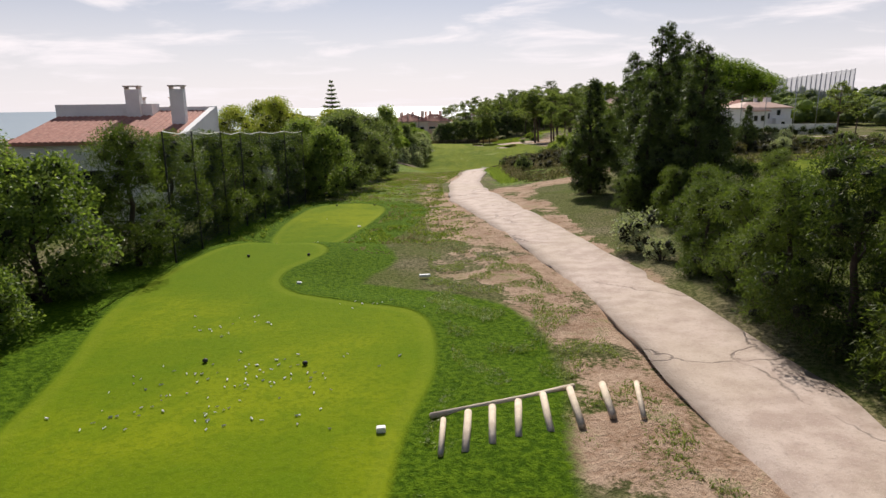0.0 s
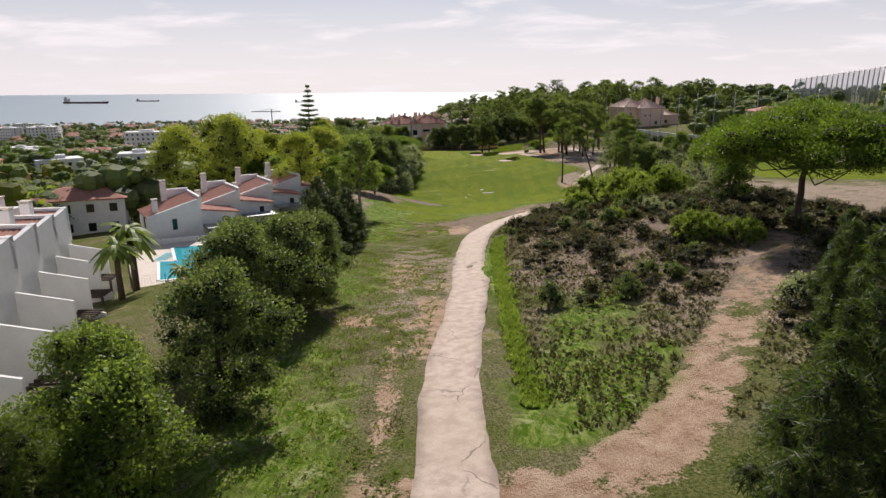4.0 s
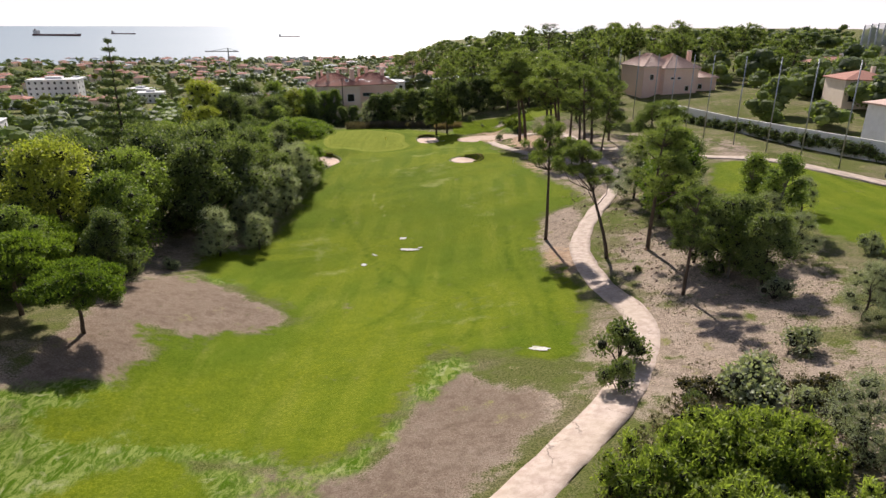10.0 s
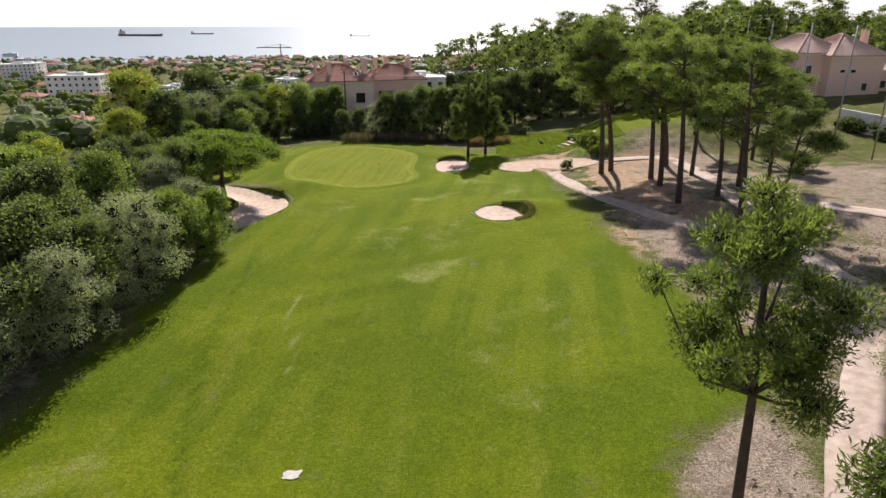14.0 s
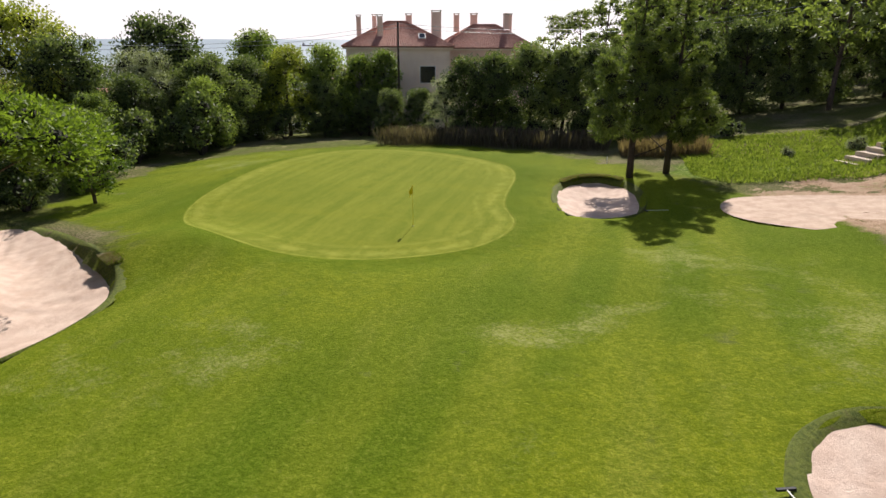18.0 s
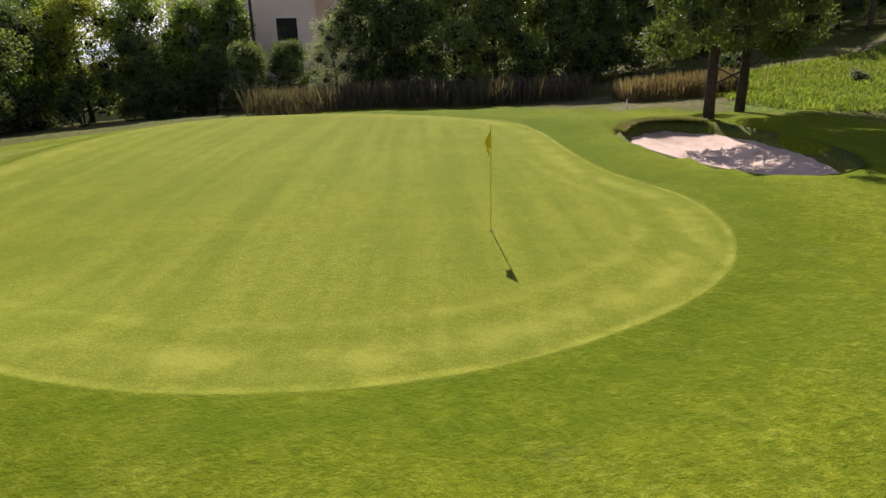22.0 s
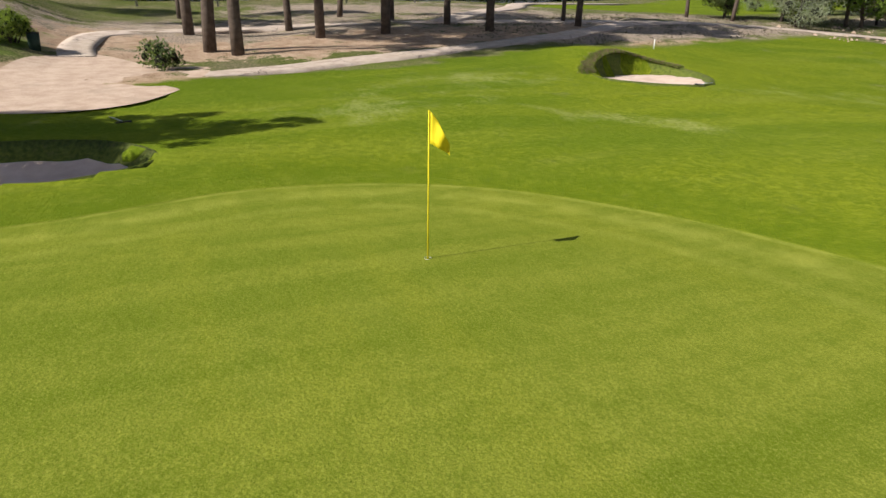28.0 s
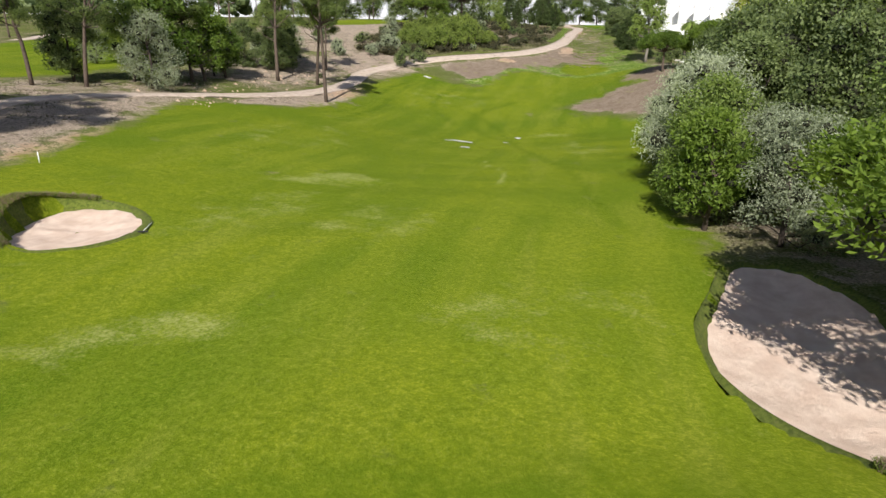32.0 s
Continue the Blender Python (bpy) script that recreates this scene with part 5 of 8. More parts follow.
# two dark trees beside the back bunker and the big one by the tees
CAS = [cone_tree(31, 12.4, 4.1, "feather", low=0.24, droop=0.15, count=17000, leaf=(0.42, 0.06)), cone_tree(32, 8.4, 3.0, count=19000, leaf=(0.42, 0.036)), cone_tree(33, 6.6, 1.9, count=11000, leaf=(0.40, 0.036))]
plant(CAS[0], 10.9, 244.5, 20, 1.0, label="dark feathery tree, trunk bare below, beside the bunker")
plant(CAS[0], 13.4, 246.9, 140, 0.97, label="dark feathery tree, trunk bare below, beside the bunker")
for x, y, s in ((4.8, 33.6, 1.0), (4.9, 29.6, 0.85), (7.2, 37.6, 0.98), (5.6, 41.5, 0.92)):
    plant(CAS[1], x, y, None, s, group="dark conifers beside the tees")
for x, y, s in ((2.3, 37.6, 0.95), (3.4, 30.8, 0.8), (12.0, 52.0, 0.85), (14.5, 56, 0.8), (12.5, 47, 0.9), (21, 58, 0.6)):
    plant(CAS[2], x, y, None, s, group="dark conifers beside the tees")
for x, y, s in ((-14.2, 91.2, 0.62), (-16.2, 87.1, 0.76), (-15.6, 82.0, 0.62), (-14.4, 96.2, 0.44), (-17.6, 91, 0.6), (-14.2, 86.2, 0.5)):
    plant(CAS[1], x, y, None, (s * 1.6, s * 1.6, s * 1.12), group="dark conifers beside the pool")
for p in CAS:
    drop(p)
plant_a = araucaria(41, 24.0, 4.2)
plant(plant_a, -38.1, 194.9)
plant(plant_a, -120, 420, None, 0.8)
drop(plant_a)

# dense trees of the wood on the left and the hedge behind the green
WOOD = [broad_tree(51, 8.5, 3.6, "dark", count=15000), broad_tree(52, 8.5, 3.9, "broad"), broad_tree(53, 7.5, 3.6, "olive", leaf=(0.17, 0.055), label="grey-green olive-like tree with a loose crown"), broad_tree(54, 8.5, 4.2, "dark", low=0.05, count=17000), broad_tree(55, 10, 4.6, "autumn", low=0.25, label="tree with yellowing autumn leaves"), broad_tree(56, 8.0, 2.6, "broad", low=0.42, bark="bark_grey", count=6500, label="slender light-green tree with an open crown")]
for x, y, k, s in ((-11.8, 170.5, 2, 0.62), (-13.8, 174, 2, 0.8), (-15.5, 167, 2, 0.7), (-12.9, 205.3, 2, 0.78), (-11.8, 192.8, 2, 1.08), (-11.0, 197.2, 1, 0.84), (-13.8, 178.6, 2, 1.12), (-11.6, 184.8, 2, 0.95), (-12.8, 188.2, 0, 0.9), (-10.6, 200.0, 1, 0.66), (-13.7, 198.5, 2, 0.74), (-14.5, 203, 0, 0.66), (-16.5, 180, 3, 1.15), (-15.5, 187, 3, 0.95), (-19, 173, 0, 1.3), (-21, 184, 3, 1.35),
                    (-18.5, 193, 0, 1.05), (-20, 202, 1, 0.95), (-18, 209.5, 2, 0.8), (-23, 210, 0, 0.9), (-24, 166, 1, 1.3), (-26, 176, 3, 1.35), (-25, 192, 3, 1.2), (-27, 202, 1, 1.0), (-29, 168, 0, 1.35), (-31, 185, 0, 1.3), (-33, 198, 3, 1.1), (-22, 158, 1, 1.1), (-28, 158, 4, 1.2), (-33, 161, 3, 1.3), (-20, 151, 0, 0.75), (-25, 147, 1, 0.95),
                    (-36, 170, 1, 1.3), (-40, 180, 3, 1.25), (-42, 162, 4, 1.2), (-38, 154, 4, 1.1), (-46, 150, 4, 1.3), (-41, 141, 4, 1.25), (-50, 138, 4, 1.2), (-33, 139, 1, 0.9), (-28, 133, 4, 0.85), (-44, 190, 0, 1.2), (-48, 172, 1, 1.3), (-52, 160, 0, 1.3), (-36, 208, 1, 1.0), (-44, 204, 0, 1.1), (-31, 216, 2, 0.9), (-27, 222, 0, 0.7), (-38, 220, 4, 0.8),
                    (-24.0, 229.6, 3, 0.5), (-27.5, 238.5, 3, 0.62), (-24.6, 234.5, 3, 0.42), (-32, 230, 0, 0.8), (-38.5, 250, 0, 1.35), (-33.5, 246, 1, 0.75), (-28.5, 254.5, 1, 0.84), (-31, 266.5, 3, 1.1), (-27.5, 270.5, 4, 1.05), (-34, 259, 0, 0.95), (-24, 272, 1, 1.25), (-39, 264, 0, 1.65), (-45, 251, 4, 1.5), (-33, 274, 1, 1.5), (-36, 256.5, 2, 1.35), (-30.5, 259, 3, 1.1), (-33.5, 251.5, 3, 0.9), (-41, 241, 4, 0.95), (-20, 274, 5, 1.15), (-17, 275, 5, 1.2), (-22.5, 268.5, 3, 0.75), (-46, 228, 1, 1.0), (-50, 255, 0, 1.0), (-44, 272, 3, 1.1), (-22, 276, 3, 0.85), (-40, 285, 1, 1.1), (-52, 290, 0, 1.2),
                    (-14.5, 269, 3, 0.62), (-17.6, 270.4, 0, 0.62), (-11.4, 270.5, 3, 0.62), (-7.2, 266, 2, 0.85), (-4.6, 266, 0, 0.98), (-2.2, 266, 0, 1.02), (1.4, 266.5, 3, 1.12), (4.6, 268, 0, 1.1), (8.2, 266.5, 3, 1.1), (11.5, 268, 0, 1.0), (14.5, 273, 3, 1.15), (18.5, 275, 0, 1.2), (23, 277, 3, 1.15), (27.5, 277, 0, 1.1), (32, 278, 3, 1.1), (37, 277, 0, 1.1), (42, 276, 3, 1.1), (47, 275, 3, 1.2), (54, 262, 0, 1.1),
                    (-15.9, 116.4, 5, 1.42), (-13.4, 50.6, 3, 0.70), (-17.8, 212.8, 3, 0.95), (8, -26, 1, 1.4), (15, -22, 3, 1.5), (22, -27, 0, 1.7), (29, -20, 1, 1.6), (36, -25, 3, 1.7), (43, -19, 0, 1.65), (51, -26, 1, 1.8), (59, -20, 3, 1.7), (67, -24, 0, 1.8), (76, -18, 1, 1.8), (84, -14, 3, 1.9), (93, -10, 1, 1.9), (103, -4, 0, 1.9), (-26, -30, 1, 1.4), (-33, -26, 0, 1.4), (-19, -34, 3, 1.4), (-12, -38, 0, 1.5), (-5, -36, 1, 1.5), (2, -38, 3, 1.5), (-15.0, 58.6, 3, 0.76), (-13.2, 62.5, 0, 0.74), (-13.0, 66.5, 3, 0.70), (-16.6, 63.5, 3, 0.7), (-15.6, 45.2, 1, 0.62), (-16.8, 49.0, 1, 0.46), (-23.5, 43.5, 1, 0.42), (-24.6, 27, 1, 0.60), (-27.5, 31, 0, 0.62), (-18.4, 38.6, 2, 0.5), (-20.4, 41.0, 2, 0.48),
                    (-18.0, 94.5, 3, 0.46), (-13.2, 71.5, 3, 0.36), (-19.5, 78.5, 1, 0.4), (-19, 124, 0, 0.5), (-22, 131, 1, 0.6)):
    plant(WOOD[k], x, y, None, s * (1.15 if x < -15 and 150 < y < 212 else 1.3 if k == 4 and y < 165 else 1.0), group="trees of the wood")
lp = broad_tree(57, 5.7, 2.5, "stone_pine", low=0.2, count=6500, leaf=(0.22, 0.08), bark="bark", name="young_pine", label="young light-green pine with a rounded crown by the bunker")
plant(lp, -10.2, 202.8, None, 1.0)
plant(lp, -20.5, 231.5, None, 0.85)
plant(lp, 25.4, 91.0, None, 1.0, label="light-green rounded pine behind the dune")
for x, y, s in ((36.8, 167.2, 1.42), (38.9, 171.6, 1.75), (36.4, 163.6, 1.2)):
    plant(lp, x, y, None, s, label="tall light-green pine with a rounded crown beside the path")
drop(lp)
# thickets on the right, between the holes
for x, y, k, s in ((37.5, 145, 0, 0.75), (36.2, 149.0, 3, 0.86), (34.8, 152.5, 0, 0.8), (39.5, 152.5, 3, 0.7), (45.9, 165.2, 5, 0.9), (46.2, 159.5, 5, 1.0), (43, 150, 2, 0.6), (38, 163, 2, 0.8), (40, 174.8, 1, 0.95), (36.5, 177, 2, 0.95), (43.5, 179, 0, 0.9), (44.5, 158, 2, 0.6), (52, 165, 2, 0.55), (28.5, 119, 2, 0.62), (35.7, 147.4, 5, 0.75), (40, 136, 2, 0.6), (46, 128, 5, 0.6), (39, 125, 2, 0.5)):
    plant(WOOD[k], x, y, None, s, group="trees between the holes")
for p in WOOD:
    drop(p)

# hedge and shrubs beside the tees
HEDGE = [broad_tree(61, 3.4, 1.8, "broad", low=0.02, count=13000, leaf=(0.10, 0.055), name="hedge_shrub", label="big rounded hedge shrub with glossy leaves", clumps=26), broad_tree(62, 4.6, 2.0, "hedge", low=0.02, count=22000, leaf=(0.13, 0.022), name="hedge_shrub", label="tall dark hedge shrub", clumps=30)]
for x, y, k, s in ((-16.0, 13.8, 0, 0.74), (-16.6, 17.6, 0, 1.14), (-16.4, 21.8, 1, 1.0), (-16.4, 25.2, 1, 0.95), (-16.2, 28.6, 1, 0.95), (-16.1, 31.8, 1, 0.92), (-16.2, 35.0, 1, 0.95), (-15.7, 38.4, 1, 0.92), (-15.4, 41.4, 1, 0.95), (-13.9, 43.4, 0, 1.35), (-17.6, 8.6, 0, 0.9), (-16.4, 3.5, 1, 0.9), (-16.5, -3, 1, 1.0)):
    plant(HEDGE[k], x, y, None, s, group="hedge beside the tees")
for x, y, k, s in ((1.35, 8.4, 1, 0.92), (1.2, 10.6, 1, 0.84), (1.25, 12.8, 1, 0.86), (1.15, 14.9, 1, 0.74), (1.2, 16.9, 1, 0.66), (1.1, 18.8, 1, 0.62), (1.9, 20.8, 1, 0.66), (3.0, 11.4, 1, 0.84), (3.2, 14.6, 1, 0.7), (3.2, 18.0, 1, 0.62), (3.6, 8.0, 1, 0.9), (1.8, 5.2, 1, 0.95), (1.9, 1.5, 1, 0.95), (4.0, 21.4, 1, 0.52), (3.4, 24.2, 1, 0.55), (5.4, 25.8, 1, 0.55), (3.2, 27.2, 1, 0.52), (5.8, 22.6, 1, 0.45), (7.2, 27.0, 1, 0.6), (2.0, 29.4, 1, 0.42)):
    plant(HEDGE[k], x, y, None, s, group="hedge beside the path")
for p in HEDGE:
    drop(p)

# shrubs on the dune and beside the path
def thicket(seed, h, R, mat, count, label):
    r = np.random.RandomState(seed)
    t = thing("thicket_shrub", label, "shrub")
    cl = []
    for k in range(70):
        a, rho = r.uniform(0, 6.28), R * math.sqrt(r.uniform(0, 1)) * 0.92
        s = R * r.uniform(0.12, 0.22)
        cl.append((rho * math.cos(a), rho * math.sin(a), h * (1 - 0.6 * (rho / R) ** 2.5) * r.uniform(0.5, 1.0) - s * 0.4, s, s, s * r.uniform(0.9, 1.7)))
    woody("stem", [tube([(c[0] * 0.5, c[1] * 0.5, -0.15), (c[0] * 0.8, c[1] * 0.8, c[2] * 0.5), c[:3]], [0.04, 0.03, 0.012], 4, False) for c in cl[::3]], M["bark_dark"], t)
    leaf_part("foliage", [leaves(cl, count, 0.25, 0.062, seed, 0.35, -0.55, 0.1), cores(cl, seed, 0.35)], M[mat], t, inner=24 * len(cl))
    return t


SHR = [shrub(71, 1.3, 1.25, "scrub", 900, label="low dry brown heath shrub"), shrub(72, 1.5, 1.2, "dark", 900, label="low dark green heath shrub"), thicket(73, 2.5, 2.3, "bright", 9000, "bright green dense bushy shrub"), shrub(74, 1.6, 1.3, "olive", label="low shrub with grey leaves"), shrub(75, 2.4, 1.5, "dark", 2400, label="dense dark evergreen shrub"), shrub(76, 1.9, 1.25, "olive", 1500, (0.12, 0.09), label="shrub covered in small white flowers")]
plant(SHR[5], 0.55, 22.8, None, 0.8)
plant(SHR[5], 0.6, 20.9, None, 0.5)
plant(SHR[5], 0.9, 25.2, None, 0.5)
r = np.random.RandomState(8)
n = 0
bush = []
while n < 640:
    x, y = r.uniform(1.5, 34), r.uniform(54, 128)
    d = np.min(np.hypot(*(PATH_LINE - (x, y)).T))
    df = np.min(np.hypot(*(FORK - (x, y)).T))
    if d < 3.4 or df < 2.4 or (x < 6 and r.uniform() < 0.6) or (y < 60 and x < 10) or x < (y - 96) * 0.75:
        continue
    if bumps(np.array([x]), np.array([y]), 9.0, 12)[0] < -0.1 and r.uniform() < 0.75:
        continue
    n += 1
    k = r.choice([0, 0, 0, 0, 0, 0, 1, 1, 3, 4], 1)[0]
    size = r.uniform(0.45, 1.15) * (0.6 if k == 4 else 1)
    if n < 230:
        plant(SHR[k], x, y, r.uniform(0, 360), size, group="scrub on the dune")
    else:
        bush.append((x, y, Z(x, y), size * 1.15))
cl = [(x + s * r.uniform(-0.7, 0.7), y + s * r.uniform(-0.7, 0.7), z + s * r.uniform(0.2, 0.75), 0.5 * s, 0.5 * s, 0.42 * s) for x, y, z, s in bush for _ in range(7)]
sc = thing("low_scrub", "low brown heath scrub covering the dune", "scrub", kind="stuff")
leaf_part("foliage", [leaves(cl, 150000, 0.15, 0.06, 88, 0.5, -0.1, 0.4), cores(cl, 88, 0.4)], M["scrub"], sc, inner=24 * len(cl))
for x, y, s in ((18.4, 104, 1.7), (15.6, 109.5, 1.5), (20.5, 109, 1.6), (24.7, 108, 1.4), (22.5, 103.5, 1.6), (18, 99.5, 1.1), (26, 113, 1.2), (13.2, 105.2, 0.9), (21, 114, 1.2), (24, 117.5, 1.0), (19.6, 118.0, 1.3), (22.4, 119.4, 1.2), (25.2, 119.6, 1.15), (16.8, 113.2, 1.1), (14.6, 72.9, 0.95), (17.3, 71.6, 0.7), (11.9, 85.4, 0.6)):
    plant(SHR[2], x, y, None, s, group="bright shrubs on the dune")
for x, y, k, s in ((22.3, 133.8, 4, 1.35), (21.0, 129.6, 4, 0.9), (27.2, 126.0, 3, 1.8), (33.7, 132.2, 3, 1.2), (29.3, 129, 3, 1.1), (33.2, 121.2, 1, 1.4), (36, 127, 3, 1.0), (24.6, 233.0, 1, 0.95), (37, 142, 3, 1.2), (29.2, 152, 1, 0.5), (44, 140, 3, 1.3), (50, 150, 3, 1.2)):
    plant(SHR[k], x, y, None, s)
for x, y, s in ((-23, 229, 1.4), (-25.5, 236.8, 1.9), (-29, 241.5, 1.8), (-27.2, 252, 2.2), (-31, 248, 1.8), (-30, 261, 1.6), (-26, 266, 1.5), (-22, 270, 1.4), (-19, 271.4, 1.1), (-34, 238, 1.9), (-36, 230, 1.9), (-22, 224, 1.1)):
    plant(SHR[4], x, y, None, s, label="broad dark evergreen bush at the edge of the turf", group="bushes beyond the green")
for x, y, s in ((28.0, 247.6, 0.62), (28.4, 245.6, 0.66), (28.9, 243.6, 0.66), (29.3, 241.6, 0.62), (29.6, 239.6, 0.6)):
    plant(SHR[2], x, y, None, s, label="clipped green hedge shrub on the bank", group="hedge on the bank")
for x, y, k, s in ((27, 252.5, 3, 0.7), (29.5, 250, 3, 0.6), (22.2, 252, 3, 0.5), (33, 255, 3, 0.7), (20, 262, 1, 1.1), (-8.5, 262, 1, 0.9), (-11, 263.5, 3, 0.9), (-30, 242, 4, 1.2), (-24.5, 226, 4, 0.9), (-22.5, 219, 4, 0.8), (-18.5, 212.5, 4, 0.7), (-13, 200.5, 4, 0.9), (-11, 201.5, 1, 0.6), (-18, 118, 1, 0.8), (-19, 112, 4, 0.8), (-17.5, 106, 1, 0.9), (-17, 100, 4, 0.9), (-17.5, 94, 1, 1.0), (-16.5, 72, 1, 1.1), (-16.4, 75.5, 1, 1.0), (-20.5, 134, 3, 0.9), (-17, 145, 3, 0.8), (-18.5, 160, 3, 0.9)):
    plant(SHR[k], x, y, None, s)
for p in SHR:
    drop(p)

pm = palm(81, 4.4)
for x, y, s in ((-29.2, 76, 1.15), (-28.6, 72.5, 0.95), (-27.6, 81, 0.7), (-24.6, 108, 0.55)):
    plant(pm, x, y, None, s)
drop(pm)
lean_pine = tall_pine(17, 11.6, 0.60, 2.6, (-3.6, 4.6))
plant(lean_pine, 27.7, 156.8, 0, 1.0, label="tall pine leaning far over the path", group="pines along the fairway")
drop(lean_pine)
bt = bare_tree(91, 8)
plant(bt, -34, 262, None, 1.0)
plant(bt, -38, 256, None, 0.8)
drop(bt)

# reeds behind the green
r = np.random.RandomState(17)
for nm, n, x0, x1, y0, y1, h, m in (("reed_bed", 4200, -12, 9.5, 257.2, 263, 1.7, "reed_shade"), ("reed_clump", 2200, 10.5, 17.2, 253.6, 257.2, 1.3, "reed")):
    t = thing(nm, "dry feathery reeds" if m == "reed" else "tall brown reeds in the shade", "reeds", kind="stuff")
    p = np.column_stack([r.uniform(x0, x1, n), r.uniform(y0, y1, n)])
    z = terrain(p[:, 0], p[:, 1])
    hh = h * r.uniform(0.55, 1.1, n)
    lean = r.normal(0, 0.24, (n, 2)) * hh[:, None]
    a = r.uniform(0, 3.14, n)
    w = np.column_stack([np.cos(a), np.sin(a)]) * 0.022
    base, top = np.column_stack([p, z - 0.05]), np.column_stack([p + lean, z + hh])
    w3 = np.column_stack([w, np.zeros(n)])
    v = np.stack([base - w3 * 0.5, base + w3 * 0.5, top * 0.75 + base * 0.25 + w3 * 1.6, top, top * 0.75 + base * 0.25 - w3 * 1.6], 1).reshape(-1, 3)
    leaf_part("stalks", [(v, np.arange(5 * n).reshape(-1, 5))], M[m], t)

# ---- houses ----
def tiled(name, p00, p10, p11, p01, parent, mat=None, pitch=0.30, thick=0.12, label=""):
    """A roof plane of half-round tiles: eave p00-p10, ridge p01-p11."""
    p00, p10, p11, p01 = (np.asarray(p, float) for p in (p00, p10, p11, p01))
    w = np.linalg.norm(p10 - p00)
    nrm = np.cross(p10 - p00, p01 - p00 if np.linalg.norm(p01 - p00) > 0.1 else p11 - p00)
    nrm /= np.linalg.norm(nrm)
    if nrm[2] < 0:
        nrm = -nrm
    n = max(4, int(w / pitch) * 4)
    rows = max(2, int(np.linalg.norm(p01 - p00) / 0.9))
    vs = []
    for j in range(rows + 1):
        v = j / rows
        a, b = p00 + (p01 - p00) * v, p10 + (p11 - p10) * v
        for i in range(n + 1):
            u = i / n
            vs.append(a + (b - a) * u + nrm * (0.055 * abs(math.sin(math.pi * u * n / 4)) + thick * 0.4))
    fs = [(j * (n + 1) + i, j * (n + 1) + i + 1, (j + 1) * (n + 1) + i + 1, (j + 1) * (n + 1) + i) for j in range(rows) for i in range(n)]
    k = len(vs)
    vs += [p - nrm * thick for p in (p00, p10, p11, p01)] + [p + nrm * thick * 0.4 for p in (p00, p10, p11, p01)]
    fs += [(k + 3, k + 2, k + 1, k), (k, k + 1, k + 5, k + 4), (k + 1, k + 2, k + 6, k + 5), (k + 2, k + 3, k + 7, k + 6), (k + 3, k, k + 4, k + 7)]
    return mesh_ob(name, vs, fs, mat or M["tile"], parent, label)


def prism(name, outline, z0, tops, mat, parent, label=""):
    """Upright walls over an outline; tops: a height for each corner."""
    n = len(outline)
    vs = [(x, y, z0) for x, y in outline] + [(x, y, t) for (x, y), t in zip(outline, tops)]
    fs = [(i, (i + 1) % n, n + (i + 1) % n, n + i) for i in range(n)] + [tuple(range(n, 2 * n)), tuple(range(n - 1, -1, -1))]
    return mesh_ob(name, vs, fs, mat, parent, label)


def window(parent, x, y, z, w, h, facing, mat="glass_dark", frame_mat="white_paint", deep=0.1):
    """A framed window on a wall; facing: degrees of the outward normal from -y."""
    m = pose(x, y, z, 0, 0, facing)
    win = new("window")
    win.parent = parent
    win.matrix_basis = m
    mesh_ob("pane", [(-w / 2, -0.02, 0), (w / 2, -0.02, 0), (w / 2, -0.02, h), (-w / 2, -0.02, h), (-w / 2, 0.1, 0), (w / 2, 0.1, 0), (w / 2, 0.1, h), (-w / 2, 0.1, h)], [(0, 1, 2, 3), (1, 5, 6, 2), (4, 0, 3, 7), (3, 2, 6, 7), (0, 4, 5, 1)], M[mat], win)
    t = 0.07
    part("window_frame", boxes((-w / 2 - t, -0.06, -t, w / 2 + t, 0.02, 0), (-w / 2 - t, -0.06, h, w / 2 + t, 0.02, h + t), (-w / 2 - t, -0.06, 0, -w / 2, 0.02, h), (w / 2, -0.06, 0, w / 2 + t, 0.02, h)), M[frame_mat], win)
    return win


def chimney(parent, x, y, z0, z1, w=0.6, mat="white_wall", d=None):
    d = d or w
    c = part("chimney", boxes((x - w / 2, y - d / 2, z0, x + w / 2, y + d / 2, z1)), M[mat], parent)
    part("chimney_cap", boxes((x - w / 2 - 0.06, y - d / 2 - 0.06, z1 + 0.14, x + w / 2 + 0.06, y + d / 2 + 0.06, z1 + 0.22), (x - w / 2, y - d / 2, z1, x - w / 2 + 0.1, y + d / 2, z1 + 0.14), (x + w / 2 - 0.1, y - d / 2, z1, x + w / 2, y + d / 2, z1 + 0.14)), M["stone"], c)
    return c


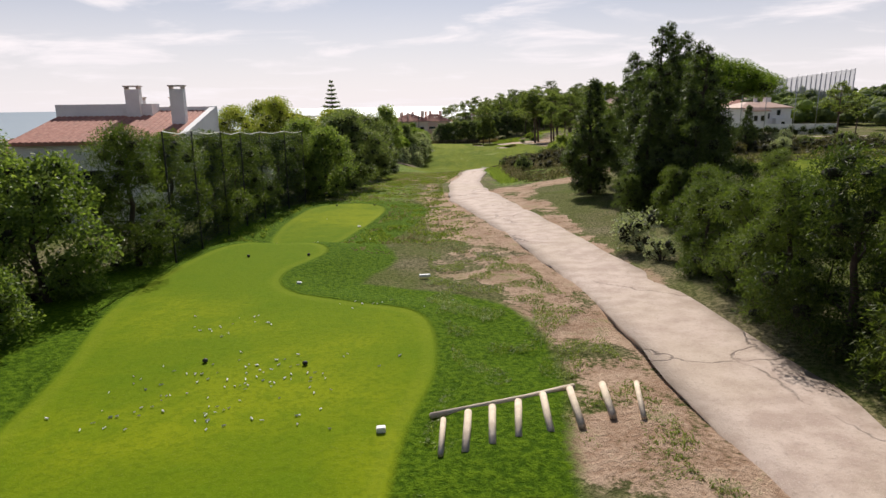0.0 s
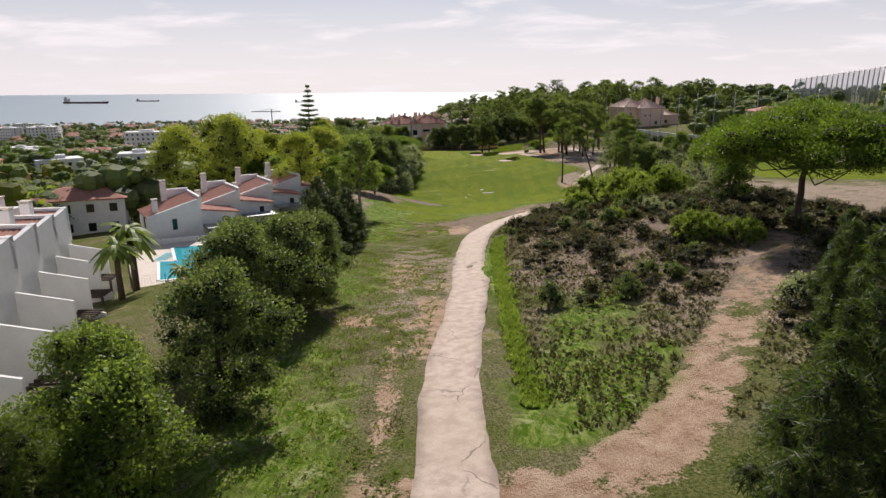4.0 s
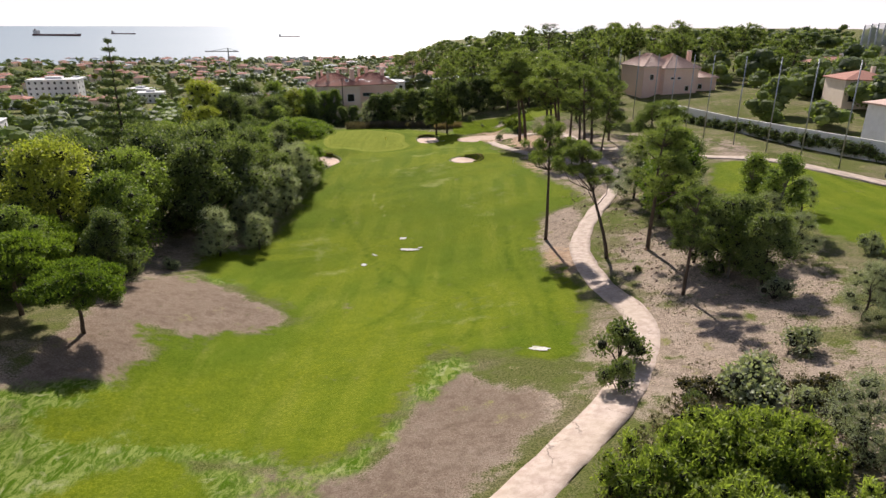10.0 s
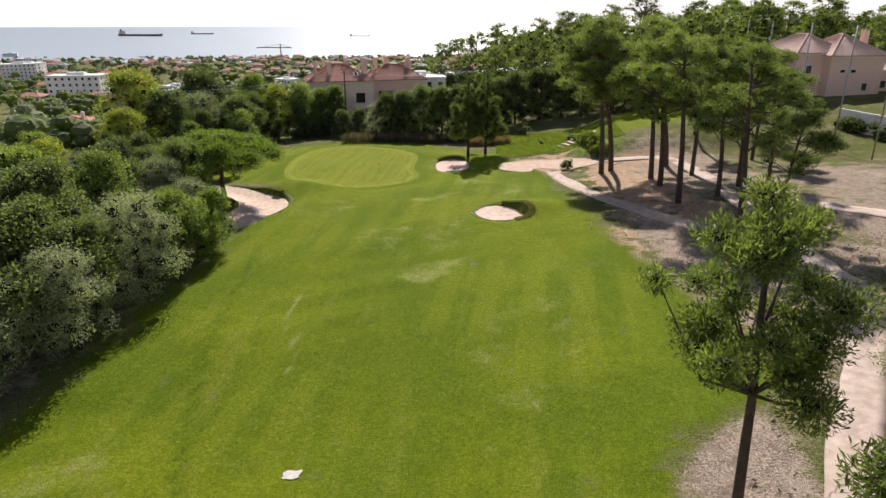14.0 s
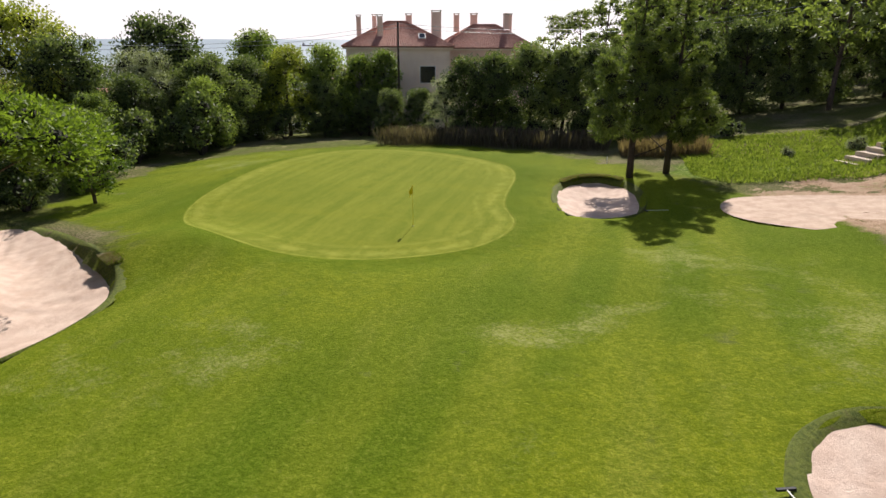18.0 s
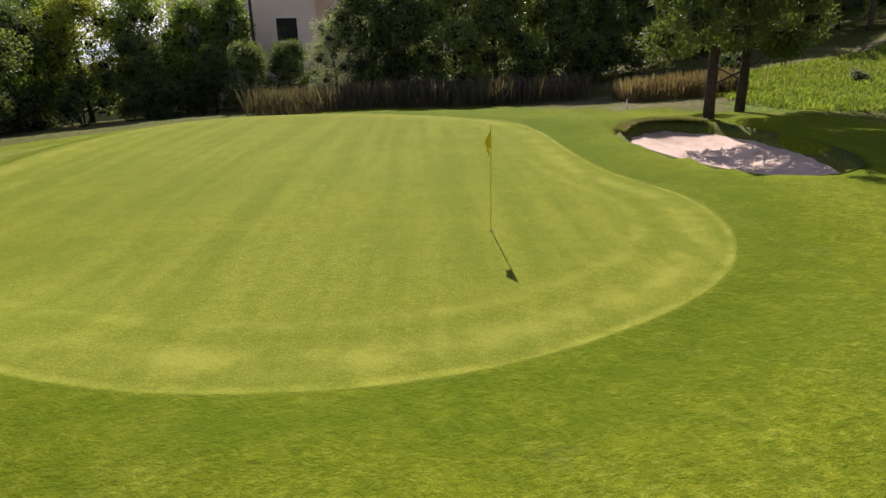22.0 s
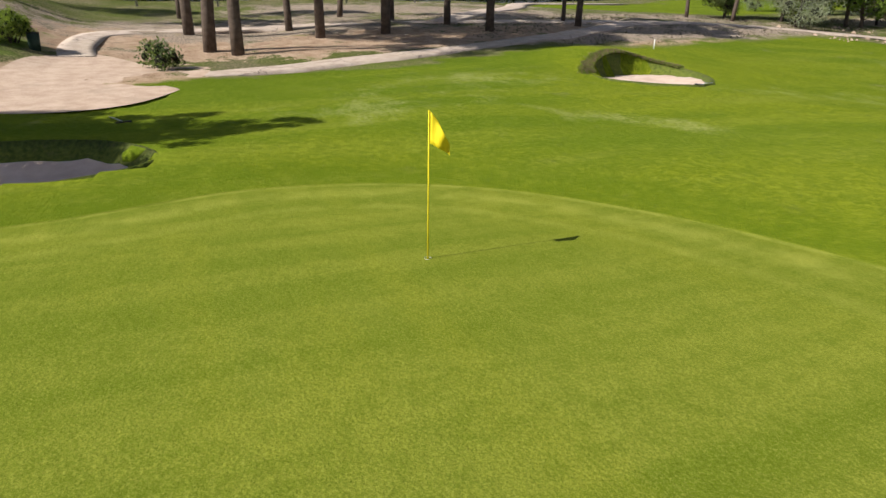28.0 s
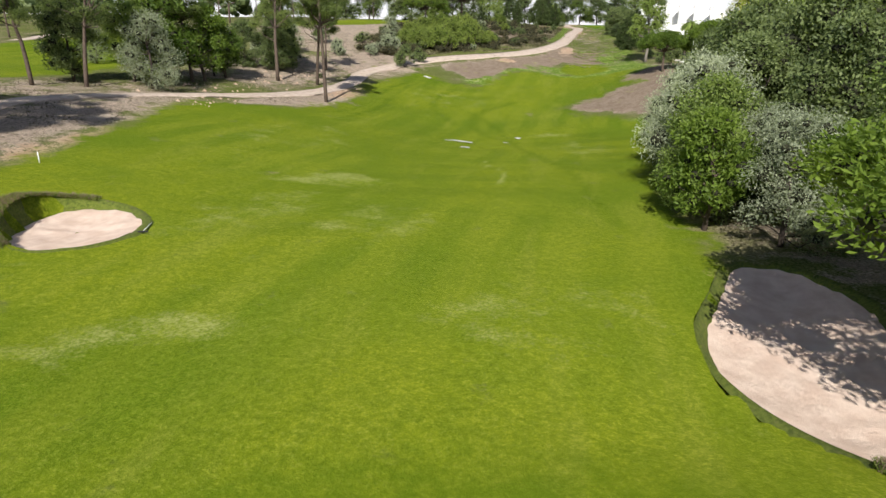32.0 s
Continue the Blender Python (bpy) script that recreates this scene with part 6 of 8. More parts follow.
def terrace_unit(x, y, zb, turn, label, ends=False, group="terraced houses"):
    """A white terrace house under a lean-to tiled roof that falls to the front; right side is the gable."""
    h = thing("terraced_house", label, "house", (x, y, zb), turn, group)
    D, W, zh, zl = 7.0, 9.0, 7.0, 5.5
    prism("wall", [(-W, -D), (0, -D), (0, 0), (-W, 0)], -3, [zl, zl, zh, zh], M["white_wall"], h)
    prism("parapet", [(-0.3, -D - 0.05), (0.05, -D - 0.05), (0.05, 0.1), (-0.3, 0.1)], zl - 1, [zl + 0.45, zl + 0.45, zh + 0.4, zh + 0.4], M["white_wall"], h)
    prism("parapet", [(-W, -0.3), (0.05, -0.3), (0.05, 0.1), (-W, 0.1)], zl, [zh + 0.35] * 4, M["white_wall"], h)
    tiled("roof", (-W, -D - 0.35, zl + 0.05), (-0.35, -D - 0.35, zl + 0.05), (-0.35, -0.3, zh + 0.05), (-W, -0.3, zh + 0.05), h)
    chimney(h, -1.2, -3.6, zl + 0.4, zh + 1.35, 0.75, d=0.55)
    chimney(h, -4.4, -1.6, zl + 0.4, zh + 1.4, 0.8, d=0.55)
    prism("upper_storey", [(-W, -1.6), (-3.4, -1.6), (-3.4, -0.2), (-W, -0.2)], zh - 0.8, [zh + 0.55] * 4, M["white_wall"], h)
    window(h, 0.0, -3.3, 3.0, 0.4, 1.3, 90, frame_mat="metal_dark")
    window(h, -1.5, -D, 2.9, 0.5, 1.2, 0, frame_mat="metal_dark")
    window(h, -5.2, -D, 2.8, 1.4, 1.2, 0, frame_mat="metal_dark")
    # garden wing and wall on the open side, with a dark pergola
    prism("garden_wing", [(0, -0.60), (3.0, -0.60), (3.0, -0.46), (0, -0.46)], -3, [4.3, 3.7, 3.7, 4.3], M["white_wall"], h)
    prism("low_wall", [(3.0, -0.58), (3.8, -0.58), (3.8, -0.46), (3.0, -0.46)], -3, [1.6, 1.3, 1.3, 1.6], M["white_wall"], h)
    part("terrace", boxes((0, -D + 0.6, -3, 3.6, -0.9, 0.3)), M["stone"], h)
    pg = new("pergola"); pg.parent = h
    for k in range(5):
        part("slat", boxes((2.3, -2.7 + 0.4 * k, 1.6, 3.9, -2.6 + 0.4 * k, 1.75)), M["wood_dark"], pg)
    part("post", boxes((3.75, -2.7, -1, 3.9, -2.55, 1.6)), M["wood_dark"], pg)
    return h


for k in range(7):
    ux, uy = -20.6 - 2.55 * k, 42.9 + 6.1 * k
    terrace_unit(ux, uy, 15.4 - 7.4 - 0.58 * k, 5, "white terraced house with a red tiled lean-to roof and two chimneys" if k == 0 else "white terraced house, stepped back from its neighbour")


dish = thing("satellite_dish", "pale satellite dish on a short mast on the roof", "satellite dish", (-33.6, 65.0, 13.1), 20)
v, q = tube([(0, 0, -0.6), (0, 0, 0.9)], [0.04, 0.04], 6)
mesh_ob("mast", v, q, M["metal_grey"], dish)
v, q = tube([(0, 0.0, 1.2), (0, -0.08, 1.18), (0, -0.2, 1.14)], [0.2, 0.5, 0.62], 18, False)
mesh_ob("reflector", v, q, M["white_paint"], dish, smooth=True)


def pool_house(x, y, zb, turn, label):
    """A white house by the pool: a tall wing under a lean-to roof and a low wing beside it."""
    h = thing("terraced_house", label, "house", (x, y, zb), turn, "houses by the pool")
    W, D, zl, zr = 6.2, 7.4, 3.6, 5.4
    prism("wall", [(0, 0), (W, 0), (W, D), (0, D)], -2, [zl, zr, zr, zl], M["white_wall"], h)
    prism("parapet", [(W - 0.25, -0.05), (W + 0.05, -0.05), (W + 0.05, D), (W - 0.25, D)], zr - 1, [zr + 0.35] * 4, M["white_wall"], h)
    prism("parapet", [(2.8, D - 0.5), (W + 0.05, D - 0.5), (W + 0.05, D), (2.8, D)], zl, [zr + 0.55] * 4, M["white_wall"], h)
    tiled("roof", (-0.25, D - 0.5, zl - 0.02), (-0.25, 0.25, zl - 0.02), (W - 0.25, 0.25, zr + 0.02), (W - 0.25, D - 0.5, zr + 0.02), h)
    prism("gable_edge", [(-0.2, -0.08), (W, -0.08), (W, 0.28), (-0.2, 0.28)], zl - 0.4, [zl + 0.12, zr + 0.12, zr + 0.12, zl + 0.12], M["white_wall"], h)
    prism("low_wing", [(W, 0.8), (W + 4.6, 0.8), (W + 4.6, D), (W, D)], -2, [3.9, 3.2, 3.2, 3.9], M["white_wall"], h)
    tiled("roof", (W + 4.9, 0.55, 3.16), (W + 4.9, D, 3.16), (W, D, 3.95), (W, 0.55, 3.95), h)
    chimney(h, 1.0, 1.2, zl - 0.3, zl + 1.9, 0.6)
    chimney(h, 3.0, D - 1.2, zl, zr + 1.7, 0.65)
    window(h, 2.9, 0.0, 1.9, 0.42, 1.25, 0, frame_mat="metal_dark")
    window(h, W + 3.2, 0.8, 1.4, 0.5, 1.2, 0, frame_mat="metal_dark")
    window(h, 0.0, 3.5, 1.9, 0.5, 1.2, -90, frame_mat="metal_dark")
    part("canopy", boxes((W + 0.2, -1.9, 1.75, W + 4.6, 0.8, 1.9)), M["metal_grey"], h, "thin grey canopy")
    for px in (W + 0.4, W + 4.4):
        part("post", boxes((px - 0.06, -1.8, -1, px + 0.06, -1.68, 1.75)), M["metal_dark"], h)
    return h


for k in range(4):
    pool_house(-40.0 + 2.6 * k, 102.8 + 7.6 * k, 2.6 - 0.1 * k, 33, "white house by the pool with a red lean-to roof" if k else "white end house by the pool with a red lean-to roof")

# ---- pool ----
DECK_Z = 3.2
deck = thing("pool_terrace", "pale paved pool terrace with a low white wall", "terrace", kind="structure")
prism("paving", [(-41.5, 99.5), (-33, 83.0), (-23.5, 87.5), (-22.8, 105.0), (-27, 106.8), (-36.2, 103.2)], DECK_Z - 1.2, [DECK_Z - 0.02] * 6, M["stone"], deck)
POOL = [(-36.2, 100.0), (-27.2, 103.1), (-25.6, 97.7), (-28.5, 96.3), (-26.5, 89.4), (-32.1, 86.7), (-35.1, 93.6), (-33.3, 93.8)]
pool = thing("swimming_pool", "turquoise swimming pool with a stepped corner", "pool")
prism("water", POOL, DECK_Z - 0.3, [DECK_Z + 0.03] * 8, M["pool_water"], pool)
for i in range(8):
    a, b = np.array(POOL[i]), np.array(POOL[(i + 1) % 8])
    d = (b - a) / np.linalg.norm(b - a)
    nn = np.array([d[1], -d[0]]) * 0.32
    q = [a + nn * 0 - d * 0.0, b, b - nn, a - nn]
    if to_line(np.array([(a - nn * 0.5 + (b - a) * 0.5)[0]]), np.array([(a - nn * 0.5 + (b - a) * 0.5)[1]]), np.array(POOL, float), True)[0] > 0:
        q = [a, b, b + nn, a + nn]
    prism("coping", [tuple(p) for p in q], DECK_Z - 0.1, [DECK_Z + 0.06] * 4, M["white_paint"], pool)
for k in range(4):
    part("pool_step", boxes((-36.0 + 0.35 * k, 93.9 + 0.1, DECK_Z + 0.032, -35.8 + 0.35 * k, 97.6, DECK_Z + 0.04)), M["pool_tile"], pool)
py = thing("white_pyramid", "small white rendered pyramid beside the pool", "sculpture", (-31.6, 104.6, DECK_Z - 0.02))
mesh_ob("pyramid", [(-0.95, -0.7, 0), (0.95, -0.7, 0), (0.95, 0.7, 0), (-0.95, 0.7, 0), (0, 0, 1.95)], [(0, 1, 4), (1, 2, 4), (2, 3, 4), (3, 0, 4), (3, 2, 1, 0)], M["white_wall"], py)
lw = thing("terrace_wall", "low white garden wall behind the pool", "wall", kind="structure")
for a, b in (((-41.6, 101.0), (-36.0, 103.4)), ((-36.0, 103.4), (-32.6, 104.7)), ((-30.6, 105.2), (-23.0, 107.0))):
    a, b = np.array(a), np.array(b)
    d = (b - a) / np.linalg.norm(b - a); nn = np.array([-d[1], d[0]]) * 0.15
    prism("wall", [tuple(a - nn), tuple(b - nn), tuple(b + nn), tuple(a + nn)], DECK_Z - 1, [DECK_Z + 0.55] * 4, M["white_wall"], lw)
walk_path = thing("garden_path", "pale garden path between hedges", "path", kind="structure")
prism("paving", [(-33.4, 83.4), (-31.6, 84.4), (-27.4, 70.5), (-29.2, 70.0)], DECK_Z - 1.2, [DECK_Z + 0.02, DECK_Z + 0.02, 4.3, 4.3], M["stone"], walk_path)


def mesh_fence(pts, h, label, gap=2.5, top=None, cell=0.35, net="net"):
    """Posts with a net of thin cords between them."""
    f = thing("net_fence", label, "fence")
    line = spline(pts, step=gap)
    line = line[:: max(1, len(line) // max(2, int(np.sum(np.hypot(*np.diff(line, axis=0).T)) / gap)))]
    zs = [Z(*p) for p in line]
    for p, z in zip(line, zs):
        v, q = tube([(p[0], p[1], z - 0.2), (p[0], p[1], z + h)], [0.035, 0.03], 6)
        mesh_ob("post", v, q, M["metal_dark"], f)
    cords = []
    for i in range(len(line) - 1):
        a, b = np.array([*line[i], zs[i]]), np.array([*line[i + 1], zs[i + 1]])
        L = np.linalg.norm(b - a)
        for k in range(int(h / cell) + 1):
            zz = min(h, k * cell)
            cords.append(tube([a + (0, 0, zz), (a + b) / 2 + (0, 0, zz - 0.03), b + (0, 0, zz)], [0.006] * 3, 3, False))
        for k in range(int(L / cell)):
            p = a + (b - a) * (k / max(1, int(L / cell)))
            cords.append(tube([p, p + (0, 0, h)], [0.006] * 2, 3, False))
    v, q = joined(cords)
    mesh_ob("netting", v, q, M[net], f)
    if top:
        v, q = joined([tube([(*line[i], zs[i] + h), (*((line[i] + line[i + 1]) / 2), (zs[i] + zs[i + 1]) / 2 + h - 0.10), (*line[i + 1], zs[i + 1] + h)], [0.017] * 3, 5, False) for i in range(len(line) - 1)])
        mesh_ob("top_rope", v, q, M[top], f, "pale rope along the top")
    return f


mesh_fence([(-15.2, 22), (-15.4, 28), (-15.2, 33), (-14.5, 39.5)], 4.3, "tall dark ball-stop net on posts beside the tees", 3.4, "white_paint", 0.16)
mesh_fence([(-23.8, 86), (-22.6, 100), (-24.4, 108), (-22.4, 120), (-21.2, 131)], 2.4, "green wire fence round the pool garden", 2.4, None, 0.25)
mesh_fence([(-33.0, 84.2), (-28.2, 86.2), (-24.2, 88.2)], 1.5, "low wire fence at the pool edge", 2.0, None, 0.25)


# ---- the villa behind the green ----
def hip(parent, x0, y0, x1, y1, z, rise, over=0.5, mat=None):
    """A hipped tiled roof over a rectangle."""
    x0, y0, x1, y1 = x0 - over, y0 - over, x1 + over, y1 + over
    w, d = x1 - x0, y1 - y0
    if w >= d:
        r0, r1 = (x0 + d / 2, y0 + d / 2, z + rise), (x1 - d / 2, y0 + d / 2, z + rise)
        tiled("roof", (x0, y0, z), (x1, y0, z), r1, r0, parent, mat)
        tiled("roof", (x1, y1, z), (x0, y1, z), r0, r1, parent, mat)
        tiled("roof", (x1, y0, z), (x1, y1, z), r1, r1, parent, mat)
        tiled("roof", (x0, y1, z), (x0, y0, z), r0, r0, parent, mat)
        ends = [((x0, y0), r0), ((x0, y1), r0), ((x1, y0), r1), ((x1, y1), r1)]
    else:
        r0, r1 = (x0 + w / 2, y0 + w / 2, z + rise), (x0 + w / 2, y1 - w / 2, z + rise)
        tiled("roof", (x1, y0, z), (x1, y1, z), r1, r0, parent, mat)
        tiled("roof", (x0, y1, z), (x0, y0, z), r0, r1, parent, mat)
        tiled("roof", (x0, y0, z), (x1, y0, z), r0, r0, parent, mat)
        tiled("roof", (x1, y1, z), (x0, y1, z), r1, r1, parent, mat)
        ends = [((x0, y0), r0), ((x1, y0), r0), ((x0, y1), r1), ((x1, y1), r1)]
    caps = [tube([(*a, z + 0.06), (b[0], b[1], b[2] + 0.06)], [0.11, 0.11], 6) for a, b in ends] + [tube([(r0[0], r0[1], r0[2] + 0.06), (r1[0] + 0.01, r1[1], r1[2] + 0.06)], [0.12, 0.12], 6)]
    v, f = joined(caps)
    mesh_ob("ridge_tiles", v, f, mat or M["tile"], parent)
    part("eave_slab", boxes((x0 + 0.1, y0 + 0.1, z - 0.3, x1 - 0.1, y1 - 0.1, z - 0.1)), M["cream_wall"], parent)


def skylight(parent, x, y, z, tilt):
    m = pose(x, y, z, tilt, 0, 0)
    s = new("skylight"); s.parent = parent; s.matrix_basis = m
    part("frame", boxes((-0.45, -0.6, 0.02, 0.45, 0.6, 0.14)), M["white_paint"], s)
    part("pane", boxes((-0.36, -0.5, 0.14, 0.36, 0.5, 0.155)), M["glass_dark"], s)


villa = thing("villa", "salmon villa with red hipped roofs and many chimneys, behind trees", "house", (-22.9, 277.3, -2.5), 20)
part("wall", boxes((0, 0, -2, 13, 10.5, 10.4)), M["cream_wall"], villa)
part("wall", boxes((12, 3.2, -2, 24.6, 12, 10.2)), M["pink_wall"], villa)
hip(villa, 0, 0, 13, 10.5, 10.4, 3.0)
hip(villa, 12.6, 3.2, 24.6, 12, 10.2, 2.9)
for x, y, z0, z1, w in ((1.6, 3.5, 10.8, 14.0, 0.6), (4.3, 2.0, 11.2, 14.0, 0.7), (3.6, 7.5, 11.5, 14.2, 0.6), (8.2, 7, 12.4, 14.3, 0.8), (11.6, 3.6, 11.2, 14.6, 1.2), (14.8, 8.2, 12.2, 14.4, 0.7), (17.4, 9.6, 12.0, 14.5, 0.9), (21.4, 6.6, 11.6, 14.3, 0.7), (22.2, 9.5, 11.6, 14.5, 1.0)):
    chimney(villa, x, y, z0, z1, w, "pink_wall")
for x, y, z in ((9.6, 1.6, 11.6), (15.2, 5.0, 11.3), (17.6, 5.0, 11.3), (21.6, 5.0, 11.3)):
    skylight(villa, x, y, z, 28)
for x, y, z, w, h in ((10.2, 0, 6.0, 1.9, 2.0), (10.6, 0, 2.6, 1.6, 1.9), (4.5, 0, 6.4, 1.2, 1.4), (16.0, 3.2, 7.0, 1.2, 0.9), (19.2, 3.2, 7.0, 0.5, 0.8), (22.4, 3.2, 7.0, 0.5, 0.8)):
    window(villa, x, y, z, w, h, 0)
for x in (14.95, 17.05):
    part("shutter", boxes((x - 0.4, 3.08, 7.0, x + 0.4, 3.18, 7.9)), M["net"], villa, "dark green shutter")
part("balcony", boxes((8.6, -1.4, 5.0, 12.6, 0, 5.25), (8.6, -1.4, 5.25, 12.6, -1.25, 6.0)), M["cream_wall"], villa)

# pink house on the ridge
ph = thing("villa", "pink house with pale red hipped roofs among pines", "house", (66.5, 266.0, 7.2), 12)
part("wall", boxes((0, 2, -3, 9, 14, 7.0)), M["pink_wall"], ph)
part("wall", boxes((5, 0, -3, 15, 11, 6.6)), M["pink_wall"], ph)
part("wall", boxes((15, 3, -3, 23, 11, 3.9)), M["pink_wall"], ph)
hip(ph, 0, 2, 9, 14, 7.0, 3.0, mat=M["pale_tile"])
hip(ph, 5, 0, 15, 11, 6.6, 3.4, mat=M["pale_tile"])
hip(ph, 15, 3, 23, 11, 3.9, 1.7, mat=M["pale_tile"])
chimney(ph, 17.5, 9, 5, 10.5, 1.0, "pink_wall")
for x, y, z, w, h in ((7.4, 0, 3.8, 0.9, 0.5), (9.4, 0, 3.8, 0.9, 0.5), (12, 0, 0.8, 1.0, 1.2), (18, 3, 0.9, 1.2, 1.2), (2.5, 2, 3.6, 1.0, 1.3)):
    window(ph, x, y, z, w, h, 0)


def simple_house(w, d, h, roof, wall, label, seed):
    """A plain suburban house with windows on its sides."""
    r = np.random.RandomState(seed)
    t = thing("suburban_house", label, "house", group="houses of the town")
    part("wall", boxes((-w / 2, -d / 2, -4, w / 2, d / 2, h)), M[wall], t)
    if roof == "hip":
        o = 0.5
        x, y, k = w / 2 + o, d / 2 + o, min(w, d) / 2
        rx, ry = max(0.05, x - k), max(0.05, y - k)
        z = h + 0.32 * k
        mesh_ob("roof", [(-x, -y, h), (x, -y, h), (x, y, h), (-x, y, h), (-rx, -ry, z), (rx, -ry, z), (rx, ry, z), (-rx, ry, z), (-x, -y, h - 0.2), (x, -y, h - 0.2), (x, y, h - 0.2), (-x, y, h - 0.2)], [(0, 1, 5, 4), (1, 2, 6, 5), (2, 3, 7, 6), (3, 0, 4, 7), (4, 5, 6, 7), (8, 9, 1, 0), (9, 10, 2, 1), (10, 11, 3, 2), (11, 8, 0, 3), (11, 10, 9, 8)], M["tile"], t)
        part("chimney", boxes((w * 0.2, -0.4, h, w * 0.2 + 0.7, 0.4, z + 0.9)), M[wall], t)
    else:
        part("roof", boxes((-w / 2 - 0.2, -d / 2 - 0.2, h, w / 2 + 0.2, d / 2 + 0.2, h + 0.35), (-w / 6, -d / 6, h + 0.35, w / 6, d / 6, h + 1.6)), M["white_wall"], t)
    for lv in range(max(1, int(h / 3))):
        for i in range(max(2, int(w / 3))):
            x = -w / 2 + (i + 0.5) * w / max(2, int(w / 3))
            part("window", boxes((x - 0.55, -d / 2 - 0.05, lv * 3 + 0.9, x + 0.55, -d / 2 + 0.05, lv * 3 + 2.2)), M["glass_dark"], t)
        for i in range(2):
            y = -d / 4 + i * d / 2
            part("window", boxes((w / 2 - 0.05, y - 0.5, lv * 3 + 0.9, w / 2 + 0.05, y + 0.5, lv * 3 + 2.2)), M["glass_dark"], t)
    return t


HOUSES = [simple_house(13, 9, 6, "hip", "white_wall", "white house with a red hipped roof in the town", 1), simple_house(10, 10, 5.6, "hip", "cream_wall", "cream house with a red hipped roof in the town", 2), simple_house(15, 10, 6.2, "flat", "white_wall", "white flat-roofed house in the town", 3), simple_house(11, 8, 5.8, "hip", "ochre_wall", "ochre house with a red roof in the town", 4), simple_house(26, 13, 15, "flat", "white_wall", "white block of flats in the town", 5), simple_house(16, 9, 6.4, "hip", "pink_wall", "pink house with a red roof in the town", 6)]


def town(k, x, y, turn, lift=0.0):
    c = copy_thing(HOUSES[k], pose(x, y, float(land(np.array([x]), np.array([y]))[0]) + lift, 0, 0, turn))
    return c


r = np.random.RandomState(23)
spots = []
while len(spots) < 230:
    y = r.uniform(170, 1420) if len(spots) < 110 else r.uniform(560, 1420)
    x = -y * r.uniform(-0.02, 0.80) + r.uniform(-40, 0)
    if x > -75 and y < 380 or any(math.hypot(x - a, y - b) < 19 for a, b in spots):
        continue
    spots.append((x, y))
    town(r.choice([0, 0, 1, 1, 3, 3, 5, 0, 2, 1, 0, 3, 5, 1, 0, 2] + [4] * (y > 600 and x < -420)), x, y, r.uniform(-40, 40))
for k, x, y, turn, lift in ((0, -62, 128, 20, 0), (5, -70, 172, -25, 0), (1, -55, 92, 10, 0), (3, -78, 108, 15, 0), (3, -66, 70, 10, -1), (5, -48, 186, 30, 2.0), (1, 105, 239, -8, 0.8), (0, 120, 275, 10, 0), (2, -8, 330, 12, 0), (5, 20, 345, -10, 1), (0, 5, 360, 5, 0), (4, -205, 470, 12, 0)):
    town(k, x, y, turn, lift)
for p in HOUSES:
    drop(p)

# the white villa behind the garden wall
wv = thing("white_villa", "white villa with low pale roofs and white chimneys", "house", (89.5, 194.5, 6.7), 8)
part("wall", boxes((-8, -5, -1.5, 8, 6, 6.4)), M["white_wall"], wv)
part("front_wing", boxes((-7.4, -8.2, -1.5, -1.6, -5, 5.6)), M["white_wall"], wv)
part("side_wing", boxes((2.2, -6.6, -1.5, 7.4, -5, 3.2)), M["white_wall"], wv)
for nm, x0, y0, x1, y1, z0, z1 in (("roof", -8.6, -5.6, 8.6, 6.6, 6.4, 8.0), ("wing_roof", -7.9, -8.8, -1.1, -5.6, 5.6, 6.5)):
    k = min(x1 - x0, y1 - y0) * 0.42
    mesh_ob(nm, [(x0, y0, z0), (x1, y0, z0), (x1, y1, z0), (x0, y1, z0), (x0 + k, y0 + k, z1), (x1 - k, y0 + k, z1), (x1 - k, y1 - k, z1), (x0 + k, y1 - k, z1), (x0, y0, z0 - 0.25), (x1, y0, z0 - 0.25), (x1, y1, z0 - 0.25), (x0, y1, z0 - 0.25)], [(0, 1, 5, 4), (1, 2, 6, 5), (2, 3, 7, 6), (3, 0, 4, 7), (4, 5, 6, 7), (8, 9, 1, 0), (9, 10, 2, 1), (10, 11, 3, 2), (11, 8, 0, 3), (11, 10, 9, 8)], M["pale_tile"], wv)
chimney(wv, 0.2, 1.0, 6.6, 9.0, 0.8)
chimney(wv, 4.8, 2.0, 6.6, 9.2, 1.6)
for wx, wy, wz in ((-5.4, -8.2, 2.7), (-3.2, -8.2, 2.7), (0.6, -5.0, 3.2), (4.0, -5.0, 4.2), (4.6, -6.6, 0.8)):
    window(wv, wx, wy, wz, 1.0, 1.4, 0, frame_mat="metal_dark")

# ---- far woods: canopies too many to count ----
def woodland(name, spots, seed, mat, label, leaf, per, size, flat=0.75):
    """Many tree crowns in one mesh: rows of spots are x, y, height, radius."""
    r = np.random.RandomState(seed)
    sp = np.asarray(spots, float)
    zb = land(sp[:, 0], sp[:, 1])
    n = 6
    cl = []
    for (x, y, h, R), z in zip(sp, zb):
        for k in range(n):
            a, rho = r.uniform(0, 6.28), R * math.sqrt(r.uniform(0, 1)) * 0.75
            s = R * r.uniform(0.38, 0.62)
            cl.append((x + rho * math.cos(a), y + rho * math.sin(a), z + max(s * 0.4, h * (1 - 0.5 * (rho / R) ** 2) * r.uniform(0.5, 1) - s * 0.6), s, s, s * flat))
    t = thing(name, label, "woodland", kind="stuff")
    leaf_part("canopy", [leaves(cl, per * len(sp), leaf, leaf * 0.55, seed, 0.6, 0.0, 0.8), cores(cl, seed, 0.86)], M[mat], t)


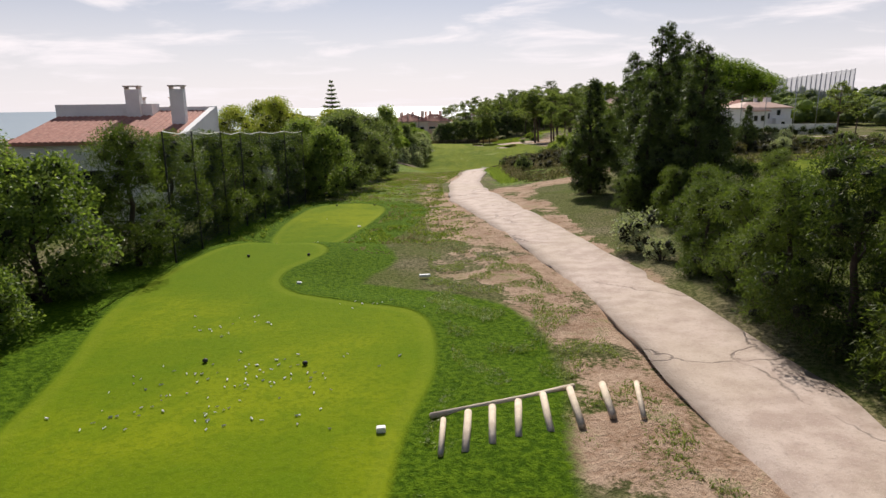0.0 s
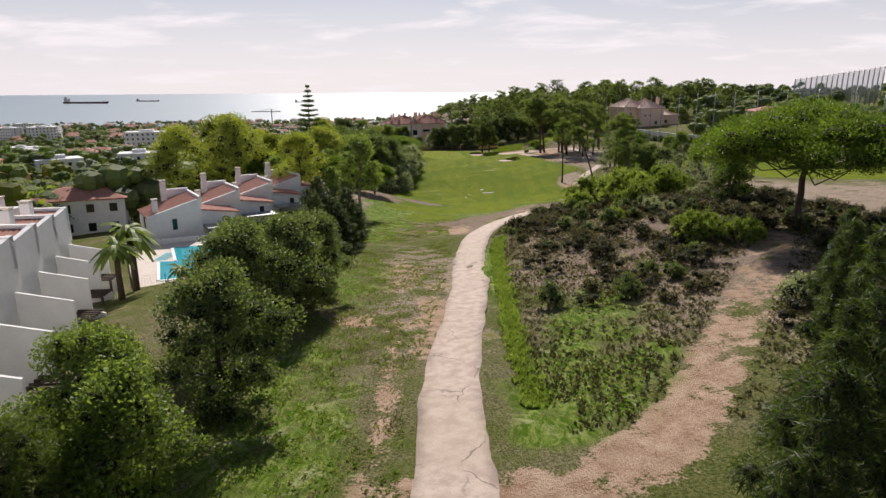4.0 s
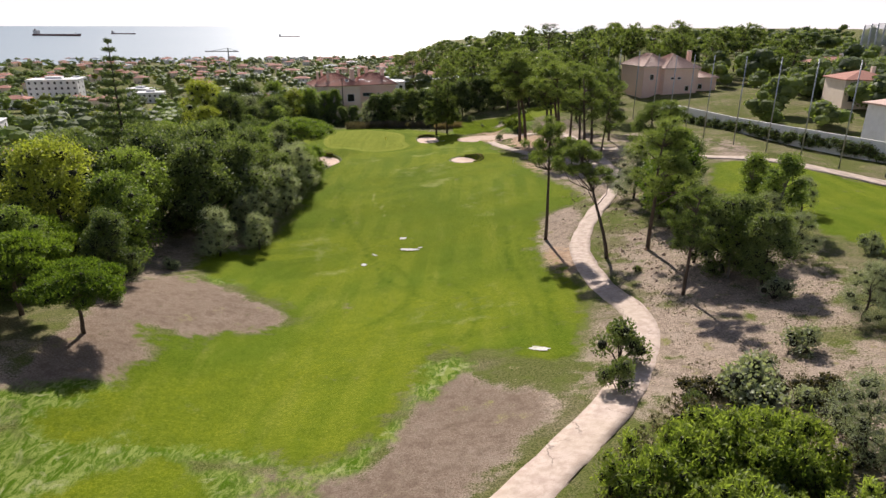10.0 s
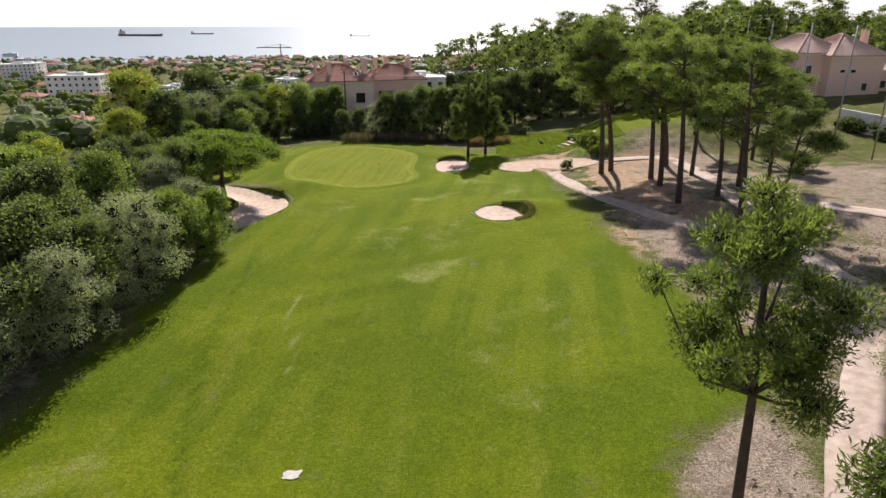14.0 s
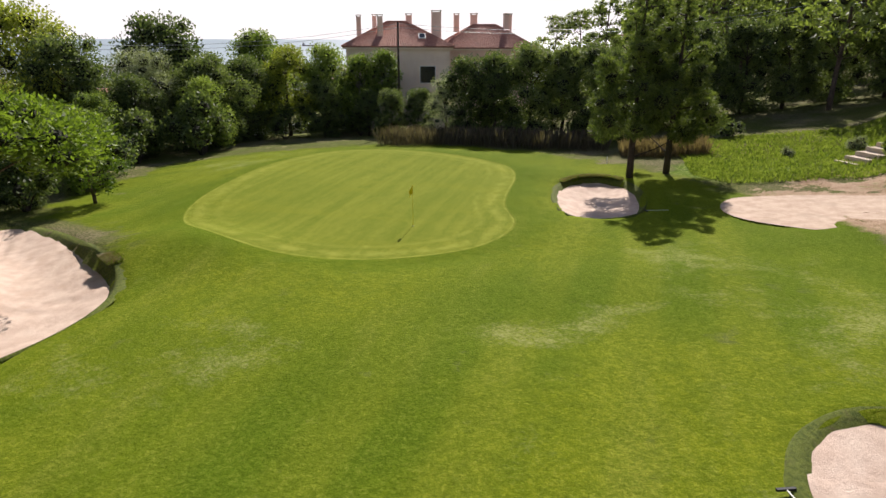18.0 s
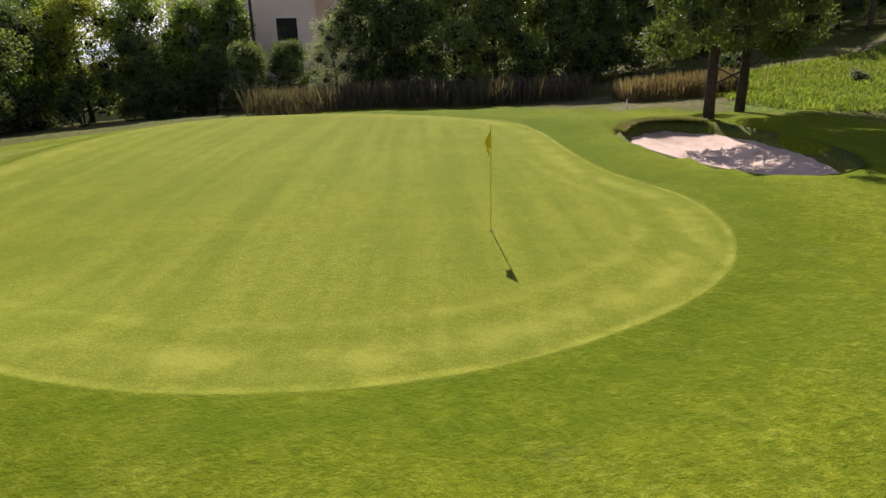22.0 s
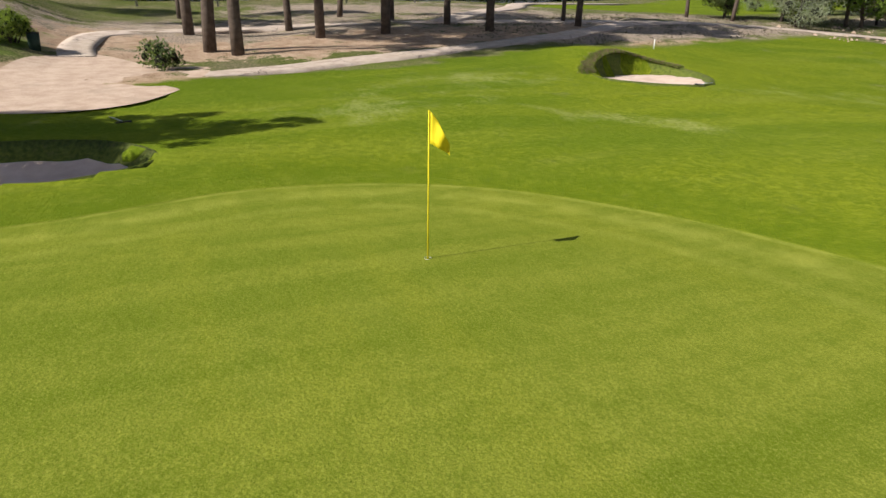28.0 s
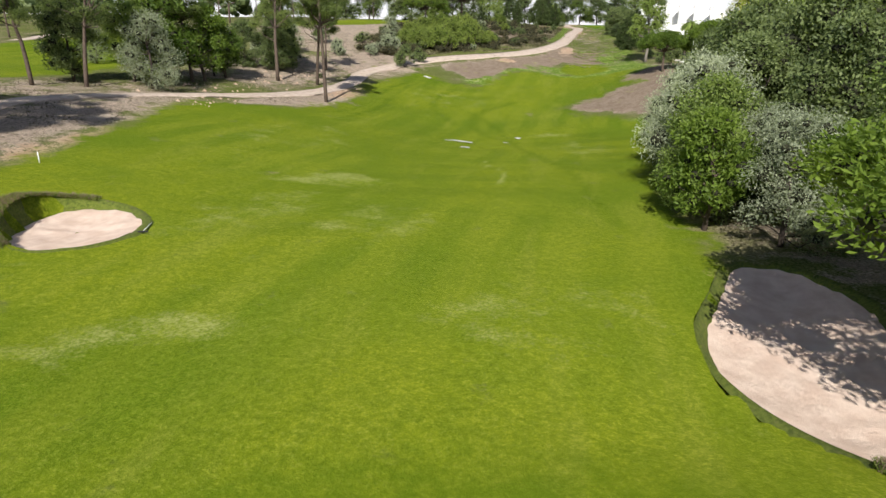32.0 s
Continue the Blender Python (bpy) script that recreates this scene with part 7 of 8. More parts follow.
r = np.random.RandomState(31)


def scatter(n, fx, hy, avoid=()):
    out = []
    while len(out) < n:
        y = r.uniform(*hy)
        x = fx(y)
        if x is None:
            continue
        h = r.uniform(5.5, 11)
        out.append((x, y, h, h * r.uniform(0.42, 0.62)))
    return out


def left_x(y):
    x = -y * r.uniform(-0.05, 0.9) - r.uniform(0, 60)
    return x if x < -56 or y > 300 else None


for k, (mat, n) in enumerate((("dark", 900), ("broad", 540), ("olive", 160), ("autumn", 110))):
    woodland("town_trees", scatter(n, left_x, (115, 1380)), 40 + k, mat, ("dark evergreen", "green broadleaf", "grey-green", "yellowing")[k] + " trees among the houses of the town", 1.3, 55, 1.0)
for k, (mat, n) in enumerate((("dark", 150), ("pine", 170))):
    woodland("ridge_trees", scatter(n, lambda y: r.uniform(18, 330) if y > 300 else r.uniform(100, 260), (180, 520)), 50 + k, mat, ("dark evergreen", "pine")[k] + " trees on the ridge", 0.95, 130, 1.0)
woodland("ridge_trees", scatter(90, lambda y: r.uniform(108, 240), (-30, 180)), 56, "dark", "dark evergreen trees beyond the neighbouring hole", 0.9, 130, 1.0)
woodland("wood_edge", [(x, y, h, h * 0.55) for x, y, h in [(-56 - r.uniform(0, 30), r.uniform(118, 300), r.uniform(6, 11)) for _ in range(70)]], 57, "dark", "dark evergreen trees on the slope", 0.55, 260, 1.0)
woodland("wood_edge", [(x, y, h, h * 0.55) for x, y, h in [(-54 - r.uniform(0, 30), r.uniform(118, 300), r.uniform(6, 10)) for _ in range(45)]], 58, "broad", "green broadleaf trees on the slope", 0.55, 260, 1.0)
woodland("wood_edge", [(x, y, h, h * 0.55) for x, y, h in [(r.uniform(-45, 60), r.uniform(288, 420), r.uniform(6, 10)) for _ in range(90)] if not (-30 < x < 6 and y < 312)], 59, "dark", "dark evergreen trees behind the villa", 0.7, 200, 1.0)
woodland("wood_edge", [(x, y, h, h * 0.55) for x, y, h in [(-24 - r.uniform(0, 40), r.uniform(-20, 36), r.uniform(5, 8)) for _ in range(26)]], 60, "dark", "dark garden trees below the tees", 0.4, 420, 1.0)

woodland("ridge_trees", scatter(150, lambda y: r.uniform(-90, 260), (420, 900)), 63, "dark", "dark evergreen trees on the far slope", 1.2, 80, 1.0)


def behind_wall(y):
    x = r.uniform(70, 150)
    return x if x > 70 + np.interp(y, [184, 205, 222, 246], [12, 7, 4, 0]) and not (60 < x < 92 and 246 < y < 292) and not (74 < x < 108 and 176 < y < 214) and not (92 < x < 118 and 218 < y < 252) else None


woodland("garden_trees", scatter(60, behind_wall, (196, 300)), 61, "pine", "pines and garden trees behind the white wall", 0.7, 260, 1.0)
woodland("garden_trees", scatter(40, behind_wall, (190, 290)), 62, "broad", "green garden trees behind the white wall", 0.6, 260, 1.0)

# ---- ships ----
def ship(x, y, z, L, turn):
    s = thing("cargo_ship", "long cargo ship at anchor on the hazy sea", "ship", (x, y, z), turn, "ships at anchor")
    w = L * 0.07
    mesh_ob("hull", [(-L / 2, -w, 0), (L * 0.42, -w, 0), (L / 2, 0, 0), (L * 0.42, w, 0), (-L / 2, w, 0), (-L / 2, -w, L * 0.045), (L * 0.44, -w, L * 0.045), (L * 0.52, 0, L * 0.055), (L * 0.44, w, L * 0.045), (-L / 2, w, L * 0.045)], [(0, 1, 6, 5), (1, 2, 7, 6), (2, 3, 8, 7), (3, 4, 9, 8), (4, 0, 5, 9), (5, 6, 7, 8, 9)], M["rust"], s)
    part("bridge", boxes((-L * 0.48, -w * 0.9, L * 0.045, -L * 0.40, w * 0.9, L * 0.12)), M["metal_grey"], s)
    part("funnel", boxes((-L * 0.475, -w * 0.25, L * 0.12, -L * 0.45, w * 0.25, L * 0.15)), M["rust"], s)
    part("mast", boxes((L * 0.40, -0.6, L * 0.045, L * 0.405, 0.6, L * 0.085)), M["metal_dark"], s)


def sea_z(x, y):
    return -46 + 40 * (max(math.hypot(x, y) - 2200, 0) / 2580) ** 2


for x, y, L, turn in ((-1610, 3000, 195, 2), (-1462, 3300, 110, 3), (-640, 3150, 95, 2)):
    ship(x, y, sea_z(x, y) - 0.5, L, turn)
cr = thing("tower_crane", "slim tower crane over the town by the shore", "crane", (-185, 731, -38))
for a, b, rr in (((0, 0, 0), (0, 0, 39), 0.7), ((-22, 0, 36), (10, 0, 36), 0.45), ((0, 0, 39), (-16, 0, 36.3), 0.15), ((0, 0, 39), (9, 0, 36.3), 0.15)):
    v, f = tube([a, b], [rr, rr], 4)
    mesh_ob("mast" if a == (0, 0, 0) else "jib" if a[0] < 0 else "stay", v, f, M["metal_grey"], cr)

# ---- the flag and what lies about the course ----
def rod(name, pts, radii, mat, parent, n=8, label=""):
    v, f = tube(pts, radii, n)
    return mesh_ob(name, v, f, M[mat], parent, label, True)


z = Z(0, 230)
fl = thing("flagstick", "yellow flag on a thin yellow stick in the hole", "flag", (0, 230, z))
rod("stick", [(0, 0, -0.1), (0, 0, 2.1)], [0.011, 0.009], "yellow", fl)
cols, rows = 9, 7
vs = []
for i in range(cols):
    for j in range(rows):
        u, v = i / (cols - 1), j / (rows - 1)
        top, low = 2.09 - 0.44 * u ** 1.1, 1.66 - 0.16 * u
        vs.append((0.012 + 0.27 * u ** 0.85, 0.07 * math.sin(7 * u + 2.4 * v) * u, top + (low - top) * v))
fs = [(i * rows + j, i * rows + j + 1, (i + 1) * rows + j + 1, (i + 1) * rows + j) for i in range(cols - 1) for j in range(rows - 1)]
ob = mesh_ob("flag", vs, fs, M["yellow"], fl, "hanging yellow cloth", True)
md = ob.modifiers.new("thickness", "SOLIDIFY"); md.thickness = 0.004
ob.matrix_basis = pose(0, 0, 0, 0, 0, 244)
v, f = tube([(0, 0, -0.10), (0, 0, 0.006)], [0.054, 0.054], 16, False)
mesh_ob("cup_rim", v, f, M["white_paint"], fl, "white cup rim in the turf")

# log steps by the tee
lg = thing("log_steps", "row of weathered half-log steps set in the bank", "steps", kind="structure")
for k, (a, b) in enumerate((((-6.4, 10.6), (-6.45, 9.55)), ((-6.0, 10.85), (-6.1, 9.6)), ((-5.6, 11.05), (-5.7, 9.8)), ((-5.15, 11.25), (-5.3, 10.0)), ((-4.7, 11.5), (-4.8, 10.15)), ((-4.2, 11.7), (-4.3, 10.3)), ((-3.6, 11.85), (-3.75, 10.6)), ((-3.0, 11.85), (-3.3, 10.5)))):
    za, zb = Z(*a), Z(*b)
    rr = 0.062 if k not in (0, 7) else 0.045
    m = [a[i] * 0.5 + b[i] * 0.5 for i in (0, 1)]
    rod("log", [(*a, za + 0.06), (*b, zb + 0.06)], [rr, rr * 0.95], "log", lg, 9)
side = [(-6.6, 10.75), (-5.0, 11.45), (-4.1, 11.85)]
rod("side_log", [(*p, Z(*p) + 0.04) for p in side], [0.05] * 3, "log", lg)


def marker(x, y, mat, label, s=1.0):
    t = thing("tee_marker", label, "tee marker", (x, y, Z(x, y)), group="tee markers")
    bm = bmesh.new()
    bmesh.ops.create_uvsphere(bm, u_segments=12, v_segments=8, radius=0.055 * s)
    bmesh.ops.scale(bm, vec=(1, 1, 0.8), verts=bm.verts)
    bmesh.ops.translate(bm, vec=(0, 0, 0.045 * s), verts=bm.verts)
    part("ball", bm, M[mat], t, smooth=True)
    rod("spike", [(0, 0, -0.1), (0, 0, 0.02)], [0.01, 0.01], "metal_grey", t, 6)
    return t


for x, y in ((-13.0, 22.7), (-10.95, 22.8), (-12.25, 37.2), (-10.1, 37.2), (-11.05, 13.2), (-9.05, 13.0)):
    marker(x, y, "black", "small dark round tee marker on the mown tee")
for x, y, w, d, h, lab in ((-6.9, 20.7, 0.34, 0.12, 0.08, "low white distance block set in the grass"), (-7.35, 10.35, 0.14, 0.11, 0.09, "white stone tee plate on the tee edge"), (-10.2, 30.8, 0.16, 0.14, 0.06, "white tee plate on the far tee"), (-10.5, 19.2, 0.14, 0.10, 0.05, "white tee plate on the tee")):
    t = thing("distance_block", lab, "marker", (x, y, Z(x, y) - 0.01), 8)
    bm = boxes((-w / 2, -d / 2, 0, w / 2, d / 2, h))
    bmesh.ops.bevel(bm, geom=bm.edges[:], offset=0.012, segments=2, affect="EDGES")
    part("block", bm, M["white_paint"], t)
# broken tees and divots scattered on the tee
r = np.random.RandomState(77)
dv = thing("tee_litter", "scattered pale broken tees and sandy divots", "litter", kind="stuff")
pieces = []
for cx, cy, sx, sy, n in ((-10.3, 12.1, 1.5, 1.1, 58), (-11.3, 15.4, 0.7, 0.5, 16), (-10.6, 10.8, 1.4, 0.4, 26), (-9.0, 12.6, 0.6, 0.4, 18), (-8.0, 17, 1.2, 0.3, 10), (-10, 28, 1.2, 4, 8)):
    for _ in range(n):
        x, y = r.normal(cx, sx * 0.7), r.normal(cy, sy * 0.7)
        a, L = r.uniform(0, 3.14), r.uniform(0.012, 0.04)
        zz = 10.42 - 0.018 * (y - 15) + 0.02 if y < 26 else 9.72 + 0.02
        pieces.append(tube([(x - L * math.cos(a), y - L * math.sin(a), zz), (x + L * math.cos(a), y + L * math.sin(a), zz + r.uniform(0, 0.01))], [r.uniform(0.006, 0.016)] * 2, 5))
v, f = joined(pieces)
mesh_ob("scraps", v, f, M["white_paint"], dv)

# rake, stakes, bin, pole, steps on the bank
for x, y, a, lab in ((12.85, 212.2, -70, "bunker rake lying beside the sand"), (11.4, 234.2, 20, "bunker rake lying in the sand")):
    z = Z(x, y) + (0.05 if x != 11.4 else 0.35)
    t = thing("bunker_rake", lab, "rake", (x, y, z), a)
    rod("handle", [(0, 0, 0.03), (1.25, 0, 0.03)], [0.014, 0.014], "white_paint", t, 6, "pale wooden handle")
    part("head", boxes((-0.03, -0.2, 0, 0.03, 0.2, 0.05)), M["black"], t)
for x, y in ((9.4, 250.7), (-22.5, 216), (24.0, 205)):
    t = thing("stake", "short white course stake", "stake", (x, y, Z(x, y)))
    rod("post", [(0, 0, -0.1), (0, 0, 0.55)], [0.03, 0.028], "white_paint", t)
t = thing("litter_bin", "dark green litter bin at the path junction", "bin", (29.2, 238.4, Z(29.2, 238.4)))
rod("body", [(0, 0, 0), (0, 0, 0.85)], [0.24, 0.28], "net", t, 12)
rod("rim", [(0, 0, 0.83), (0, 0, 0.88)], [0.3, 0.3], "black", t, 12)
pw = thing("power_pole", "dark power pole with slack wires before the villa", "pole", (-14.5, 272.5, Z(-14.5, 272.5)))
rod("pole", [(0, 0, -0.3), (0, 0, 12.6)], [0.15, 0.11], "bark_dark", pw)
for k, dz in enumerate((12.4, 12.0)):
    rod("wire", [(0, 0, dz)] + [(44 * s, 10 * s, dz + 2.0 * s - 6 * s * (1 - s)) for s in np.linspace(0.1, 1, 8)], [0.02] * 9, "metal_grey", pw, 5)
    rod("wire", [(0, 0, dz)] + [(-34 * s, -26 * s, dz - 1.5 * s - 6 * s * (1 - s)) for s in np.linspace(0.1, 1, 8)], [0.02] * 9, "metal_grey", pw, 5)
st = thing("bank_steps", "timber-edged earth steps up the bank", "steps", kind="structure")
for k in range(8):
    x, y = 25.0 + 0.74 * k, 248.2 + 0.43 * k
    zz = Z(25, 248.2) + 0.12 + 0.27 * k
    m = pose(x, y, zz, 0, 0, 30)
    bm = bmesh.new(); box(bm, -0.15, -0.9, -0.5, 0.05, 0.9, 0.03, m)
    part("riser", bm, M["log"], st)
    bm = bmesh.new(); box(bm, 0.05, -0.9, -0.6, 1.2, 0.9, 0.0, m)
    part("tread", bm, M["path"], st)

# tall poles of the ball-stop net on the right
nb = []
for x, y in spline([(53, 256), (57.8, 234), (60.9, 214), (64.6, 198), (68.4, 184.6), (74.4, 172), (84, 154)], step=6.0):
    t = thing("net_pole", "tall slim steel pole of a ball-stop net", "pole", (x, y, float(land(np.array([x]), np.array([y]))[0])), group="net poles")
    rod("pole", [(0, 0, -0.3), (0, 0, 15)], [0.10, 0.075], "metal_grey", t)
for k in range(18):
    s = k / 17
    x, y = 163 + 51 * s, 329 + 14 * s
    zb = float(land(np.array([x]), np.array([y]))[0])
    t = thing("net_pole", "tall pale steel pole of a driving-range screen", "pole", (x, y, zb), group="driving range poles")
    rod("pole", [(0, 0, -0.3), (0, 0, 25 + 6 * s - zb)], [0.34, 0.26], "metal_grey", t)
scr = thing("range_screen", "pale netting of the driving-range screen", "net")
sv = []
for k in range(18):
    s = k / 17
    x, y = 163 + 51 * s, 329 + 14 * s
    sv += [(x, y, float(land(np.array([x]), np.array([y]))[0]) + 2), (x, y, 24.7 + 6 * s)]
mesh_ob("netting", sv, [(2 * k, 2 * k + 2, 2 * k + 3, 2 * k + 1) for k in range(17)], M["pale_net"], scr)
gw = thing("garden_wall", "long white garden wall grown over with ivy", "wall", kind="structure")
for a, b in (((64, 246), (69.5, 222)), ((69.5, 222), (73, 205)), ((73, 205), (79, 184)), ((79, 184), (92, 158))):
    a, b = np.array(a, float), np.array(b, float)
    za, zb = (float(land(np.array([p[0]]), np.array([p[1]]))[0]) for p in (a, b))
    d = (b - a) / np.linalg.norm(b - a); nn = np.array([-d[1], d[0]]) * 0.15
    prism("wall", [tuple(a - nn), tuple(b - nn), tuple(b + nn), tuple(a + nn)], min(za, zb) - 2, [za + 2.6, zb + 2.6, zb + 2.6, za + 2.6], M["white_wall"], gw)
iv = thing("wall_ivy", "dark ivy hanging over the garden wall", "ivy", kind="stuff")
ri = np.random.RandomState(19)
ic = []
for a, b in (((64, 246), (69.5, 222)), ((69.5, 222), (73, 205)), ((73, 205), (79, 184)), ((79, 184), (92, 158))):
    for k in range(80):
        s = ri.uniform(0, 1)
        x, y = a[0] + (b[0] - a[0]) * s, a[1] + (b[1] - a[1]) * s
        zz = float(land(np.array([x]), np.array([y]))[0])
        ic.append((x - 0.5, y - 0.2, zz + ri.uniform(0.1, 1.7), ri.uniform(0.5, 1.2), ri.uniform(0.5, 1.2), ri.uniform(0.4, 0.9)))
leaf_part("foliage", [leaves(ic, 22000, 0.26, 0.16, 19, 0.5, 0.2, 0.3), cores(ic, 19, 0.5)], M["dark"], iv, inner=24 * len(ic))
strip("service_path", spline([(38.4, 213), (46, 206), (53, 198.5), (59, 194.6), (63.4, 190.4), (66.8, 181), (70.5, 170), (77, 154), (84, 134)], step=1.5), 1.1, 0.12, M["path"], "pale path along the neighbouring hole")
strip("upper_path", spline([(28.5, 236.6), (33, 236.8), (37.4, 235.4), (39, 228), (38.6, 212), (38.4, 200), (38.0, 192)], step=1.0), 0.9, 0.08, M["path"], "pale path past the upper tee")
strip("ditch_stones", DITCH[8:24], 0.18, 0.03, M["white_wall"], "pale stones in the ditch beside the path", 0.08, 4)
# sandy repair patches and pale stones on the turf
r = np.random.RandomState(41)
for cx, cy, rx, ry, a in ((6.8, 170.9, 1.5, 0.42, -8), (8.2, 171.3, 0.4, 0.2, 0), (5.9, 174.9, 0.6, 0.32, 10), (1.6, 166.2, 0.35, 0.5, 20), (17.6, 138.1, 0.9, 0.42, -30), (2.6, 169.5, 0.5, 0.16, -30)):
    q = []
    for k in range(22):
        u = 6.283 * k / 22
        e = r.uniform(0.6, 1.15)
        px, py = rx * e * math.cos(u), ry * e * math.sin(u)
        q.append((cx + px * math.cos(radians(a)) - py * math.sin(radians(a)), cy + px * math.sin(radians(a)) + py * math.cos(radians(a))))
    patch("sand_patch", np.array(q), 0.075, M["pale_sand"], "pale sand filling worn turf on the fairway", "sand patch", None, "structure", 2)
rw = thing("road_wall", "low pale wall along the road behind the trees", "wall", kind="structure")
for a, b in (((-40, 268), (-31, 275)), ((-31, 275), (-22, 281.5)), ((-22, 281.5), (-13, 284))):
    a, b = np.array(a, float), np.array(b, float)
    za, zb = Z(*a), Z(*b)
    d = (b - a) / np.linalg.norm(b - a); nn = np.array([-d[1], d[0]]) * 0.12
    prism("wall", [tuple(a - nn), tuple(b - nn), tuple(b + nn), tuple(a + nn)], min(za, zb) - 1, [za + 1.1, zb + 1.1, zb + 1.1, za + 1.1], M["white_wall"], rw)
# pale stones and twigs on the dry ground under the pines
r = np.random.RandomState(53)
stn = thing("stones", "pale stones scattered on the dry ground", "stone", kind="stuff")
pieces = []
for _ in range(260):
    x, y = r.uniform(27.6, 37), r.uniform(140, 182)
    if np.min(np.hypot(*(PATH_LINE - (x, y)).T)) < 1.5:
        continue
    q = 0.05 + 0.16 * r.uniform(0, 1) ** 3
    zz = Z(x, y)
    pieces.append(tube([(x - q, y, zz - 0.02), (x, y + q * 0.4, zz + q * 0.45), (x + q, y + q * 0.2, zz - 0.02)], [q * 0.35, q * 0.75, q * 0.3], 6))
v, f = joined(pieces)
mesh_ob("stone_mass", v, f, M["gravel"], stn)
for x, y, a, L in ((31.2, 152.2, 20, 1.3), (30.2, 149.0, 100, 0.9), (33.6, 161, 60, 1.1)):
    t = thing("fallen_branch", "bare grey branch lying on the dry ground", "branch", (x, y, Z(x, y) + 0.05), a)
    rod("wood", [(0, 0, 0), (L * 0.5, 0.06, 0.04), (L, 0, 0.02)], [0.05, 0.04, 0.02], "bark_grey", t, 6)


# ---- tufts of grass, straw and weeds ----
def tufts(name, label, n, spot, height, mat, seed, blades=3, lean=0.45, width=0.05):
    """Small upright tufts where spot(x, y, random) allows them."""
    r = np.random.RandomState(seed)
    p = spot(r, n)
    m = len(p)
    z = terrain(p[:, 0], p[:, 1])
    sets = []
    for _ in range(blades):
        h = height * r.uniform(0.4, 1.25, m)
        a = r.uniform(0, 6.28, m)
        off = np.column_stack([np.cos(a), np.sin(a)]) * (h * lean * r.uniform(0.2, 1.2, m))[:, None]
        b = np.column_stack([p + off * 0.15 + r.normal(0, 0.05, (m, 2)), z - 0.02])
        t = np.column_stack([p + off, z + h])
        s = np.column_stack([-np.sin(a), np.cos(a), np.zeros(m)]) * (width * r.uniform(0.6, 1.5, m))[:, None]
        mid = b * 0.55 + t * 0.45 + (0, 0, 0.02)
        v = np.stack([b, mid + s, t, mid - s], 1).reshape(-1, 3)
        sets.append((v, np.arange(4 * m).reshape(-1, 4)))
    t = thing(name, label, "grass", kind="stuff")
    leaf_part("tufts", sets, M[mat], t)


def keep_off(p, lines, gap):
    ok = np.ones(len(p), bool)
    for line, g in zip(lines, gap):
        ok &= to_line(p[:, 0], p[:, 1], line) > g
    for line in (GREEN, TEE_BIG, TEE_FAR, *BUNKERS.values()):
        ok &= to_line(p[:, 0], p[:, 1], line, True) < -0.3
    ok &= to_line(p[:, 0], p[:, 1], FAIR, True) < -1.2
    return p[ok]


def field(x0, x1, y0, y1, scale, cut, seed):
    def spot(r, n):
        p = np.column_stack([r.uniform(x0, x1, n), r.uniform(y0, y1, n)])
        p = p[bumps(p[:, 0], p[:, 1], scale, seed) > cut]
        return keep_off(p, (PATH_LINE, FORK), (1.75, 1.3))
    return spot


def dune(r, n):
    p = field(-0.5, 32, 47, 128, 5.0, -0.5, 61)(r, n)
    return p[p[:, 0] > np.maximum(-0.5, (p[:, 1] - 98) * 0.78)]


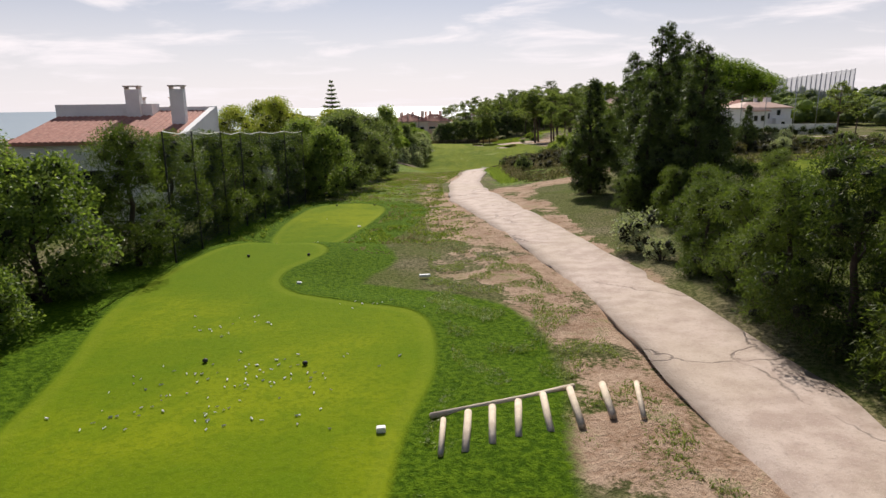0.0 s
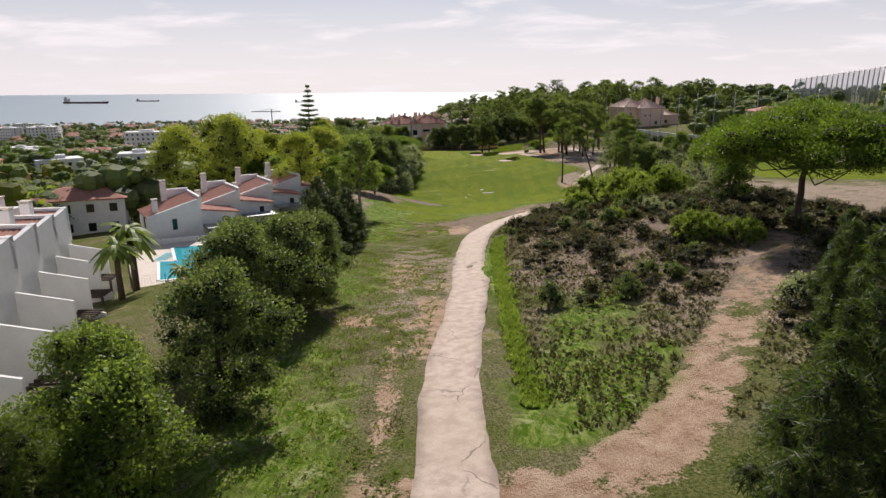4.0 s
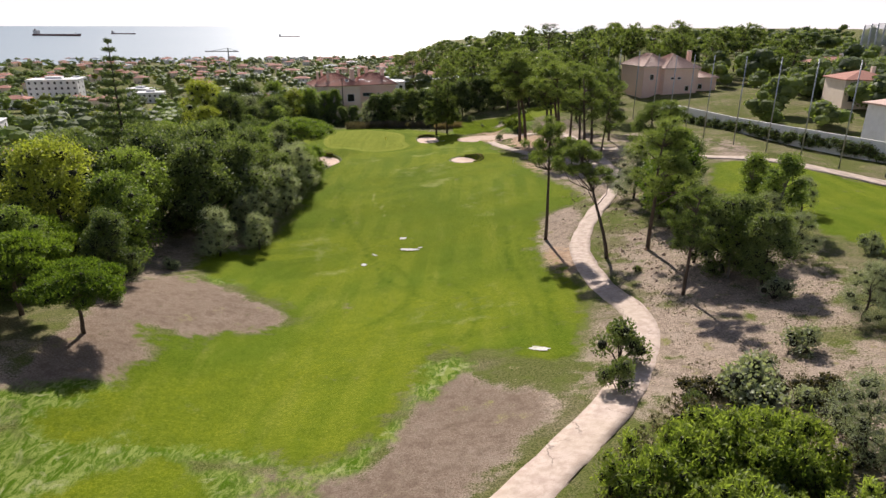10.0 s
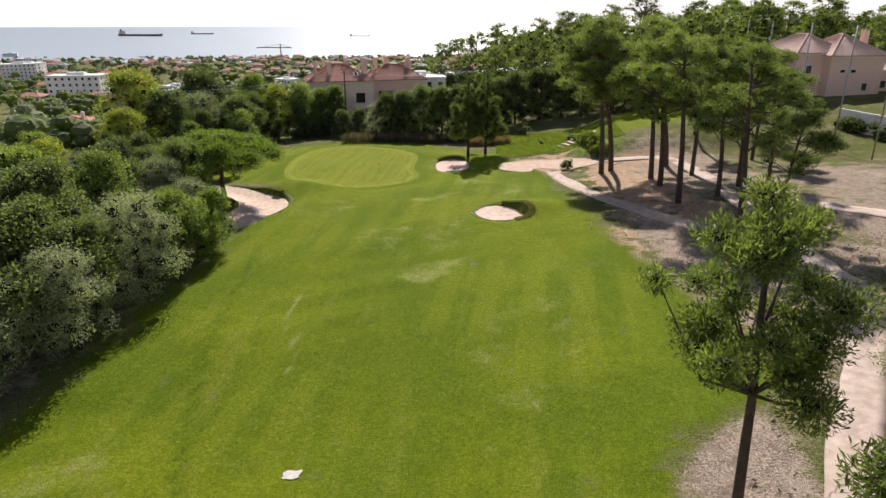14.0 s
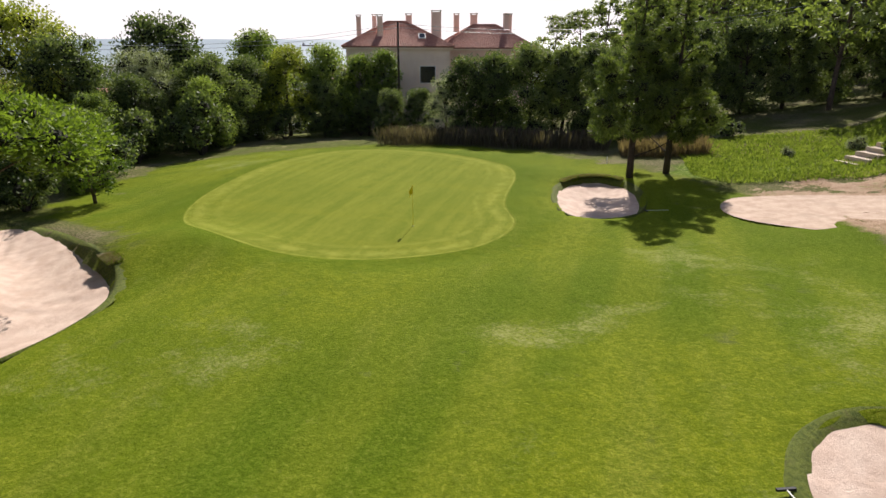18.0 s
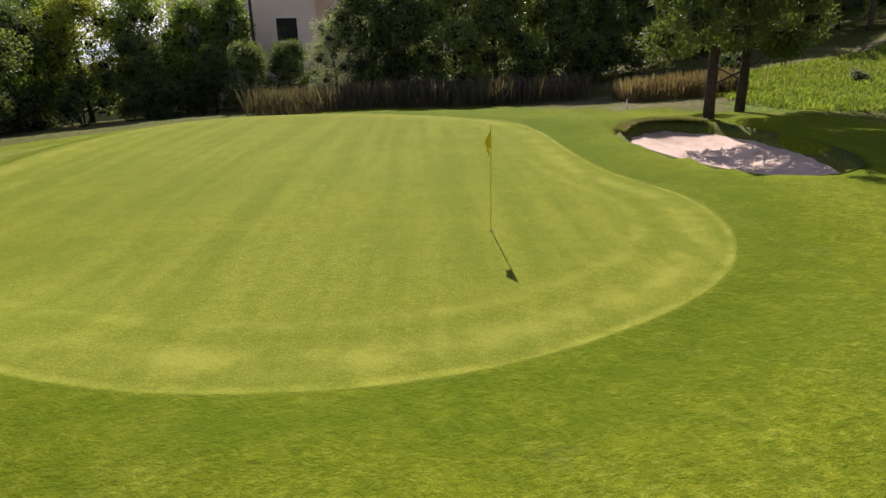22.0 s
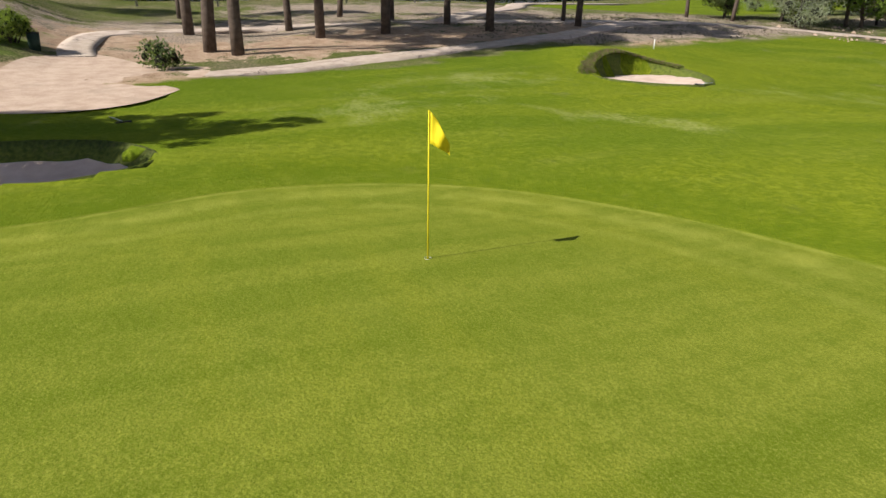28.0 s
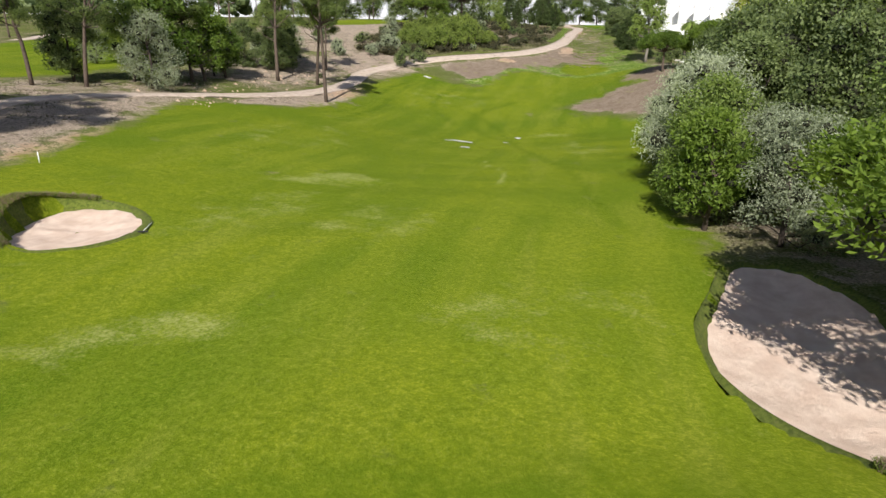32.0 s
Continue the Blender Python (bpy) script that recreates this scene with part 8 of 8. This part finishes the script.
tufts("dry_grass", "pale dry grass and stalks on the dune", 20000, dune, 0.15, "straw", 101, 3, 1.2, 0.025)
tufts("heath_tufts", "low brown heath tufts on the dune", 26000, dune, 0.15, "scrub", 102, 4, 1.5, 0.05)
tufts("rough_grass", "patchy green rough grass", 30000, field(-15, -3.5, 26, 112, 4.0, -0.1, 62), 0.09, "blades", 103, 3, 1.1, 0.025)
tufts("dry_grass", "patchy dry grass beside the path", 13000, field(-13, -3, 24, 118, 5.0, 0.0, 63), 0.09, "straw", 104, 3, 1.1, 0.025)
tufts("rough_grass", "grass between the steps and the path", 26000, field(-6.8, -1.8, 5, 30, 2.2, 0.05, 64), 0.045, "blades", 105, 3, 1.2, 0.008)
tufts("dry_grass", "dry ground cover under the pines", 9000, field(26, 46, 118, 214, 6.0, -0.2, 65), 0.10, "straw", 106, 3, 1.0, 0.04)


def ditch_side(r, n):
    k = r.randint(0, len(DITCH), n)
    return keep_off(DITCH[k] + r.normal(0, 0.24, (n, 2)), (PATH_LINE,), (1.3,))


tufts("ditch_weeds", "tall bright weeds along the ditch", 6000, ditch_side, 0.26, "broad", 109, 4, 0.7, 0.04)


def lip_side(r, n):
    out = []
    for k, line in BUNKERS.items():
        lx, ly, _ = LIPS[k]
        q = line[np.hypot(line[:, 0] - lx, line[:, 1] - ly) < (4.0 if k == "right" else 3.2)]
        c = line.mean(0)
        p = q[r.randint(0, len(q), n // 3)]
        d = (p - c) / np.linalg.norm(p - c, axis=1)[:, None]
        out.append(p + d * r.uniform(-0.15, 0.45 if k == "right" else 0.3, n // 3)[:, None] + r.normal(0, 0.10, (n // 3, 2)))
    return np.concatenate(out)


tufts("lip_grass", "shaggy uncut grass on the bunker lips", 9000, lip_side, 0.12, "blades", 110, 3, 1.2, 0.012)
tufts("lip_straw", "dry brown grass on the bunker lips", 5000, lip_side, 0.14, "reed", 112, 3, 1.2, 0.012)


def bank(r, n):
    p = np.column_stack([r.uniform(15, 34, n), r.uniform(242, 262, n)])
    return keep_off(p[(p[:, 1] > 243 + 0.1 * (p[:, 0] - 15))], (PATH_LINE,), (1.0,))


tufts("bank_grass", "long bright grass on the bank", 16000, bank, 0.24, "blades", 111, 3, 0.8, 0.03)
